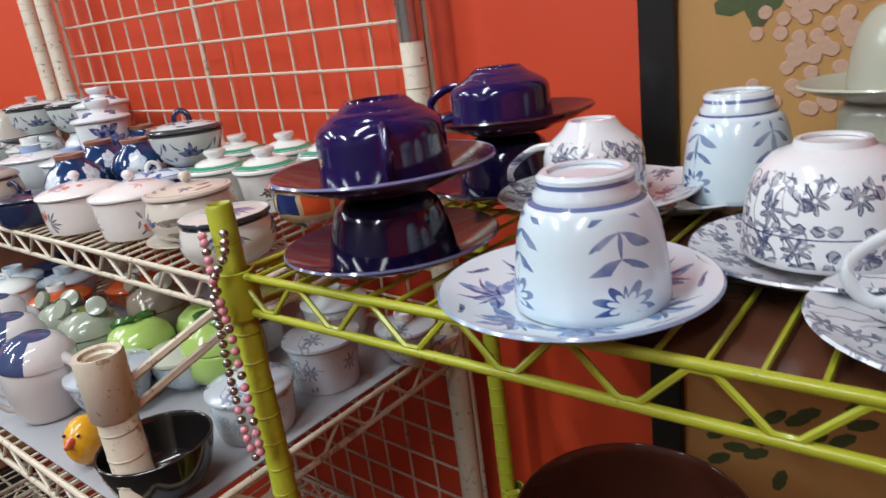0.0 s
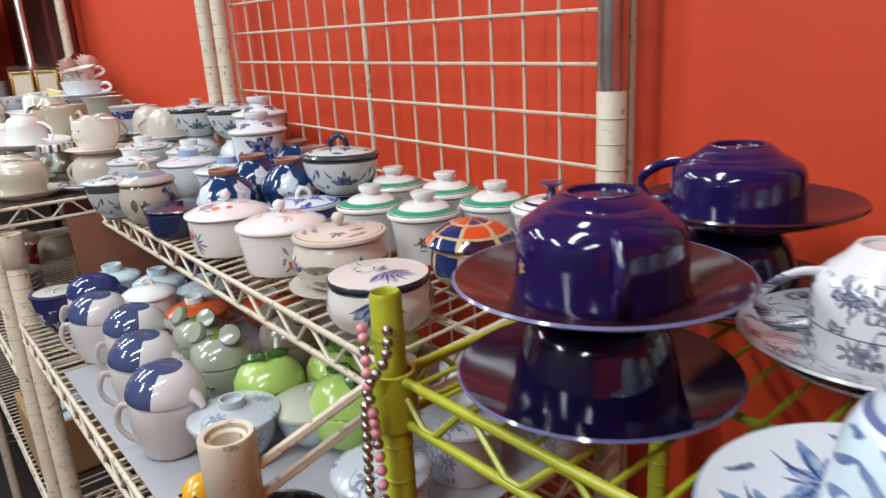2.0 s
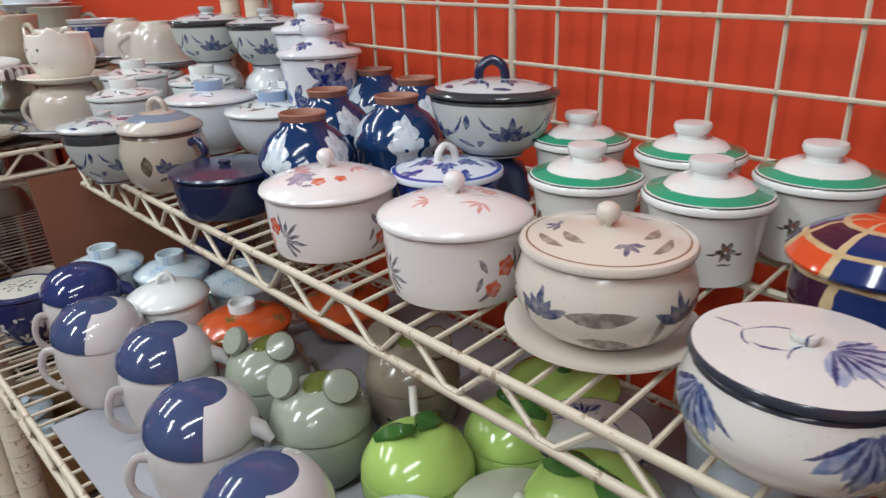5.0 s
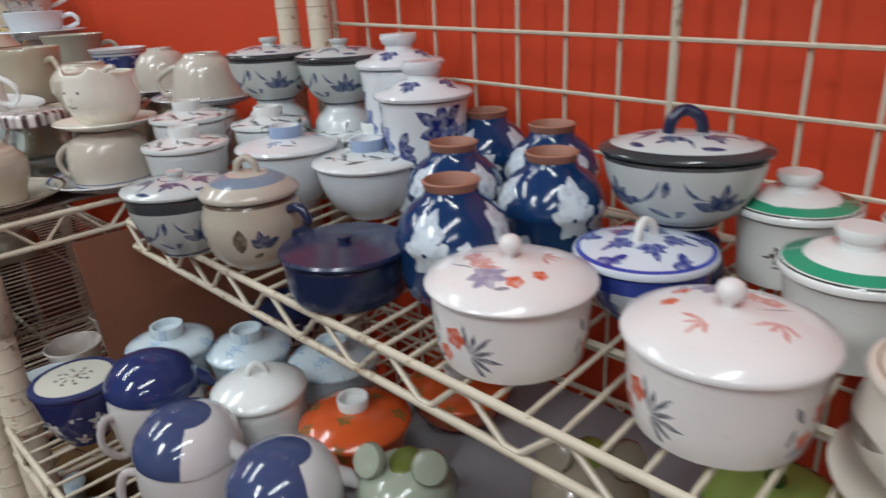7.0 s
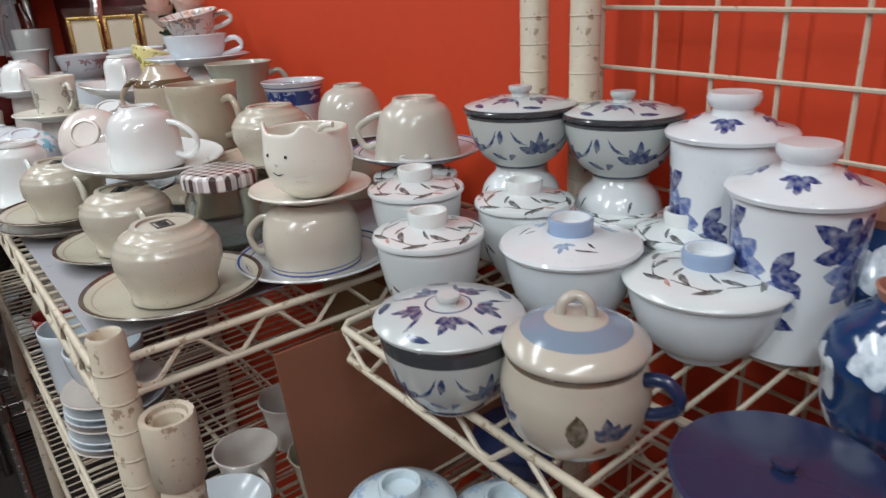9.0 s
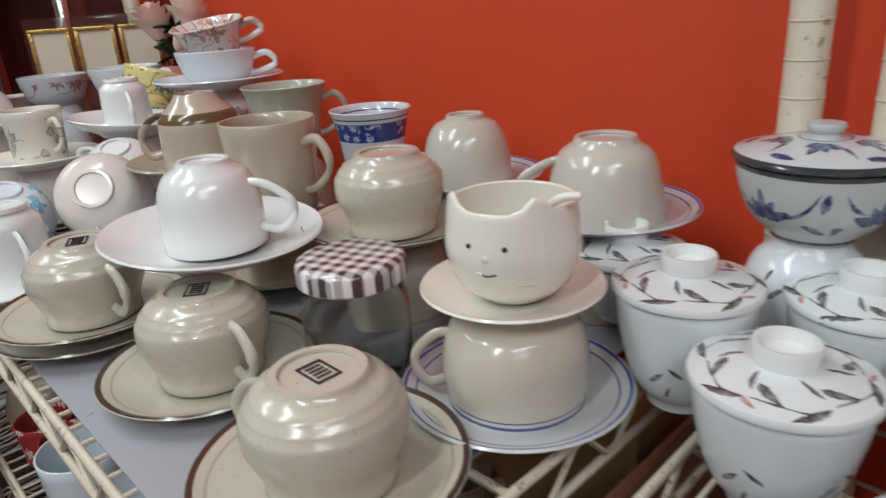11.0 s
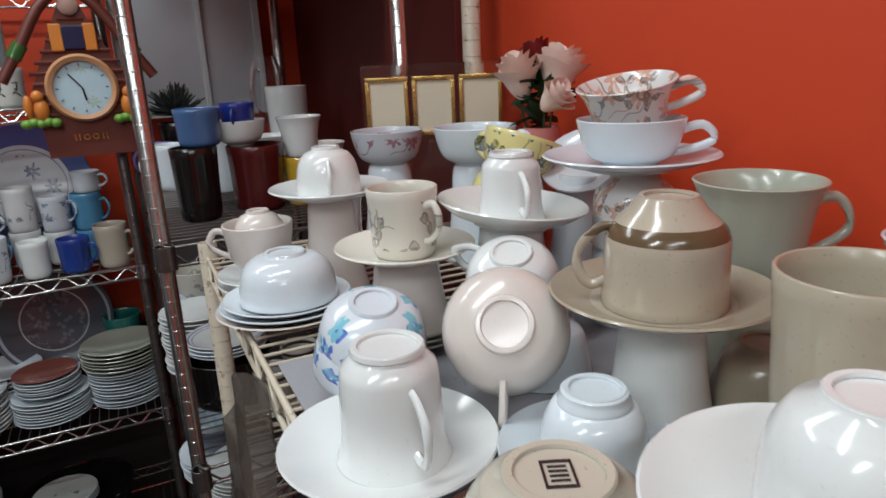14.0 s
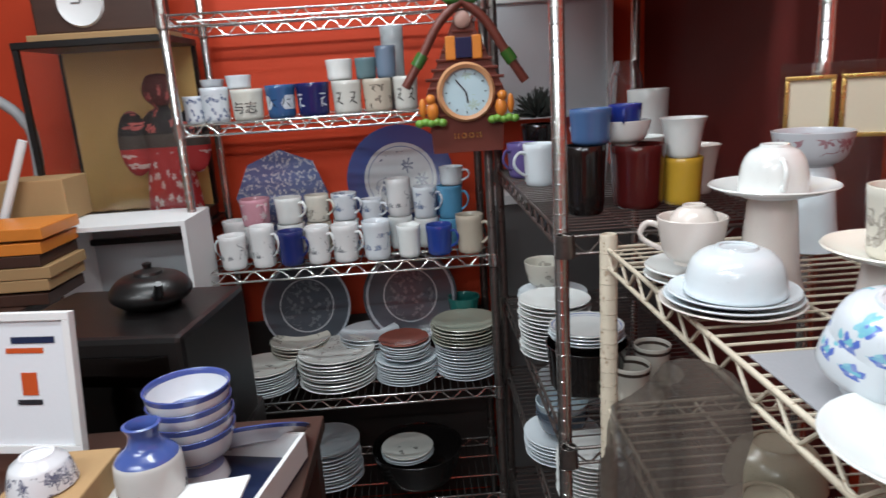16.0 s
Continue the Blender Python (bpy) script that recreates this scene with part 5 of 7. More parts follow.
tagged(board, "red-brown cardboard sheet leaning between the racks", "cardboard")

# ---- cups on the green rack ----
Z = GS
saucer(-0.336, 0.343, Z, 0.0805, PLUM, "midnight blue saucer with a pale rim", group="midnight blue set")
cup(-0.336, 0.343, Z + 0.004, 0.0480, 0.050, "wide", PLUM, "midnight blue cup turned over between saucers", turn=-10, ears=False, group="midnight blue set")
saucer(-0.339, 0.349, Z + 0.0545, 0.0835, WINE, "dark wine-brown saucer with a pale blue rim", group="midnight blue set")
cup(-0.341, 0.353, Z + 0.0590, 0.0495, 0.057, "shoulder", PLUM_CUP, "upturned midnight blue cup with gilt flowers", turn=-44, group="midnight blue set", ear=0.013)
saucer(-0.348, 0.526, Z + 0.002, 0.080, PLUM, "midnight blue saucer with a pale rim", group="midnight blue set")
cup(-0.348, 0.526, Z + 0.006, 0.0480, 0.057, "wide", PLUM, "midnight blue cup turned over between saucers", ears=False, group="midnight blue set")
saucer(-0.345, 0.531, Z + 0.0635, 0.0805, WINE, "dark wine-brown saucer with a pale blue rim", group="midnight blue set")
cup(-0.349, 0.526, Z + 0.0680, 0.0480, 0.052, "shoulder", PLUM_CUP, "upturned midnight blue cup with gilt flowers", turn=200, group="midnight blue set", ear=0.022)
saucer(-0.168, 0.311, Z, 0.0780, BW_SAUCER, "white saucer with blue brushed flowers", group="blue and white cups")
cup(-0.160, 0.314, Z + 0.005, 0.0430, 0.072, "footed", BW_CUP, "upturned white cup with blue brushed scrolls", turn=95, ears=False, group="blue and white cups")
saucer(-0.230, 0.470, Z, 0.0600, ONION_SAUCER, "small white saucer under another one", group="blue and white cups")
saucer(-0.230, 0.470, Z + 0.0105, 0.0780, ONION_SAUCER, "white saucer with blue flowers", group="blue and white cups")
cup(-0.230, 0.468, Z + 0.0145, 0.0400, 0.064, "shoulder", ONION_CUP, "upturned white cup with dark blue flowers", turn=208, group="blue and white cups", ear=0.026)
saucer(-0.183, 0.529, Z, 0.0700, BW_SAUCER, "white saucer with blue brushed flowers", group="blue and white cups")
cup(-0.138, 0.519, Z + 0.012, 0.0400, 0.076, "footed", BW_CUP, "upturned white cup with blue brushed scrolls", turn=10, ears=False, group="blue and white cups")
saucer(-0.062, 0.410, Z, 0.0730, ONION_SAUCER, "white saucer with blue flowers", group="blue and white cups")
cup(-0.060, 0.410, Z + 0.012, 0.0460, 0.062, "round", ONION_CUP, "upturned white mug with dark blue flowers", turn=-20, ears=False, group="blue and white cups")
saucer(0.012, 0.330, Z, 0.0690, ONION_SAUCER, "white saucer with blue flowers at the shelf edge", group="blue and white cups")
cup(0.020, 0.330, Z + 0.012, 0.0400, 0.058, "shoulder", COOL, "upturned white cup with a curled ear", turn=200, group="blue and white cups")
saucer(-0.040, 0.530, Z + 0.078, 0.0620, SAGE, "pale celadon saucer stacked on a cup", group="celadon set")
cup(-0.040, 0.530, Z, 0.0400, 0.077, "mug", SAGE, "pale celadon cup turned over as a base", ears=False, group="celadon set")
cup(-0.030, 0.530, Z + 0.083, 0.0420, 0.060, "round", SAGE, "upturned pale celadon cup", ears=False, group="celadon set")
bowl = cup(-0.20, 0.44, 0.863, 0.10, 0.185, "wide", ceramic("brown_amber_glaze", (0.07, 0.02, 0.012), 0.08), "large dark brown glazed bowl on the lower shelf", up=True, ears=False, name="bowl", category="bowl")

# ---- cups and saucers on the long white rack ----
Z = BS


def beige_set(x, y, turn, z=None, s=True, foot_mark=True):
    z = BS if z is None else z
    if s:
        saucer(x, y, z, 0.0770, BEIGE_SAUCER, "beige stoneware saucer with a dark brown rim line", group="beige stoneware set")
    base = z + (0.0055 if s else 0)
    t = cup(x, y, base, 0.0455, 0.064, "bell", BEIGE, "upturned beige stoneware cup with turned ridges", turn=turn, group="beige stoneware set", ear=0.020)
    if foot_mark:
        bm = bmesh.new()
        lathe([(0.0125, -0.0005), (0.0150, -0.0005), (0.0150, 0.0005), (0.0125, 0.0005), (0.0125, -0.0005)], 4, bm)
        bmesh.ops.transform(bm, matrix=Matrix.Diagonal((1, 0.72, 1, 1)) @ Matrix.Rotation(radians(45), 4, "Z"), verts=bm.verts)
        m = part("stamp", bm, INKY, t, "dark square maker's stamp", smooth=False)
        m.matrix_basis = pose(0, 0, 0.0012, 0, 0, 40 - turn)
        for i in range(4):
            part("stroke", box(bmesh.new(), -0.0062 + i * 0.0036, -0.0050 + i * 0.0036, -0.0045, 0.0045, -0.0005, 0.0005), INKY, m, smooth=False)
    return t


beige_set(-1.575, 0.250, 200)
beige_set(-1.735, 0.259, 2)
saucer(-1.887, 0.230, BS, 0.0770, BEIGE_SAUCER, "beige stoneware saucer with a dark brown rim line", group="beige stoneware set")
beige_set(-1.885, 0.230, 8, BS + 0.0125)
cup(-1.725, 0.430, Z, 0.0500, 0.062, "wide", BEIGE, "beige bowl turned over as a base", ears=False, name="bowl", category="bowl", group="beige stoneware set")
beige_set(-1.725, 0.430, 100, Z + 0.0635, foot_mark=False)
saucer(-1.793, 0.304, Z + 0.0715, 0.0845, WHITE, "plain white saucer balanced on a beige cup", tilt=(-2, 4, 0), h=0.019, group="plain white set")
cup(-1.793, 0.306, Z + 0.0770, 0.0400, 0.066, "dome", WHITE, "upturned plain white cup", turn=36, group="plain white set", ear=0.028)

# jam jar
t = thing("jam_jar", pose(-1.657, 0.335, Z, 0, 0, 20), "empty round glass jar with a gingham metal lid", "jar")
part("glass", lathe(smooth_profile([(0, 0.001), (0.034, 0.001), (0.037, 0.004), (0.0375, 0.03), (0.0375, 0.058), (0.034, 0.066), (0.033, 0.072), (0.0305, 0.072), (0.031, 0.064), (0.0345, 0.056), (0.0345, 0.008), (0, 0.006)]), 28), glass("jar_glass", (0.93, 0.97, 0.95)), t)
n = Nodes("gingham_lid_print")
co = n.coords()
gx, gy, gz = n.sep(co)
ca = n.m("LESS_THAN", n.m("FRACT", n.m("MULTIPLY", gx, 95.0)), 0.5)
cb = n.m("LESS_THAN", n.m("FRACT", n.m("MULTIPLY", gy, 95.0)), 0.5)
n.set(Base_Color=n.mix(n.m("MULTIPLY", n.m("ADD", ca, cb), 0.5), (0.72, 0.68, 0.66), (0.07, 0.045, 0.045)), Roughness=0.22, Coat_Weight=0.4)
part("lid", lathe([(0, 0.089), (0.033, 0.089), (0.0365, 0.0875), (0.038, 0.084), (0.038, 0.074), (0.0365, 0.0735), (0.0365, 0.0725), (0, 0.0725)], 40), n.mat, t, "brown and white gingham lid")

# cat cup on its saucer, on an upturned cup
saucer(-1.548, 0.376, Z, 0.0745, BLUE_SAUCER, "grey-white saucer with two blue rings", group="blue-ringed set")
cup(-1.548, 0.376, Z + 0.0045, 0.0465, 0.062, "belly", BLUE_RING_CUP, "upturned beige cup with blue rings at the lip", turn=222, group="blue-ringed set", ear=0.018)
saucer(-1.556, 0.384, Z + 0.067, 0.0580, CREAM, "cream saucer with a pink paw under the cat cup")
cat = thing("cat_cup", pose(-1.556, 0.386, Z + 0.0708, 0, 0, -72), "cream cat-faced cup with ears and a spoon", "cup")
bm = solid([(0.46, 0), (0.55, 0.04), (0.84, 0.2), (1.0, 0.5), (0.98, 0.78), (0.94, 1)], 0.0415, 0.062)
for v in bm.verts:
    if v.co.z > 0.058:
        a = math.atan2(v.co.y, v.co.x)
        for ear in (-0.75, 0.75):
            v.co.z += 0.010 * math.exp(-((a - ear) / 0.20) ** 2)
part("body", bm, CREAM, cat)
for nm, yy, zz, rr, mt in (("eye", -0.011, 0.044, 0.0017, INKY), ("eye", 0.011, 0.044, 0.0017, INKY), ("nose", 0.0, 0.037, 0.0024, PINK_WHITE)):
    xx = math.sqrt(0.0412 ** 2 - yy ** 2)
    part(nm, blob(bmesh.new(), (xx, yy, zz), 0.0011, rr, rr, 10, 8), mt, cat)
bm = bmesh.new()
tube(bm, curve_through([(0.0406, -0.006, 0.029), (0.0410, 0.0, 0.0270), (0.0406, 0.006, 0.0285)], 3), 0.0005, 5)
part("mouth", bm, INKY, cat)
for k in range(3):
    bm = bmesh.new()
    tube(bm, [(0.0370, 0.0170, 0.030 - k * 0.004), (0.0310, 0.0262, 0.032 - k * 0.005)], 0.0004, 5)
    part("whisker", bm, PINK_WHITE, cat)
bm = bmesh.new()
tube(bm, curve_through([(0.0, 0.008, 0.02), (0.008, 0.022, 0.055), (0.014, 0.034, 0.068), (0.013, 0.046, 0.070)], 4), 0.0028, 8)
part("spoon", bm, CREAM, cat, "cream spoon handle")

# back row
for x, y, r, h, tn in ((-1.586, 0.535, 0.0480, 0.064, 222), (-1.755, 0.555, 0.0440, 0.066, 60)):
    cup(x, y, Z, 0.046, 0.070, "wide", TAUPE, "dark taupe cup turned over as a base", ears=False, group="grey stoneware set")
    saucer(x, y, Z + 0.071, 0.0740, BLUE_SAUCER, "grey saucer with two blue rings, stacked high", group="grey stoneware set")
    cup(x, y, Z + 0.0755, r, h, "round" if tn == 60 else "wide", ceramic("grey_beige_cup_glaze", (0.56, 0.53, 0.46), 0.13), "upturned grey-beige cup", turn=tn, group="grey stoneware set", ear=0.018, ears=tn != 60)
cup(-1.890, 0.548, Z, 0.042, 0.062, "wide", TAUPE, "dark taupe cup turned over as a base", ears=False, group="grey stoneware set")
cup(-1.890, 0.546, Z + 0.063, 0.0450, 0.078, "taper", BLUE_BAND_MUG, "white mug with a blue flower band", up=True, turn=60, name="mug", category="mug", ears=False)
saucer(-1.866, 0.404, Z, 0.075, TAUPE_SAUCER, "taupe saucer at the back of the stack")
cup(-1.866, 0.404, Z + 0.005, 0.045, 0.062, "wide", TAUPE, "dark taupe cup turned over as a base", ears=False, group="grey stoneware set")
cup(-1.863, 0.404, Z + 0.068, 0.0440, 0.086, "mug", TAUPE, "taupe stoneware mug standing upright", up=True, turn=14, name="mug", category="mug", ear=0.026)
cup(-2.031, 0.530, Z, 0.046, 0.078, "wide", SAGE, "sage bowl turned over as a base", ears=False, name="bowl", category="bowl")
cup(-2.031, 0.528, Z + 0.079, 0.0510, 0.084, "taper", SAGE, "sage-grey faceted mug standing upright", up=True, turn=58, name="mug", category="mug", ear=0.026)
cup(-2.000, 0.402, Z + 0.0005, 0.0420, 0.088, "taper", WHITE, "plain white tall cup turned over", ears=False, group="plain white set")
saucer(-2.000, 0.400, Z + 0.0895, 0.0790, TAUPE_SAUCER, "taupe saucer with a darker rim")
cup(-2.000, 0.402, Z + 0.0945, 0.0440, 0.076, "shoulder", BAND_CUP, "upturned taupe cup with a brown band", turn=238, ear=0.018)
cup(-1.965, 0.470, Z, 0.040, 0.06, "wide", TAUPE, "dark taupe cup between the stacks", group="grey stoneware set", turn=20)
cup(-2.172, 0.522, Z, 0.042, 0.080, "mug", COOL, "white cup turned over as a base", ears=False, group="plain white set")
cup(-2.165, 0.520, Z + 0.081, 0.0420, 0.074, "shoulder", ROSE_CUP, "upturned flower-painted cup in the stack", ears=False)
saucer(-2.172, 0.518, Z + 0.156, 0.0850, COOL, "white saucer high on the stack", group="plain white set", h=0.014)
cup(-2.172, 0.518, Z + 0.160, 0.0520, 0.044, "wide", COOL, "wide plain white cup standing upright", up=True, turn=52, group="plain white set", ear=0.024)
cup(-2.178, 0.522, Z + 0.1985, 0.0480, 0.040, "taper", ROSE_CUP, "white cup with peach flowers tilted in another cup", tilt=(9, -7, 52), ear=0.024)
saucer(-2.290, 0.560, Z + 0.14, 0.055, COOL, "white saucer leaning behind the stack", tilt=(30, 20, 0), group="plain white set")
cup(-2.290, 0.550, Z, 0.042, 0.13, "taper", COOL, "tall white beaker turned over", ears=False, group="plain white set")
saucer(-2.207, 0.402, Z, 0.062, COOL, "white saucer under the stack", group="plain white set")
cup(-2.207, 0.402, Z + 0.005, 0.044, 0.104, "taper", WHITE, "tall white cup turned over as a base", ears=False, group="plain white set")
saucer(-2.207, 0.402, Z + 0.1095, 0.0735, WHITE, "deep plain white saucer on a cup", h=0.022, tilt=(-5, 3, 0), group="plain white set")
cup(-2.205, 0.402, Z + 0.115, 0.0330, 0.064, "tulip", WHITE, "upturned small white cup with an ear", turn=-12, ear=0.016, group="plain white set")
cup(-2.455, 0.500, Z, 0.046, 0.128, "taper", COOL, "tall white beaker turned over", ears=False, group="plain white set")
cup(-2.455, 0.500, Z + 0.129, 0.0560, 0.050, "wide", COOL, "wide bluish-white cup standing high", up=True, turn=40, ear=0.020, group="plain white set")
cup(-2.600, 0.430, Z, 0.046, 0.118, "taper", COOL, "tall white beaker turned over", ears=False, group="plain white set")
cup(-2.600, 0.430, Z + 0.119, 0.0540, 0.050, "wide", HEART_CUP, "grey-white cup with a red flower", up=True, turn=100, ears=False)
cup(-2.360, 0.500, Z, 0.046, 0.125, "taper", COOL, "tall white beaker turned over", ears=False, group="plain white set")
cup(-2.345, 0.490, Z + 0.127, 0.0470, 0.050, "round", YELLOW_CUP, "yellow cup with blue spots and green leaves, tilted", tilt=(18, -8, 200), ear=0.022)
cup(-2.300, 0.455, Z + 0.100, 0.0430, 0.050, "round", YELLOW_CUP, "upturned yellow-spotted cup in the pile", turn=150, ear=0.022)
cup(-2.300, 0.455, Z, 0.045, 0.098, "taper", COOL, "white beaker turned over as a base", ears=False, group="plain white set")
for i in range(3):
    saucer(-2.236, 0.305, Z + i * 0.006, 0.052, SAGE, "pale green saucer in a low stack", group="pale green saucers")
cup(-2.236, 0.302, Z + 0.017, 0.0440, 0.070, "taper", PINK_WHITE, "pinkish-white cup turned over as a base", ears=False)
saucer(-2.232, 0.300, Z + 0.0875, 0.0670, CREAM, "cream saucer on an upturned cup", h=0.013)
cup(-2.232, 0.300, Z + 0.091, 0.0335, 0.064, "mug", PALE_FLORAL, "cream cup with faint flowers standing upright", up=True, turn=18, ear=0.016)
cup(-2.440, 0.290, Z, 0.040, 0.112, "taper", PINK_WHITE, "slender white cup turned over as a base", ears=False)
saucer(-2.440, 0.290, Z + 0.113, 0.0720, WHITE, "white saucer on a slender cup", h=0.013, group="plain white set")
cup(-2.440, 0.290, Z + 0.1165, 0.0390, 0.056, "round", WHITE, "upturned small white cup", turn=-14, ear=0.012, group="plain white set")
for i in range(2):
    saucer(-2.475 + i * 0.004, 0.215, Z + i * 0.012, 0.064, WHITE, "white saucer at the end of the rack", group="plain white set")
cup(-2.466, 0.205, Z + 0.030, 0.0420, 0.058, "wide", PINK_WHITE, "pinkish-white cup standing upright", up=True, turn=240, ear=0.020)
cup(-2.466, 0.207, Z + 0.052, 0.0320, 0.050, "round", PINK_WHITE, "small cup turned over inside another", ears=False)
cup(-2.520, 0.330, Z, 0.026, 0.100, "tulip", COOL, "pale sake bottle behind the cups", up=True, ears=False, name="bottle", category="bottle")
for i in range(3):
    saucer(-2.372 + i * 0.002, 0.212, Z + i * 0.0062, 0.0780 - i * 0.004, COOL if i else PINK_WHITE, "pale saucer under an upturned bowl", group="pale saucers", h=0.013)
for i in range(2):
    cup(-2.368, 0.214, Z + 0.022 + i * 0.005, 0.0540 - 0.001 * i, 0.046, "round", COOL, "pale blue-white bowl turned over", ears=False, name="bowl", category="bowl", group="pale bowls")
for i in range(2):
    cup(-2.136 - i * 0.005, 0.232 - i * 0.004, Z + 0.086 - i * 0.017, 0.0450, 0.046, "round", AQUA_CUP, "white cup with aqua and blue flowers lying tilted", axis=(-0.30, 0.02, -0.95), turn=-110 + i * 20, ear=0.022, group="aqua flower cups")
cup(-2.155, 0.235, Z, 0.030, 0.030, "wide", COOL, "small bowl under the tilted cups", ears=False, name="bowl", category="bowl")
saucer(-2.054, 0.208, Z, 0.0770, WHITE, "plain white saucer at the shelf edge", h=0.017, group="plain white set")
cup(-2.050, 0.210, Z + 0.005, 0.0400, 0.082, "tulip", WHITE, "upturned tall white cup with an ear", turn=4, ear=0.016, group="plain white set")
cup(-2.036, 0.292, Z + 0.089, 0.0490, 0.050, "round", PINK_WHITE, "white cup lying on its side, foot outward", axis=(-0.74, 0.46, -0.48), turn=-88, ear=0.022, group="cups on their sides")
cup(-2.118, 0.348, Z + 0.112, 0.0420, 0.048, "round", WHITE, "white cup leaning over in the pile", axis=(-0.35, 0.25, -0.90), turn=30, ear=0.020, group="cups on their sides")
cup(-2.110, 0.375, Z, 0.042, 0.050, "wide", COOL, "white cup turned over in the pile", ears=False, group="plain white set")
for i in range(2):
    saucer(-1.975, 0.320, Z + i * 0.006, 0.0620, COOL, "pale blue-white saucer under a bowl", group="pale saucers", h=0.013)
cup(-1.970, 0.318, Z + 0.012, 0.0360, 0.050, "footed", COOL, "small pale blue-white bowl turned over", ears=False, name="bowl", category="bowl")
bm = bmesh.new()
tube(bm, curve_through([(-2.170, 0.372, Z + 0.088), (-2.120, 0.362, Z + 0.082), (-2.085, 0.352, Z + 0.074)], 3), 0.0045, 8, flat=1.5)
tagged(part("spoon", bm, WHITE), "white porcelain spoon lying on the cups", "spoon")

# lower shelf of the long rack
jar_ob = cup(-2.015, 0.215, 1.003, 0.047, 0.105, "mug", COOL, "open white pot with a thick rim on the lower shelf", up=True, ears=False, name="pot", category="pot")
for i, (x, y) in enumerate(((-2.20, 0.215), (-2.13, 0.225), (-2.22, 0.30))):
    cup(x, y, 1.003, 0.036, 0.058, "mug", RED_POT, "red pot with white flowers", up=True, ears=False, name="pot", category="pot", group="red flower pots")
for i, (x, y, r) in enumerate(((-2.34, 0.25, 0.06), (-2.45, 0.32, 0.065), (-2.30, 0.40, 0.06))):
    cup(x, y, 1.003, r, 0.055, "wide", TAUPE, "dusty bowl turned over on the lower shelf", ears=False, name="bowl", category="bowl", group="dusty bowls")
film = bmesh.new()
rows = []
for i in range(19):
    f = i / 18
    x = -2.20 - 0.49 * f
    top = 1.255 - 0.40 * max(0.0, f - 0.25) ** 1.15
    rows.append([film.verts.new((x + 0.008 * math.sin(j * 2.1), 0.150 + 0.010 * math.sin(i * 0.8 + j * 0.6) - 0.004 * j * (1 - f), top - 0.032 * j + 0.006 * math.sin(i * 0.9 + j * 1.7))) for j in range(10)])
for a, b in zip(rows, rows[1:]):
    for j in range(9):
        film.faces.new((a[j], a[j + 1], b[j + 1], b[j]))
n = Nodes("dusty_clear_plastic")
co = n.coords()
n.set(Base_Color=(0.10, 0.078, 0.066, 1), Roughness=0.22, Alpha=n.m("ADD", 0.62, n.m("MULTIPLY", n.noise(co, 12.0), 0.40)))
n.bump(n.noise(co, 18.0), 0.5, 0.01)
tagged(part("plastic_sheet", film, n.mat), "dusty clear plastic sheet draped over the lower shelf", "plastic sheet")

# photo stand and roses
stand = thing("photo_stand", pose(-2.645, 0.500, Z - 0.001, 0, 0, 62), "clear acrylic stand with small gold photo frames", "photo frame")
part("panel", box(bmesh.new(), -0.085, 0.16, 0, 0.004, 0, 0.262, 0.001), glass("acrylic", (0.97, 0.95, 0.94), 0.02), stand)
for i in range(3):
    x = -0.045 + i * 0.073
    fr = bmesh.new()
    for a in ((x - 0.033, x + 0.033, 0.238, 0.244), (x - 0.033, x + 0.033, 0.154, 0.160), (x - 0.033, x - 0.027, 0.160, 0.238), (x + 0.027, x + 0.033, 0.160, 0.238)):
        box(fr, a[0], a[1], -0.010, -0.001, a[2], a[3], 0.001)
    f = part("frame", fr, GOLD, stand, "bright gold frame")
    part("paper", box(bmesh.new(), x - 0.027, x + 0.027, -0.005, -0.002, 0.160, 0.238), PAPER, f, "blank cream insert", smooth=False)
vase = thing("rose_vase", pose(-2.405, 0.572, Z, 0, 0, 0), "artificial pink roses in a small pink pot", "flowers")
part("pot", lathe([(0, 0), (0.019, 0), (0.024, 0.17), (0.0245, 0.176), (0.021, 0.176), (0.018, 0.02), (0, 0.02)], 24), ceramic("pink_pot_glaze", (0.60, 0.22, 0.20)), vase)
PETAL = surface("pale_pink_petal", (0.80, 0.60, 0.52), 0.6, var=0.12, scale=40)
RED_PETAL = surface("dark_red_petal", (0.22, 0.012, 0.012), 0.6, var=0.2, scale=40)
LEAFM = surface("dark_leaf", (0.022, 0.05, 0.018), 0.5, var=0.4, scale=40)


def rose(x, y, z, s, mat, tx=0, ty=0):
    bm = bmesh.new()
    for k, (r0, h0, fl) in enumerate(((0.0055, 0.031, 0.6), (0.0105, 0.032, 0.9), (0.0150, 0.030, 1.15), (0.0185, 0.026, 1.5))):
        rings = []
        for u in range(7):
            f = u / 6
            ring = []
            for i in range(24):
                a = 2 * math.pi * i / 24 + k * 0.9
                lobe = abs(math.cos(1.5 * a))
                rr = r0 * (0.22 + 0.78 * f ** 0.62) * (1 + 0.16 * lobe * f) + 0.010 * fl * max(0, f - 0.66) * (0.4 + 0.6 * lobe)
                ring.append(bm.verts.new((rr * math.cos(a), rr * math.sin(a), h0 * 1.25 * f * (0.84 + 0.16 * lobe) - 0.0025 * k)))
            rings.append(ring)
        for p, q in zip(rings, rings[1:]):
            for i in range(24):
                bm.faces.new((p[i], p[(i + 1) % 24], q[(i + 1) % 24], q[i]))
    f = part("rose", bm, mat, vase)
    f.matrix_basis = pose(x, y, z, tx, ty, 40) @ Matrix.Scale(s, 4)


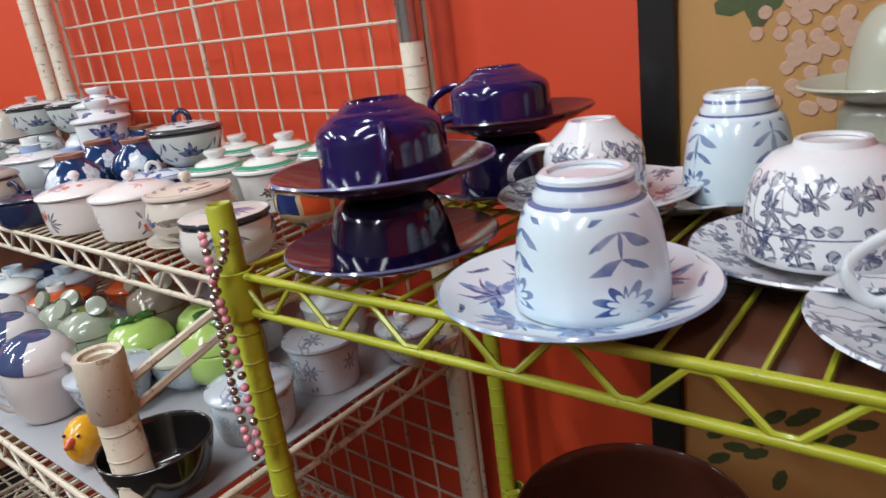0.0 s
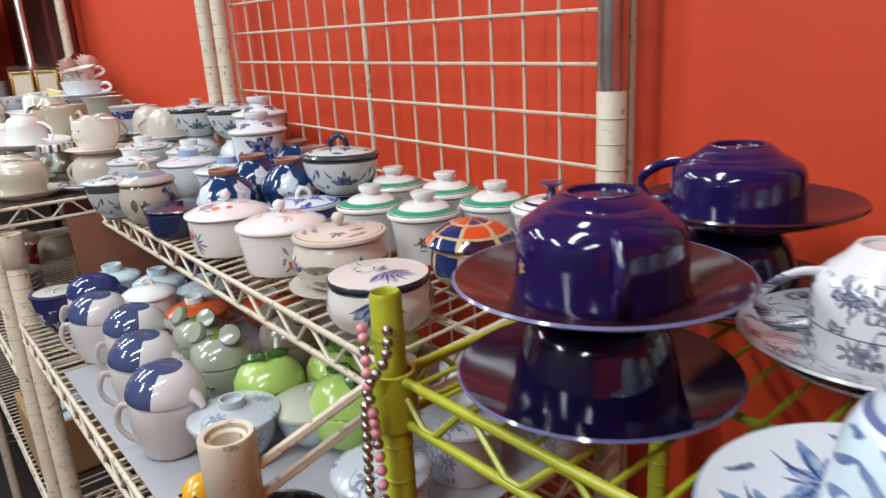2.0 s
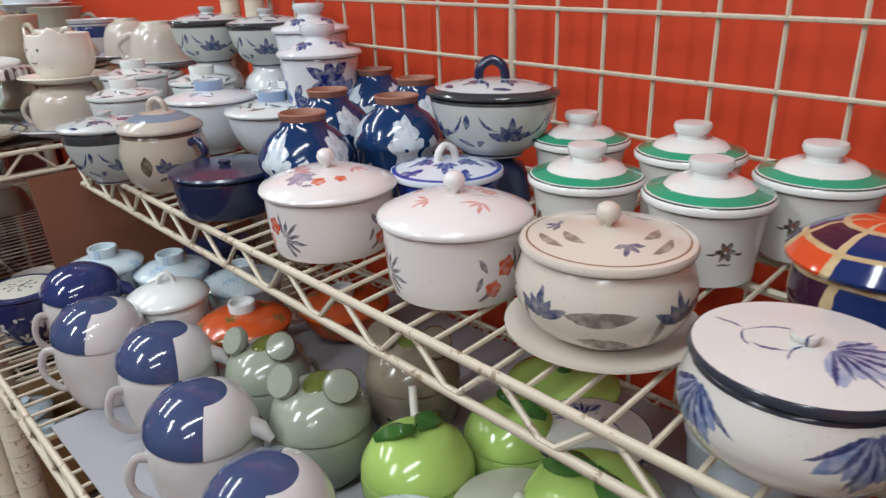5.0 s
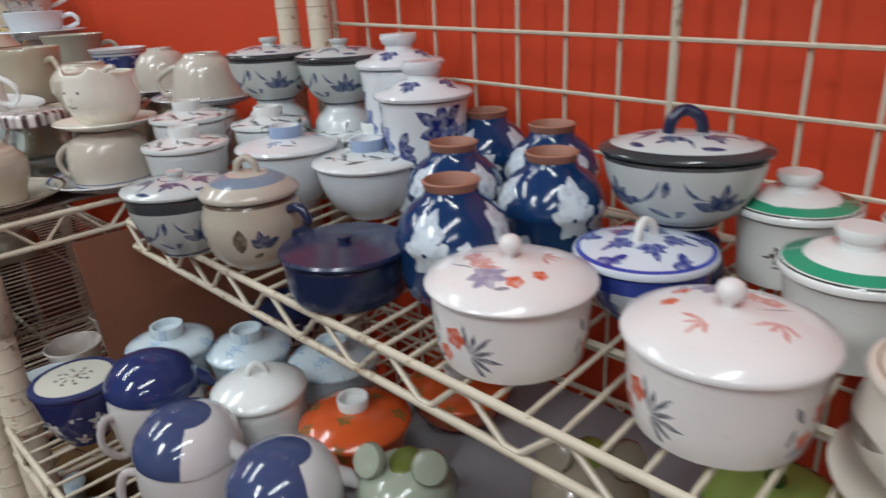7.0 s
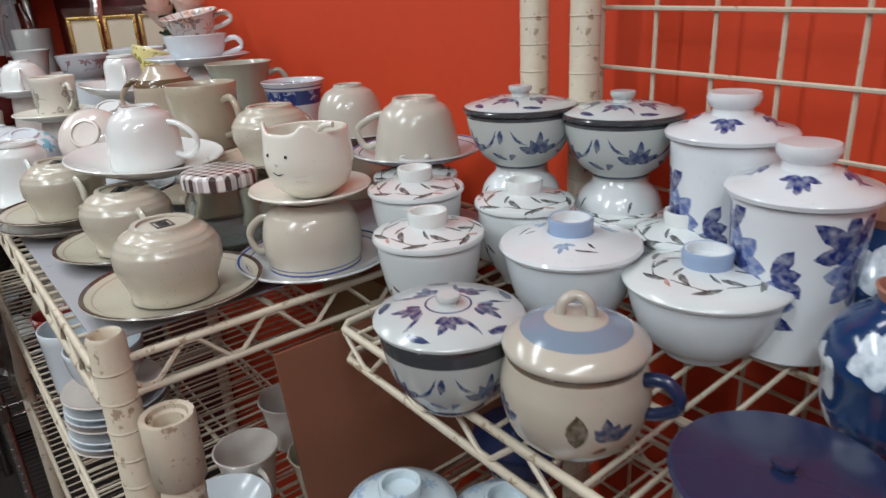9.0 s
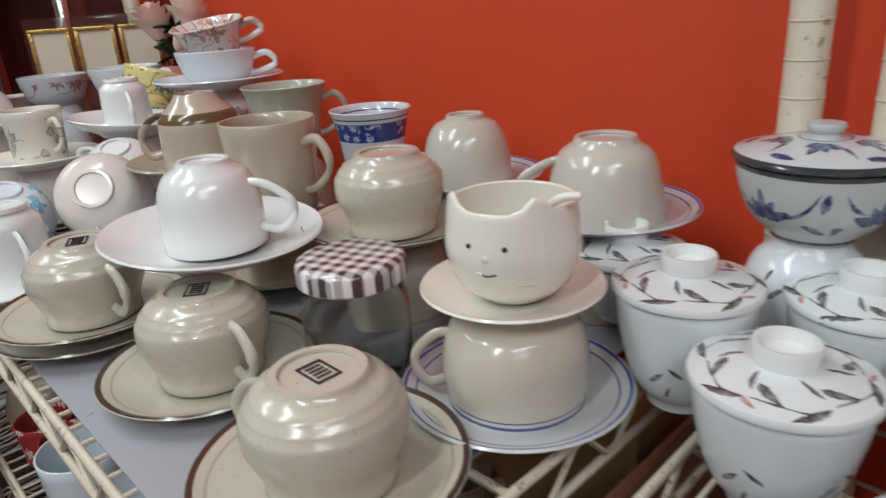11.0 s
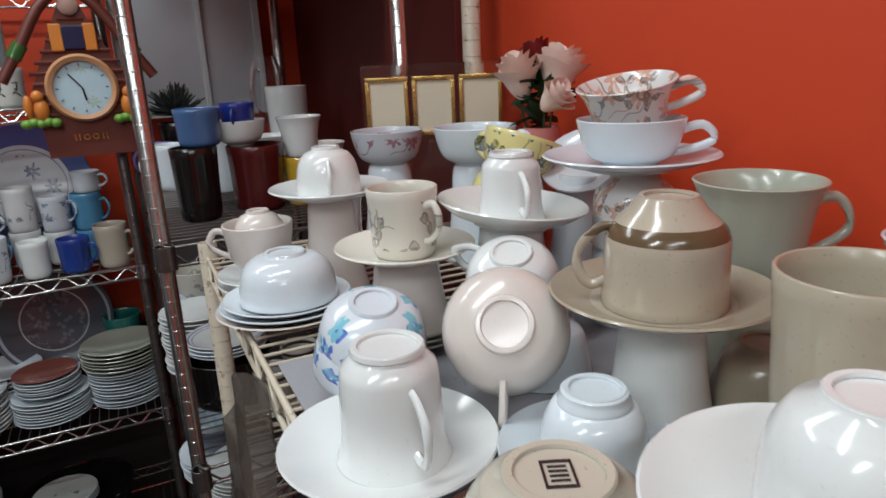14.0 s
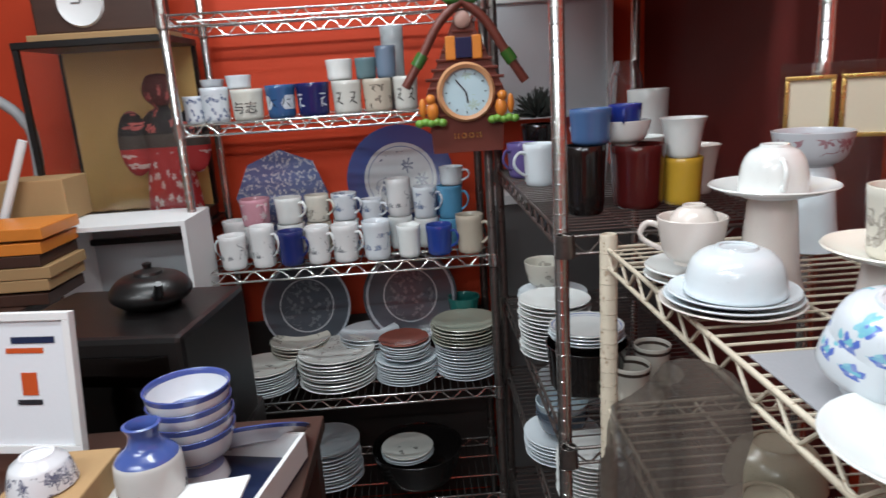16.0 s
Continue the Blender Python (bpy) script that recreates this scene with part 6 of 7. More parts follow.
rose(-0.014, -0.020, 0.222, 1.35, PETAL, 10, -8)
rose(0.010, 0.016, 0.224, 1.45, PETAL, -8, 10)
rose(0.030, -0.012, 0.205, 1.0, PETAL, 10, 50)
rose(-0.022, 0.016, 0.250, 1.0, RED_PETAL, 0, -20)
rnd = random.Random(5)
leaf = bmesh.new()
lp = [(0, 0), (0.010, 0.008), (0.022, 0.010), (0.034, 0.006), (0.042, 0)]
vs = [[leaf.verts.new((px, s * py, 0.004 * abs(s) - 0.006 * (px / 0.042) ** 2)) for s in (-1, 0, 1)] for px, py in lp]
for p, q in zip(vs, vs[1:]):
    leaf.faces.new((p[0], p[1], q[1], q[0]))
    leaf.faces.new((p[1], p[2], q[2], q[1]))
bmesh.ops.remove_doubles(leaf, verts=leaf.verts, dist=1e-5)
first = part("leaf", leaf, LEAFM, vase)
for i in range(26):
    o = first if i == 0 else new("leaf", first.data)
    o.parent = vase
    a = rnd.uniform(0, 360)
    o.matrix_basis = pose(rnd.uniform(-0.012, 0.012), rnd.uniform(-0.012, 0.012), rnd.uniform(0.175, 0.235), rnd.uniform(-30, 30), rnd.uniform(-55, 20), a) @ Matrix.Scale(rnd.uniform(0.8, 1.3), 4)
for i in range(4):
    bm = bmesh.new()
    tube(bm, [(0, 0, 0.10), ((-0.02, 0.012, 0.025, -0.028)[i], (-0.028, 0.016, -0.01, 0.018)[i], 0.235)], 0.0016, 6)
    part("stem", bm, LEAFM, vase)

# ---- dark rack in the corner ----
D = 1.2895
cup(-2.92, 0.185, D, 0.0410, 0.128, "mug", BLACK_GLAZE, "tall glossy black mug", up=True, ears=False, name="mug", category="mug")
cup(-2.95, 0.297, D, 0.0530, 0.120, "mug", MAROON, "large maroon glazed pot", up=True, ears=False, name="pot", category="pot")
cup(-2.95, 0.385, D, 0.0390, 0.090, "mug", ceramic("mustard_glaze", (0.60, 0.36, 0.04)), "mustard yellow mug", up=True, ears=False, name="mug", category="mug")
cup(-2.95, 0.385, D + 0.091, 0.0440, 0.074, "taper", WHITE, "white cup stacked on a yellow mug", up=True, ears=False)
cup(-2.93, 0.200, D + 0.130, 0.0400, 0.064, "mug", ceramic("steel_blue_glaze", (0.07, 0.15, 0.33)), "steel blue mug stacked high", up=True, turn=120, name="mug", category="mug")
cup(-2.96, 0.275, D + 0.121, 0.0480, 0.045, "wide", WHITE, "white bowl on a maroon pot", up=True, ears=False, name="bowl", category="bowl")
cup(-2.96, 0.275, D + 0.145, 0.0320, 0.052, "mug", ceramic("royal_blue_glaze", (0.015, 0.035, 0.24)), "royal blue cup set in a white bowl", up=True, turn=-20)
cup(-3.38, 0.465, D, 0.052, 0.21, "mug", WHITE, "white enamel jug with a dark rim", up=True, ears=False, name="jug", category="jug")
t = thing("glass_jug", pose(-3.50, 0.445, D, 0, 0, 200), "clear glass jug with a lid", "jug")
part("glass", lathe(smooth_profile([(0, 0), (0.045, 0), (0.048, 0.01), (0.046, 0.22), (0.035, 0.262), (0.028, 0.285), (0.0255, 0.285), (0.032, 0.262), (0.043, 0.22), (0.045, 0.012), (0, 0.006)]), 28), glass("clear_glass"), t)
part("handle", handle(0.040, 0.25, 0.046, 0.14, 0.03, 0.004), glass("clear_glass"), t)
for i, (x, y, m, l) in enumerate(((-3.05, 0.455, PINK_WHITE, "pale bowl at the back of the rack"), (-3.10, 0.355, WHITE, "white cup at the back of the rack"), (-3.2, 0.27, COOL, "pale flowered cup at the back"), (-3.22, 0.40, BW_CUP, "blue painted cup at the back"))):
    cup(x, y, D, 0.048, 0.10 + 0.02 * (i % 3), "taper", m, l, up=True, ears=i == 1, turn=90 * i)
cup(-3.45, 0.150, D, 0.041, 0.09, "mug", ceramic("violet_glaze", (0.12, 0.09, 0.26)), "violet mug beside the chrome post", up=True, turn=-60, name="mug", category="mug")
cup(-3.30, 0.170, D, 0.041, 0.10, "mug", COOL, "grey-white mug with a large ear", up=True, turn=-70, name="mug", category="mug", ear=0.03)
wig = thing("plant_bowl", pose(-3.55, 0.215, D), "dark bristly dried plant in a bowl", "plant")
part("bowl", solid(CUPS["wide"], 0.05, 0.13), BLACK_GLAZE, wig)
bm = bmesh.new()
for i in range(160):
    a, e = rnd.uniform(0, 6.28), rnd.uniform(0.05, 1.5)
    d = Vector((math.cos(a) * math.cos(e), math.sin(a) * math.cos(e), math.sin(e)))
    c = Vector((0, 0, 0.15))
    tube(bm, [c + d * 0.01, c + d * rnd.uniform(0.055, 0.085)], 0.004, 4, taper=0.4)
tagged(part("foliage", bm, surface("grey_green_twigs", (0.03, 0.035, 0.03), 0.7, var=0.4, scale=40), wig), kind="stuff")
D2 = 0.8975
cup(-2.98, 0.20, D2 + 0.001, 0.086, 0.10, "mug", BLACK_GLAZE, "black casserole with plates on top", up=True, ears=False, name="casserole", category="pot")
plate_stack(-2.98, 0.20, D2 + 0.104, 0.078, 4, COOL, "pale plate with a dark rim on the casserole", group="plates on the corner rack", top=BLUE_SAUCER)
for x, y in ((-2.90, 0.270), (-2.99, 0.345)):
    saucer(x, y, D2, 0.066, BEIGE_SAUCER, "pale saucer with a dark rim", group="banded coffee cups")
    cup(x, y, D2 + 0.005, 0.039, 0.074, "mug", ceramic("grey_cup_dark_band", (0.48, 0.45, 0.40), bands=[("z", 0.060, 0.067, (0.05, 0.035, 0.03))]), "grey coffee cup with a dark band", up=True, ears=False, group="banded coffee cups")
plate_stack(-3.16, 0.17, D2, 0.085, 14, WHITE, "white plate in a tall stack", step=0.0095, group="plates on the corner rack")
plate_stack(-3.33, 0.20, D2, 0.09, 10, COOL, "pale plate in a tall stack", step=0.0095, group="plates on the corner rack")
cup(-3.35, 0.185, D2 + 0.11, 0.055, 0.07, "wide", PALE_FLORAL, "pale patterned bowl on a plate stack", up=True, ears=False, name="bowl", category="bowl")
D3 = 0.6625
plate_stack(-2.92, 0.20, D3, 0.08, 12, WHITE, "white plate in a stack on the low shelf", step=0.0095, group="plates on the corner rack")
plate_stack(-3.10, 0.17, D3, 0.09, 6, COOL, "pale plate under a bowl", step=0.009, group="plates on the corner rack")
for i in range(3):
    cup(-3.10, 0.17, D3 + 0.062 + i * 0.016, 0.062, 0.05, "wide", ceramic("slate_bowl_glaze", (0.10, 0.13, 0.17)) if i < 2 else CELADON, "slate blue bowl in a stack", up=True, ears=False, name="bowl", category="bowl", group="slate bowls")
plate_stack(-3.35, 0.25, D3, 0.09, 8, COOL, "pale plate in a stack on the low shelf", step=0.0095, group="plates on the corner rack")
for i, (x, y) in enumerate(((-2.95, 0.3), (-3.25, 0.3), (-3.5, 0.3))):
    structure_box = tagged(part("storage_box", box(bmesh.new(), x - 0.12, x + 0.12, 0.12, 0.49, 1.863, 2.10, 0.004), BLACK, smooth=False), "dark storage box on the top shelf", "box", "dark storage boxes")
cab = thing("wall_cabinet", pose(-3.965, 0.30, 1.42, 0, 0, 0), "white-framed grey metal cabinet on the back wall", "cabinet")
part("body", box(bmesh.new(), 0, 0.10, -0.20, 0.21, 0, 0.37, 0.004), surface("pale_grey_metal", (0.58, 0.61, 0.64), 0.35, 0.2, var=0.1, scale=5), cab, smooth=False)
for a in ((-0.205, -0.185, -0.005, 0.375), (0.195, 0.215, -0.005, 0.375), (0.03, 0.045, -0.005, 0.375)):
    part("rail", box(bmesh.new(), 0.1, 0.112, a[0], a[1], a[2], a[3], 0.002), WHITE_PLAIN, cab, smooth=False)
for a in ((-0.005, 0.015), (0.355, 0.375)):
    part("rail", box(bmesh.new(), 0.1005, 0.111, -0.185, 0.195, a[0], a[1], 0.002), WHITE_PLAIN, cab, smooth=False)

# Added panel: the shade on the red wall's far end, put in as maroon.
WALL_END_SHADE = surface("maroon_wall_shade", (0.11, 0.012, 0.009), 0.55, var=0.22, scale=3, grain=80)
tagged(part("wall_shade_panel", box(bmesh.new(), -3.964, -2.80, 0.652, 0.673, 0.02, 2.55, 0.003), WALL_END_SHADE, smooth=False), "dark maroon panel added for the shaded end of the wall", "board")
# Added dark sheet that stands in for the shade behind the low shelves.
LOW_SHADE = surface("low_shelf_shade", (0.030, 0.022, 0.020), 0.6, var=0.3, scale=4, grain=80)
tagged(part("shade_board", box(bmesh.new(), -3.960, -3.945, -0.79, 0.085, 0.02, 0.76, 0.003), LOW_SHADE, smooth=False), "dark board added as the shade behind the low shelves", "board")
low = thing("low_cabinet", pose(-3.955, 0.37, 0.0), "dull grey metal cabinet behind the corner rack", "cabinet")
part("body", box(bmesh.new(), 0, 0.20, -0.265, 0.265, 0.03, 1.16, 0.005), surface("dull_grey_metal", (0.13, 0.13, 0.13), 0.5, 0.2, var=0.2, scale=5), low, smooth=False)
part("top", box(bmesh.new(), -0.004, 0.215, -0.270, 0.270, 1.16, 1.19, 0.004), WHITE_PLAIN, low, "pale top edge", smooth=False)
part("plinth", box(bmesh.new(), 0.01, 0.18, -0.25, 0.25, 0.001, 0.03), BLACK, low, smooth=False)

# ---- mug rack ----
E1, E2, E3, E4 = 1.4805, 1.0555, 0.6345, 0.2625
PALE_TEACUP = ceramic("grey_white_teacup_ink", (0.58, 0.58, 0.54), motif=((0.012, 0.012, 0.014), 6, [(0.0, 0.058, 0, 0.022, 0.0046, 0.0), (0.002, 0.045, 75, 0.034, 0.0046, 0.0), (-0.006, 0.036, 40, 0.018, 0.0044, 0.0), (0.006, 0.030, -35, 0.018, 0.0050, 0.0), (0.0, 0.044, 5, 0.018, 0.0036, 0.0)], "strokes", 0.012, 0.075, 0.041))
CREAM_TEACUP = ceramic("grey_white_teacup", (0.58, 0.58, 0.52), 0.15, speckle=0.08)
DEEP_TEACUP = ceramic("blue_teacup_white_brush", (0.03, 0.09, 0.22), motif=[((0.60, 0.64, 0.68), 3, [(-0.006, 0.040, 0, 0.060, 0.060, 0.0)], "strokes", 0.024, 0.062, 0.041), ((0.015, 0.02, 0.03), 6, [(-0.006, 0.046, 70, 0.030, 0.0046, 12.0), (0.008, 0.050, 10, 0.018, 0.0040, 0.0), (0.008, 0.036, -50, 0.020, 0.0046, 0.0)], "strokes", 0.022, 0.066, 0.041)])
INDIGO_TEACUP = ceramic("indigo_teacup_white_brush", (0.012, 0.015, 0.09), motif=((0.62, 0.66, 0.72), 4, [(0.0, 0.060, 0, 0.024, 0.0044, 0.0), (0.0, 0.048, 20, 0.020, 0.0044, 0.0), (-0.004, 0.036, 85, 0.026, 0.0046, 0.0), (0.006, 0.030, -20, 0.018, 0.0050, 10.0)], "strokes", 0.012, 0.075, 0.045))
STRIPE_TEACUP = ceramic("white_teacup_blue_strokes", (0.58, 0.62, 0.66), motif=((0.03, 0.08, 0.30), 28.0, 0.8, "leaf", 0.0, 0.075, 0.04))


def glyphs(text, parent, size, r, z, mat, a0=0.0):
    """Brushed characters wrapped on the front of a cup."""
    cu = bpy.data.curves.new("glyphs", "FONT")
    cu.body, cu.size, cu.align_x, cu.extrude = text, size, "CENTER", 0.0004
    tmp = new("glyphs_source", cu)
    bpy.context.view_layer.update()
    me = bpy.data.meshes.new_from_object(tmp)
    bpy.data.objects.remove(tmp)
    bpy.data.curves.remove(cu)
    for v in me.vertices:
        a = v.co.x / r + a0
        rr = r + 0.0004 + v.co.z
        v.co = (rr * math.cos(a), rr * math.sin(a), z + v.co.y)
    me.materials.append(mat)
    ob = new("characters", me)
    ob.parent = parent
    return ob


teacups = ((-0.746, 0.031, 0.074, STRIPE_TEACUP, "small white and blue teacup"), (-0.686, 0.040, 0.094, STRIPE_TEACUP, "white teacup with blue strokes"), (-0.597, 0.046, 0.084, CREAM_TEACUP, "pale teacup with black brush characters"), (-0.503, 0.043, 0.090, DEEP_TEACUP, "blue teacup with white brushwork"), (-0.412, 0.048, 0.090, INDIGO_TEACUP, "indigo teacup with white brushwork"), (-0.316, 0.043, 0.090, PALE_TEACUP, "pale teacup with black brush characters"), (-0.229, 0.043, 0.090, ceramic("brown_white_teacup_ink", (0.50, 0.44, 0.36), motif=((0.06, 0.04, 0.04), 24.0, 0.5, "sprig", 0.01, 0.075, 0.04)), "brownish teacup with dark brushwork"), (-0.150, 0.036, 0.092, PALE_TEACUP, "pale teacup beside the clock"))
for y, r, h, m, l in teacups:
    t = cup(-3.62, y, E1, r, h, "mug", m, l, up=True, ears=False, name="teacup", category="teacup", group="teacups on the rack")
    if y == -0.597:
        glyphs("与志", t, 0.036, r * 0.95, 0.022, INKY)
for x, y, z0, r, h, m, l in ((-3.63, -0.617, E1 + 0.087, 0.036, 0.036, COOL, "pale cup stacked on a teacup"), (-3.66, -0.700, E1 + 0.097, 0.034, 0.020, COOL, "pale dish on a teacup"), (-3.62, -0.331, E1 + 0.092, 0.038, 0.056, WHITE, "white cup stacked on a teacup"), (-3.62, -0.257, E1 + 0.092, 0.031, 0.056, ceramic("teal_grey_glaze", (0.12, 0.20, 0.22)), "teal grey cup stacked on a teacup"), (-3.62, -0.200, E1 + 0.092, 0.030, 0.085, ceramic("blue_grey_speckle", (0.16, 0.22, 0.30)), "blue-grey tumbler stacked on a teacup"), (-3.70, -0.180, E1, 0.034, 0.235, ceramic("frosted_grey", (0.40, 0.44, 0.46)), "tall grey tumbler at the back")):
    cup(x, y, z0, r, h, "mug", m, l, up=True, ears=False)
MUG_W = ceramic("white_mug_small_print", (0.70, 0.70, 0.70), motif=((0.10, 0.12, 0.16), 24.0, 0.3, "peony", 0.03, 0.08, 0.04))
MUG_B = ceramic("white_mug_blue_print", (0.66, 0.70, 0.74), motif=((0.03, 0.12, 0.40), 22.0, 0.5, "peony", 0.03, 0.08, 0.04))
MUG_N = ceramic("navy_mug_glaze", (0.015, 0.025, 0.13))
MUG_P = ceramic("pink_mug_glaze", (0.60, 0.30, 0.36), motif=((0.66, 0.62, 0.62), 24.0, 0.5, "flower", 0.02, 0.07, 0.04))
MUG_S = ceramic("sky_blue_mug_glaze", (0.10, 0.32, 0.52))
MUG_BE = ceramic("sand_mug_glaze", (0.46, 0.40, 0.32))
for y, r, h, m, l, tn in ((-0.690, 0.040, 0.098, MUG_W, "white mug with a small print", 250), (-0.602, 0.037, 0.120, MUG_W, "white figure-shaped mug", 60), (-0.520, 0.040, 0.100, MUG_N, "navy blue mug", 60), (-0.440, 0.036, 0.108, MUG_W, "tall white mug", 60), (-0.360, 0.040, 0.108, MUG_W, "white mug with a grey drawing", 60), (-0.267, 0.042, 0.112, MUG_B, "white mug with a blue panel", 250), (-0.172, 0.036, 0.092, WHITE, "small white jug", 180), (-0.082, 0.040, 0.088, ceramic("cobalt_mug_glaze", (0.02, 0.05, 0.26)), "cobalt blue mug", 60), (0.010, 0.042, 0.112, MUG_BE, "sand-coloured mug", 60)):
    cup(-3.60, y, E2, r, h, "mug", m, l, up=True, turn=tn, name="mug", category="mug", group="mugs on the rack", ear=0.022)
for y, z0, r, h, m, l, tn in ((-0.708, 0, 0.038, 0.120, MUG_W, "white mug behind others", 60), (-0.640, 0, 0.040, 0.100, MUG_W, "white mug in the middle row", 60), (-0.640, 0.102, 0.046, 0.082, MUG_P, "pink mug stacked on another", 40), (-0.537, 0, 0.042, 0.100, WHITE, "plain white mug in the middle row", 60), (-0.537, 0.101, 0.042, 0.080, WHITE, "plain white mug stacked on another", 60), (-0.449, 0, 0.038, 0.100, MUG_BE, "sand mug in the middle row", 60), (-0.449, 0.101, 0.038, 0.082, PALE_FLORAL, "cream mug stacked on another", 60), (-0.366, 0, 0.040, 0.100, MUG_W, "white mug in the middle row", 60), (-0.366, 0.101, 0.040, 0.082, MUG_B, "blue-printed mug stacked on another", 60), (-0.283, 0, 0.036, 0.092, MUG_S, "sky blue mug in the middle row", 60), (-0.283, 0.093, 0.034, 0.066, MUG_B, "blue-printed mug stacked on another", 60), (-0.197, 0, 0.038, 0.100, WHITE, "white mug in the middle row", 60), (-0.197, 0.101, 0.038, 0.116, MUG_W, "tall printed mug stacked on another", 250), (-0.117, 0, 0.038, 0.090, WHITE, "white mug in the middle row", 60), (-0.117, 0.091, 0.038, 0.095, MUG_B, "blue-star mug stacked on another", 60), (-0.038, 0, 0.040, 0.084, MUG_S, "sky blue mug in the middle row", 60), (-0.038, 0.085, 0.040, 0.10, MUG_S, "sky blue mug stacked on another", 60), (-0.030, 0.187, 0.038, 0.055, COOL, "grey-white cup on top of the mugs", 60)):
    cup(-3.715, y, E2 + z0, r, h, "mug", m, l, up=True, turn=tn, name="mug", category="mug", group="mugs on the rack", ear=0.022)


def show_plate(y, z, r, mat, label, x=-3.862, seg=48, rim=None, depth=0.02):
    bm = lathe([(0, 0), (r * 0.6, 0), (r * 0.64, 0.004), (r, depth), (r * 0.99, depth + 0.003), (r * 0.64, 0.009), (0, 0.006)], seg)
    ob = part("display_plate", bm, mat)
    ob.matrix_basis = pose(x, y, z, 0, 78, 0)
    return tagged(ob, label, "plate", "display plates")


show_plate(-0.190, E2 + 0.195, 0.175, ceramic("blue_figure_plate", (0.52, 0.54, 0.56), motif=((0.10, 0.13, 0.26), 12.0, 0.6, "peony", 0.0, 0.09, 0.05), bands=[("r", 0.118, 0.180, (0.04, 0.08, 0.24)), ("r", 0.104, 0.107, (0.15, 0.18, 0.3))], lid=True), "large blue-rimmed plate with a figure scene", x=-3.86)
show_plate(-0.578, E2 + 0.165, 0.150, ceramic("blue_transfer_platter", (0.12, 0.15, 0.30), motif=((0.55, 0.56, 0.60), 36.0, 0.9, "leaf", 0.0, 0.15, 0.05), lid=True), "octagonal blue patterned platter", x=-3.86, seg=8)
CUT = glass("cut_crystal", (0.86, 0.90, 0.94), 0.06)
ENGRAVED = ceramic("grey_engraved_plate", (0.09, 0.10, 0.12), 0.08, motif=((0.40, 0.43, 0.48), 24.0, 0.8, "leaf", 0.0, 0.085, 0.05), bands=[("r", 0.088, 0.092, (0.5, 0.52, 0.56)), ("r", 0.142, 0.150, (0.42, 0.45, 0.5))], lid=True)
show_plate(-0.189, E3 + 0.215, 0.160, ENGRAVED, "dark silvery plate with an engraved scene", x=-3.855)
show_plate(-0.542, E3 + 0.205, 0.150, ENGRAVED, "dark silvery plate with an engraved scene", x=-3.855)
PLATE_SQ = ceramic("white_plate_brown_squares", (0.60, 0.60, 0.57), motif=((0.14, 0.06, 0.05), 28.0, 0.4, "sprig", 0.05, 0.11, 0.05), lid=True)
PLATE_BIRD = ceramic("white_plate_dark_bird", (0.58, 0.58, 0.54), motif=((0.03, 0.03, 0.03), 20.0, 0.5, "leaf", 0.0, 0.035, 0.05), lid=True)
plate_stack(-3.640, -0.660, E3, 0.100, 9, COOL, "pale plate with a dark bird in a stack", step=0.0085, group="plates on the rack", top=PLATE_BIRD)
plate_stack(-3.655, -0.430, E3, 0.122, 10, WHITE, "square-patterned white plate in a stack", step=0.0105, group="plates on the rack", top=PLATE_SQ)
plate_stack(-3.650, -0.212, E3, 0.098, 8, COOL, "pale saucer plate in a stack", step=0.009, group="plates on the rack")
plate_stack(-3.650, -0.212, E3 + 0.078, 0.080, 7, COOL, "small plate in a stack topped with red", step=0.008, group="plates on the rack", top=ceramic("brick_red_plate", (0.26, 0.08, 0.06)))
plate_stack(-3.655, -0.020, E3, 0.098, 11, COOL, "pale green-white plate in a tall stack", step=0.0098, group="plates on the rack")
plate_stack(-3.650, -0.020, E3 + 0.112, 0.105, 6, SAGE, "pale wide plate on a tall stack", step=0.0105, group="plates on the rack")
cup(-3.800, -0.010, E3, 0.055, 0.215, "taper", ceramic("teal_glaze", (0.02, 0.17, 0.15)), "teal pot behind the plates", up=True, ears=False, name="pot", category="pot")
plate_stack(-3.770, -0.560, E3, 0.10, 10, PALE_FLORAL, "cream plate in the back stack", step=0.011, group="plates on the rack")
plate_stack(-3.770, -0.330, E3, 0.10, 10, COOL, "pale plate in the back stack", step=0.012, group="plates on the rack")
cup(-3.66, -0.200, E4, 0.150, 0.13, "wide", BLACK_GLAZE, "large black bowl with small dishes in it", up=True, ears=False, name="bowl", category="bowl")
plate_stack(-3.64, -0.230, E4 + 0.10, 0.085, 3, COOL, "small pale dish in the black bowl", step=0.011, group="dishes in the bowl", top=PLATE_BIRD)
plate_stack(-3.70, -0.50, E4, 0.11, 12, COOL, "grey-white plate in a low stack", step=0.012, group="plates on the rack")

# ---- house clock hung on the rack ----
BROWN = surface("red_brown_plastic", (0.13, 0.03, 0.02), 0.4, var=0.25, scale=20)
clock = thing("house_clock", pose(-3.515, 0.012, 1.36, 0, 0, 90), "brown house-shaped novelty clock with a round dial", "clock")
bm = bmesh.new()
pts = [(-0.095, 0.0), (0.095, 0.0), (0.105, 0.16), (0.012, 0.37), (-0.012, 0.37), (-0.105, 0.16)]
fr = [bm.verts.new((x, -0.012, z)) for x, z in pts]
bk = [bm.verts.new((x, 0.012, z)) for x, z in pts]
bm.faces.new(fr)
bm.faces.new(bk[::-1])
for i in range(6):
    j = (i + 1) % 6
    bm.faces.new((fr[i], bk[i], bk[j], fr[j]))
body = part("body", bm, BROWN, clock, smooth=False)
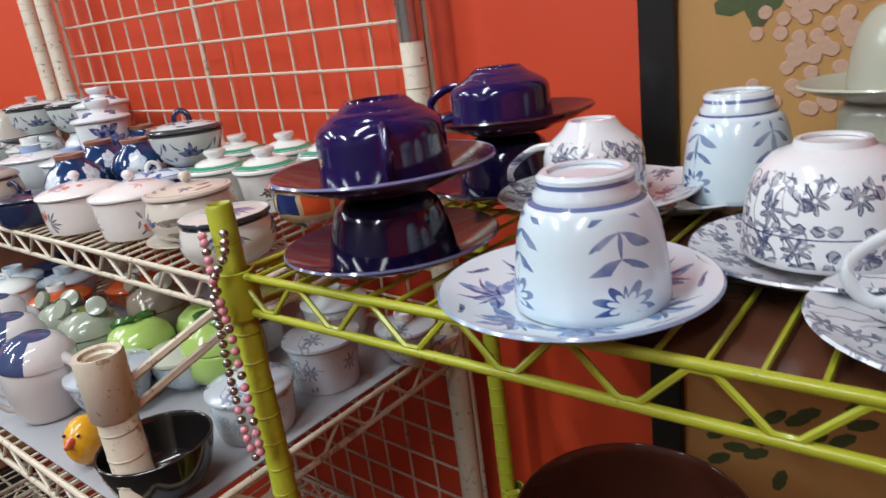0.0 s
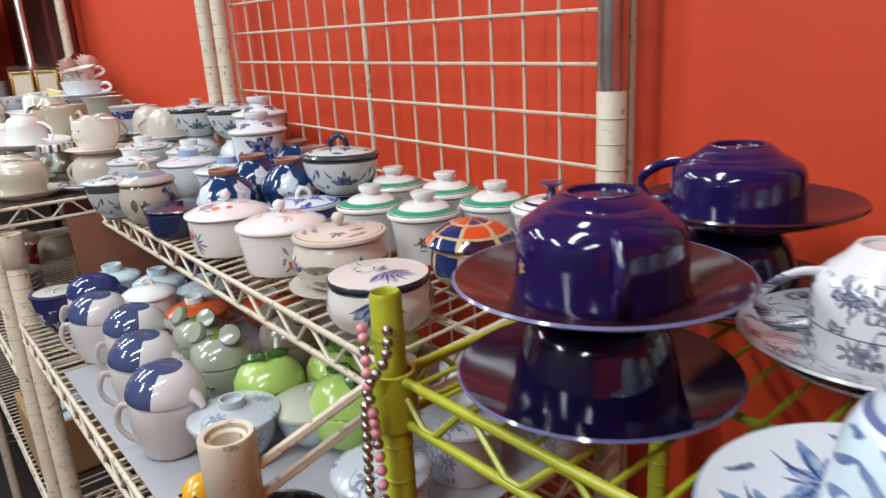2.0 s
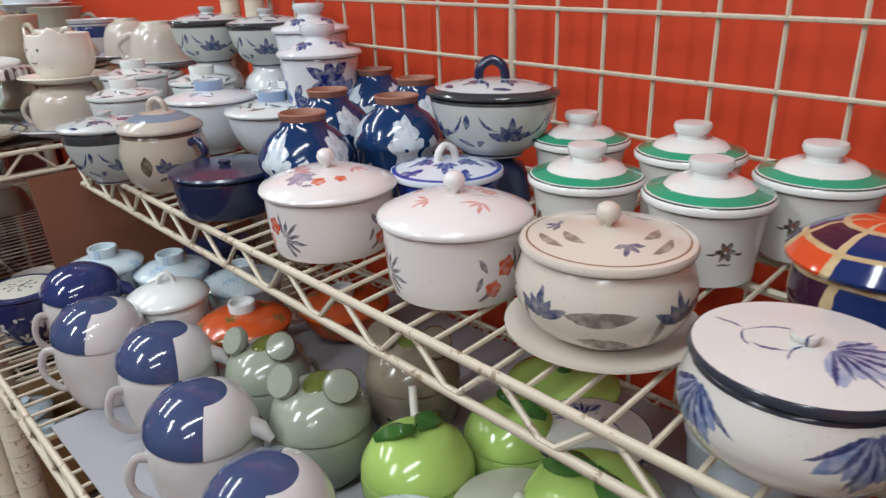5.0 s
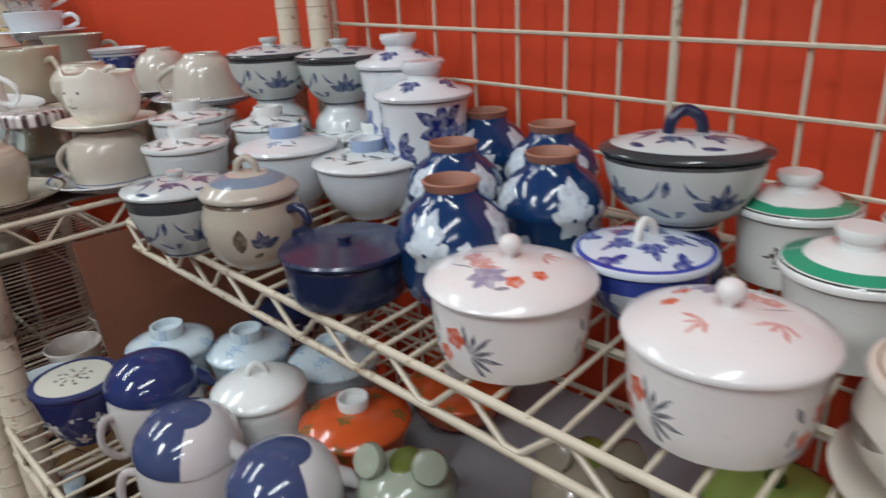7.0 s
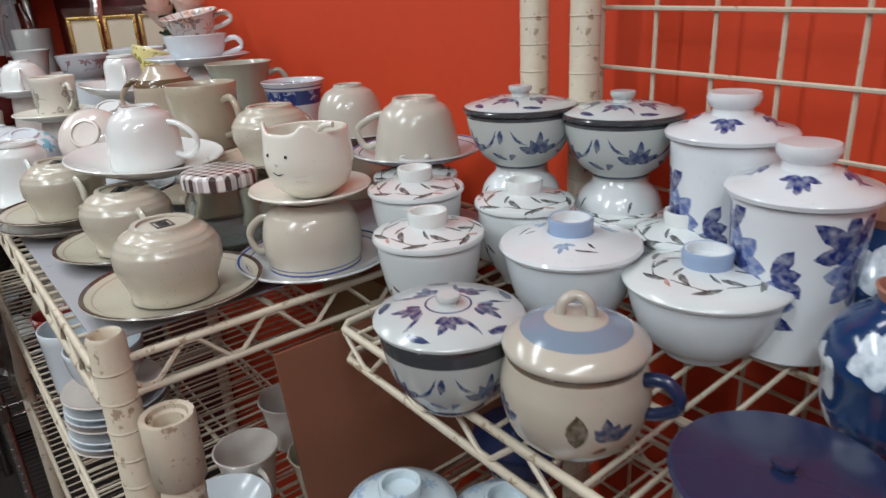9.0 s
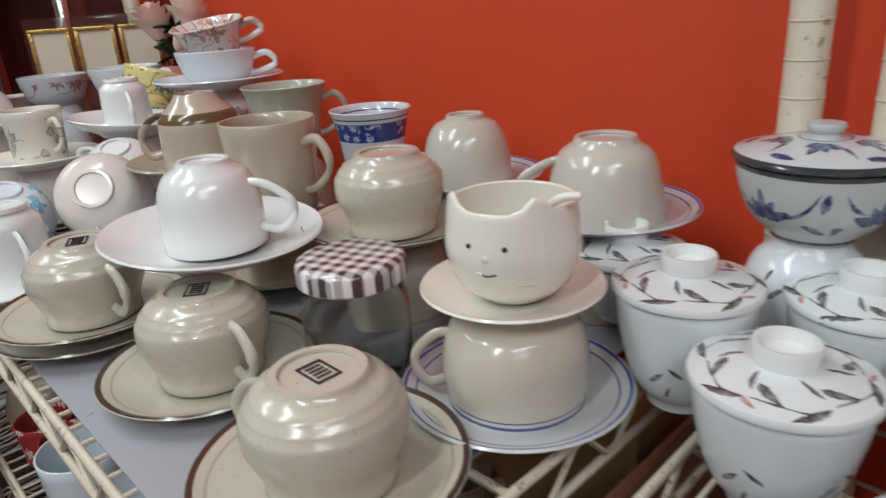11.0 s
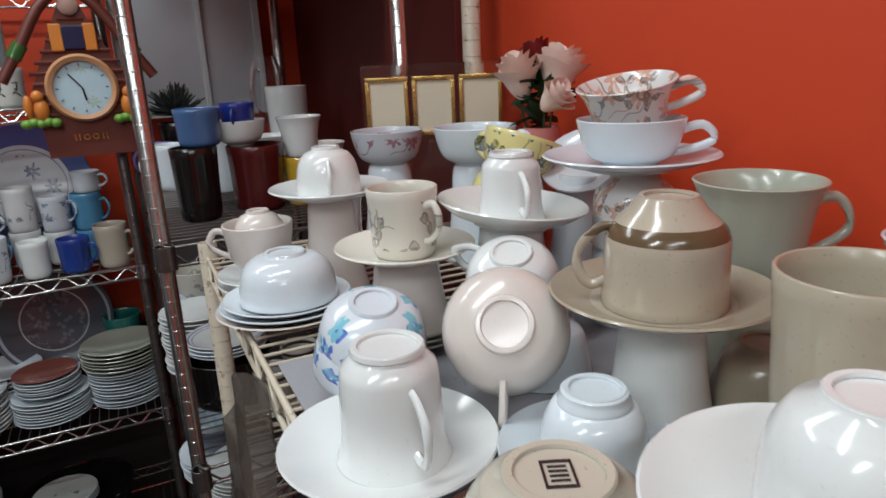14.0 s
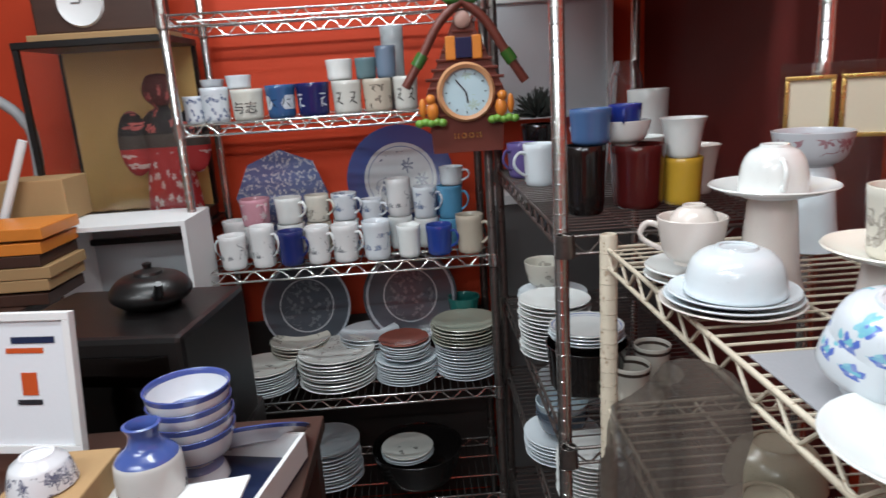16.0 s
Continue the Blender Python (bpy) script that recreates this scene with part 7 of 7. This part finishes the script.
for k in range(11):
    w = 0.100 if k < 4 else max(0.02, 0.105 - (k - 4) * 0.0155)
    bm = bmesh.new()
    tube(bm, [(-w, -0.013, 0.10 + k * 0.024), (w, -0.013, 0.10 + k * 0.024)], 0.0045, 6)
    part("log", bm, BROWN, body)
for sgn in (-1, 1):
    bm = bmesh.new()
    tube(bm, curve_through([(0, -0.018, 0.392), (sgn * 0.06, -0.02, 0.34), (sgn * 0.115, -0.022, 0.25), (sgn * 0.160, -0.024, 0.180)], 4), 0.0125, 10)
    roof = part("roof_log", bm, BROWN, clock)
    bm = bmesh.new()
    tube(bm, [(sgn * 0.108, -0.022, 0.262), (sgn * 0.128, -0.022, 0.232)], 0.017, 10)
    part("leaf_band", bm, LEAF_GREEN, roof, "green leaf band")
part("ridge_leaves", blob(blob(bmesh.new(), (-0.02, -0.02, 0.395), 0.028, 0.014, 0.014), (0.02, -0.02, 0.395), 0.028, 0.014, 0.014), LEAF_GREEN, clock)
dial = part("dial_rim", lathe([(0.062, 0), (0.074, 0.0), (0.078, 0.010), (0.072, 0.018), (0.062, 0.014)], 40), surface("peach_plastic", (0.55, 0.28, 0.14), 0.35, var=0.1, scale=20), clock, "peach-coloured dial ring")
dial.matrix_basis = pose(0, -0.014, 0.160, 90, 0, 0)
face_mat = ceramic("pale_blue_dial", (0.50, 0.66, 0.72), 0.3, motif=((0.40, 0.52, 0.42), 18.0, 0.3, "peony", 0.0, 0.05, 0.05), lid=True)
part("face", lathe([(0, 0.006), (0.063, 0.006), (0.063, 0.0), (0, 0.0)], 40), face_mat, dial)
for ang, ln, w in ((128, 0.042, 0.0016), (-82, 0.030, 0.0022)):
    bm = box(bmesh.new(), 0, ln, -w, w, 0.0075, 0.0085)
    part("clock_hand", bm, INKY, dial, smooth=False).matrix_basis = pose(0, 0, 0, 0, 0, ang)
for k in range(12):
    bm = box(bmesh.new(), 0.050, 0.056, -0.0012, 0.0012, 0.0068, 0.0076)
    part("hour_mark", bm, INKY, dial, smooth=False).matrix_basis = pose(0, 0, 0, 0, 0, 30 * k)
ORANGE_P = surface("orange_plastic", (0.62, 0.20, 0.03), 0.35, var=0.2, scale=30)
win = part("window", box(bmesh.new(), -0.022, 0.022, -0.026, -0.012, 0.248, 0.300, 0.002), NAVY_GLAZE, clock, smooth=False)
for sgn in (-1, 1):
    s = part("shutter", box(bmesh.new(), sgn * 0.035 - 0.013, sgn * 0.035 + 0.013, -0.024, -0.013, 0.244, 0.305, 0.003), ORANGE_P, win, "orange window shutter", smooth=False)
part("chimney_grille", lathe([(0, 0), (0.022, 0), (0.022, 0.006), (0.016, 0.010), (0, 0.010)], 24), surface("peach_grey_plastic", (0.38, 0.22, 0.18), 0.5), clock).matrix_basis = pose(0, -0.014, 0.345, 90, 0, 0)
for sgn in (-1, 1):
    bm = bmesh.new()
    blob(bm, (sgn * 0.092, -0.028, 0.115), 0.016, 0.012, 0.026)
    blob(bm, (sgn * 0.096, -0.030, 0.146), 0.013, 0.011, 0.014)
    blob(bm, (sgn * 0.118, -0.026, 0.124), 0.010, 0.010, 0.026)
    part("animal_figure", bm, ORANGE_P, clock, "small orange animal")
    bm = bmesh.new()
    for i in range(5):
        blob(bm, (sgn * (0.068 + i * 0.015), -0.026, 0.084 + 0.003 * (i % 2)), 0.013, 0.012, 0.011, 12, 8)
    part("bush", bm, surface("bright_green_plastic", (0.16, 0.34, 0.05), 0.4), clock, "green bush")
for k in range(4):
    x = -0.030 + k * 0.020
    bm = bmesh.new()
    if k in (1, 2):
        lathe([(0.0045, 0), (0.0075, 0), (0.0075, 0.003), (0.0045, 0.003), (0.0045, 0)], 16, bm)
    else:
        box(bm, -0.006, -0.003, -0.0075, 0.0075, 0, 0.003)
        box(bm, 0.003, 0.006, -0.0075, 0.0075, 0.0, 0.003)
    part("raised_mark", bm, GOLD, clock, "gold raised mark").matrix_basis = pose(x, -0.0125, 0.045, 90, 0, 0)

# ---- things by the far wall ----
case = thing("doll_case", pose(-3.78, -1.02, 1.17, 0, 0, 90), "black-framed glass display case with a gold back", "display case")
part("base", box(bmesh.new(), -0.21, 0.21, -0.13, 0.13, 0, 0.035, 0.004), BLACK, case, smooth=False)
part("back_panel", box(bmesh.new(), -0.20, 0.20, 0.115, 0.125, 0.035, 0.54), surface("gold_leaf_paper", (0.72, 0.47, 0.17), 0.45, 0.0, var=0.2, scale=6), case, smooth=False)
for x in (-0.205, 0.205):
    for y in (-0.125, 0.125):
        part("upright", box(bmesh.new(), x - 0.008, x + 0.008, y - 0.008, y + 0.008, 0.035, 0.54, 0.001), BLACK, case, smooth=False)
part("top", box(bmesh.new(), -0.215, 0.215, -0.135, 0.135, 0.54, 0.56, 0.003), BLACK, case, smooth=False)
part("pane", box(bmesh.new(), -0.197, 0.197, -0.127, -0.124, 0.035, 0.54), glass("case_glass"), case, smooth=False)
KIMONO = ceramic("red_cloth_white_flowers", (0.50, 0.028, 0.03), 0.7, motif=[((0.72, 0.62, 0.58), 20.0, 0.6, "flower", 0.0, 0.19, 0.09), ((0.62, 0.13, 0.12), 17.0, 0.7, "flower", 0.25, 0.39, 0.09)], bands=[("z", 0.205, 0.245, (0.07, 0.06, 0.05)), ("z", 0.245, 0.33, (0.012, 0.01, 0.012)), ("z", 0.33, 0.43, (0.10, 0.015, 0.015))])
bm = lathe(smooth_profile([(0, 0.0), (0.085, 0.0), (0.080, 0.06), (0.068, 0.16), (0.070, 0.20), (0.080, 0.26), (0.045, 0.31), (0.022, 0.325), (0.045, 0.35), (0.050, 0.385), (0.03, 0.42), (0, 0.425)]), 28, squash=0.7)
blob(bm, (-0.09, -0.02, 0.22), 0.05, 0.03, 0.10)
blob(bm, (0.09, -0.02, 0.22), 0.05, 0.03, 0.10)
doll = part("doll", bm, KIMONO)
doll.matrix_basis = pose(-3.79, -0.90, 1.206, 0, 0, 90)
tagged(doll, "kimono doll in red cloth with white flowers", "doll")
mc = thing("mantel_clock", pose(-3.78, -1.02, 1.731, 0, 0, 90), "dark wooden mantel clock with a white dial", "clock")
part("body", box(bmesh.new(), -0.17, 0.17, -0.07, 0.07, 0.02, 0.22, 0.006), WOOD, mc, smooth=False)
part("base", box(bmesh.new(), -0.19, 0.19, -0.09, 0.09, 0, 0.02, 0.004), CARD, mc, smooth=False)
d = part("dial", lathe([(0, 0.004), (0.058, 0.004), (0.062, 0.008), (0.066, 0.0), (0, 0)], 36), WHITE_PLAIN, mc)
d.matrix_basis = pose(-0.03, -0.071, 0.10, 90, 0, 0)
for ang, ln in ((60, 0.035), (178, 0.024)):
    part("clock_hand", box(bmesh.new(), 0, ln, -0.0015, 0.0015, 0.005, 0.0062), INKY, d, smooth=False).matrix_basis = pose(0, 0, 0, 0, 0, ang)
wb = thing("white_box", pose(-3.52, -0.93, 0.84, 0, 0, 90), "open white box with a grey inside", "box")
INNER = surface("grey_board", (0.40, 0.42, 0.44), 0.5, var=0.12, scale=6)
part("back", box(bmesh.new(), -0.17, 0.17, 0.10, 0.11, 0, 0.40), INNER, wb, smooth=False)
for a in ((-0.18, -0.168, 0, 0.40), (0.168, 0.18, 0, 0.40), (-0.168, 0.168, 0.388, 0.40), (-0.168, 0.168, 0, 0.012)):
    part("side", box(bmesh.new(), a[0], a[1], -0.11, 0.10, a[2], a[3]), WHITE_PLAIN, wb, smooth=False)
shelf_w = tagged(part("low_cabinet", box(bmesh.new(), -3.95, -3.40, -1.40, -0.80, 0.0, 0.838, 0.006), WOOD, smooth=False), "dark wooden low cabinet by the wall", "cabinet")
tagged(part("cabinet_top_box", box(bmesh.new(), -3.95, -3.60, -1.32, -0.80, 1.150, 1.168, 0.004), BLACK, smooth=False), "black tray under the display case", "tray")
tv = thing("television", pose(-3.00, -0.76, 0.83, 0, 0, 84), "old black box television", "television")
part("body", box(bmesh.new(), -0.20, 0.20, -0.16, 0.16, 0, 0.305, 0.012), BLACK, tv, smooth=False)
part("screen", box(bmesh.new(), -0.17, 0.17, -0.164, -0.159, 0.04, 0.27, 0.002), glass("dark_screen", (0.02, 0.02, 0.02)), tv, smooth=False)
tagged(part("side_table", box(bmesh.new(), -3.20, -2.80, -1.00, -0.55, 0.0, 0.828, 0.006), BLACK, smooth=False), "black side table under the television", "table")
kettle = thing("black_teapot", pose(-3.02, -0.70, 1.137, 0, 0, 30), "black cast iron teapot on the television", "teapot")
part("body", lathe(smooth_profile([(0, 0), (0.05, 0), (0.078, 0.02), (0.080, 0.04), (0.06, 0.062), (0.03, 0.068), (0, 0.07)]), 32), BLACK, kettle)
part("lid", lathe([(0, 0), (0.03, 0), (0.028, 0.006), (0.008, 0.012), (0.010, 0.022), (0, 0.026)], 20), BLACK, kettle).matrix_basis = pose(0, 0, 0.068)
bm = bmesh.new()
tube(bm, [(0.07, 0, 0.035), (0.10, 0, 0.05), (0.115, 0, 0.072)], 0.012, 10, taper=0.6)
part("spout", bm, BLACK, kettle)
for i, (z, m) in enumerate(((1.09, WOOD), (1.125, CARD), (1.155, CARD), (1.185, WOOD), (1.215, ORANGE_P), (1.250, ORANGE_P))):
    tagged(part("book", box(bmesh.new(), -3.42, -3.24, -1.30 + 0.01 * (i % 2), -1.04 + 0.008 * (i % 3), z, z + 0.028, 0.002), m, smooth=False), "worn book in a pile, orange and brown" if i > 3 else "worn brown book in a pile", "book", "pile of books")
tagged(part("book_stand", box(bmesh.new(), -3.40, -3.18, -1.42, -1.10, 0.0, 1.088, 0.005), WOOD, smooth=False), "dark wooden stand under the books", "stand")
pf = thing("picture_frame", pose(-2.62, -0.76, 1.04, -8, 0, 82), "white picture frame with a small red print", "picture frame")
for a in ((-0.09, 0.10, 0.205, 0.217), (-0.09, 0.10, 0, 0.012), (-0.09, -0.078, 0.012, 0.205), (0.088, 0.10, 0.012, 0.205)):
    part("frame", box(bmesh.new(), a[0], a[1], -0.010, 0.004, a[2], a[3], 0.001), WHITE_PLAIN, pf, smooth=False)
pr = part("print", box(bmesh.new(), -0.078, 0.088, -0.004, 0.0, 0.012, 0.205), surface("print_paper", (0.70, 0.72, 0.76), 0.5, var=0.04, scale=10), pf, smooth=False)
for a, m in (((0.0, 0.07, 0.17, 0.180), NAVY_GLAZE), ((-0.01, 0.05, 0.155, 0.163), ORANGE), ((0.01, 0.035, 0.09, 0.125), ORANGE), ((0.0, 0.04, 0.075, 0.083), INKY)):
    part("printed_bar", box(bmesh.new(), a[0], a[1], -0.0055, -0.004, a[2], a[3]), m, pr, smooth=False)

# table with the blue-rimmed bowls
tb = thing("display_table", pose(0, 0, 0), "dark table carrying boxes of tableware", "table")
part("top", box(bmesh.new(), -2.72, -2.28, -1.15, -0.32, 0.985, 1.01, 0.003), WOOD, tb, smooth=False)
for x in (-2.69, -2.31):
    for y in (-1.12, -0.35):
        part("leg", box(bmesh.new(), x - 0.02, x + 0.02, y - 0.02, y + 0.02, 0, 0.985, 0.002), WOOD, tb, smooth=False)
bx = thing("flat_box", pose(-2.50, -0.47, 1.0105, 0, 0, 78), "shallow white and blue card box with tableware", "box")
part("bottom", box(bmesh.new(), -0.125, 0.125, -0.11, 0.11, 0, 0.005), NAVY_GLAZE, bx, smooth=False)
for a in ((-0.125, -0.119, -0.11, 0.11), (0.119, 0.125, -0.11, 0.11), (-0.119, 0.119, -0.11, -0.104), (-0.119, 0.119, 0.104, 0.11)):
    part("side", box(bmesh.new(), *a, 0.005, 0.045), WHITE_PLAIN, bx, smooth=False)
RIMMED = ceramic("white_bowl_blue_rim", (0.70, 0.72, 0.74), bands=[("z", 0.042, 0.06, (0.06, 0.09, 0.30)), ("z", 0.004, 0.012, (0.20, 0.24, 0.42))])
for i in range(4):
    cup(-2.545, -0.472, 1.050 + i * 0.021, 0.058 + 0.001 * (i % 2), 0.050, "wide", RIMMED, "white bowl with a blue rim in a stack", up=True, ears=False, name="bowl", category="bowl", group="blue-rimmed bowls")
cup(-2.545, -0.472, 1.0165, 0.040, 0.0325, "wide", RIMMED, "white bowl turned over under the stack", ears=False, name="bowl", category="bowl", group="blue-rimmed bowls")
show = saucer(-2.60, -0.405, 1.030, 0.085, ceramic("white_plate_blue_rim", (0.68, 0.70, 0.73), bands=[("r", 0.078, 0.09, (0.05, 0.08, 0.28))]), "white plate with a blue rim leaning in the box", tilt=(0, -35, 10), name="plate", category="plate")
t = thing("sake_bottle", pose(-2.445, -0.496, 1.0165, 0, 0, 100) @ Matrix.Scale(1.1, 4), "white bottle vase with a blue neck and dark leaves", "vase")
part("body", lathe(smooth_profile([(0, 0), (0.034, 0), (0.038, 0.006), (0.038, 0.075), (0.034, 0.092), (0.021, 0.104), (0.017, 0.118), (0.021, 0.130), (0.0175, 0.131), (0.014, 0.118), (0.018, 0.10), (0, 0.09)]), 32), ceramic("white_vase_dark_leaves", (0.60, 0.60, 0.58), motif=((0.05, 0.06, 0.06), 20.0, 0.5, "leaf", 0.012, 0.06, 0.038), bands=[("z", 0.090, 0.14, (0.06, 0.10, 0.32))]), t)
tagged(part("card_box", box(bmesh.new(), -2.50, -2.38, -0.66, -0.555, 1.0105, 1.10, 0.003), CARD, smooth=False), "small open brown card box", "box")
cup(-2.42, -0.615, 1.1015, 0.040, 0.040, "wide", ONION_CUP, "white cup with blue flowers on a card box", ears=False)

# ---- painted folding screen by the green rack ----
sc = thing("folding_screen", pose(-0.262, 0.652, 0, 0, 0, 0), "black-framed folding screen with a grape painting", "screen")
CANVAS = surface("tan_silk", (0.44, 0.235, 0.075), 0.6, var=0.14, scale=4, grain=300)
part("frame", box(bmesh.new(), 0, 0.036, -0.012, 0.012, 0.02, 1.9, 0.003), BLACK, sc, smooth=False)
part("frame", box(bmesh.new(), 0.235, 0.271, -0.012, 0.012, 0.02, 1.9, 0.003), BLACK, sc, smooth=False)
panel = part("canvas", box(bmesh.new(), 0.036, 0.235, -0.004, 0.008, 0.04, 1.88), CANVAS, sc, smooth=False)
rn = random.Random(3)
GRAPE = surface("painted_pale_grape", (0.50, 0.31, 0.22), 0.6, var=0.25, scale=60)
VINE = surface("painted_dark_leaf", (0.06, 0.08, 0.025), 0.6, var=0.4, scale=50)
for i in range(90):
    a, b = rn.gauss(0.155, 0.022), rn.uniform(1.35, 1.50)
    a = min(max(a, 0.06), 0.22)
    bm = lathe([(0, 0), (0.0062, 0), (0.0055, 0.0010), (0, 0.0014)], 12)
    part("grape", bm, GRAPE, panel).matrix_basis = pose(a, -0.0042, b, 90, 0, 0)
for i in range(24):
    a, b = rn.uniform(0.085, 0.225), rn.uniform(1.44, 1.56)
    bm = lathe([(0, 0), (0.018, 0.0), (0, 0.0008)], 7)
    part("leaf", bm, VINE, panel).matrix_basis = pose(a, -0.0042, b, 90, 0, 0) @ pose(0, 0, 0, 0, 0, rn.uniform(0, 90)) @ Matrix.Diagonal((1.0, 0.6, 1, 1))
for i in range(14):
    a, b = rn.uniform(0.06, 0.22), rn.uniform(0.95, 1.08)
    bm = lathe([(0, 0), (0.015, 0.0), (0, 0.0008)], 7)
    part("leaf", bm, VINE, panel).matrix_basis = pose(a, -0.0042, b, 90, 0, 0) @ pose(0, 0, 0, 0, 0, rn.uniform(0, 90)) @ Matrix.Diagonal((1.0, 0.45, 1, 1))

# ---- bead necklace on the green post ----
neck = thing("bead_necklace", pose(-0.447, 0.276, 0), "string of pink and silver beads hung on the green post", "necklace")
PINK_BEAD = surface("pink_bead", (0.60, 0.24, 0.28), 0.2, var=0.2, scale=60)
SILVER_BEAD = surface("silver_bead", (0.40, 0.36, 0.32), 0.2, 0.9, var=0.3, scale=60)
sph = {}
for k, mt in (("pink", PINK_BEAD), ("silver", SILVER_BEAD)):
    sph[k] = None
loop = curve_through([(0.014, -0.010, 1.332), (0.021, -0.018, 1.318), (0.010, -0.026, 1.295), (0.004, -0.026, 1.25), (0.002, -0.026, 1.20), (0.010, -0.028, 1.155), (0.019, -0.026, 1.148), (0.016, -0.024, 1.20), (0.014, -0.024, 1.26), (0.012, -0.026, 1.30), (0.002, -0.020, 1.325), (-0.010, -0.014, 1.332)], 12)
last = None
count = 0
for p in loop:
    if last is not None and (p - last).length < 0.0066:
        continue
    last = p
    k = "pink" if 18 < count < 52 and count % 4 else "silver"
    if sph[k] is None:
        sph[k] = part("bead", blob(bmesh.new(), (0, 0, 0), 0.0036, 0.0036, 0.0036, 12, 8), PINK_BEAD if k == "pink" else SILVER_BEAD, neck)
        o = sph[k]
    else:
        o = new("bead", sph[k].data)
        o.parent = neck
    o.location = p
    count += 1

# ---- clutter by the far wall ----
tagged(part("tan_box", box(bmesh.new(), -3.66, -3.52, -1.29, -1.10, 1.242, 1.36, 0.004), CARD, smooth=False), "tan cardboard box on the white box", "box")
stick = bmesh.new()
tube(stick, [(-3.48, -1.26, 1.245), (-3.50, -1.17, 1.47)], 0.012, 10)
tagged(part("paper_roll", stick, WHITE_PLAIN), "white paper roll leaning by the case", "roll")
hose = bmesh.new()
tube(hose, curve_through([(-3.75, -1.34, 0.842), (-3.75, -1.28, 1.40), (-3.75, -1.30, 1.52), (-3.75, -1.36, 1.58)], 6), 0.016, 10)
tagged(part("grey_tube", hose, INNER), "grey bent tube beside the wall", "tube")
for i, (x, y, l, m) in enumerate(((-2.44, -0.52, 0.10, WHITE_PLAIN), (-2.42, -0.43, 0.12, WHITE_PLAIN), (-2.53, -0.53, 0.08, PAPER))):
    c = part("card_flap", box(bmesh.new(), -l / 2, l / 2, -0.025, 0.025, 0, 0.003), m, smooth=False)
    c.matrix_basis = pose(x, y, 1.062 + 0.004 * i, 6, -8, 70 + 15 * i)
    tagged(c, "pale card flap lying in the box", "card")
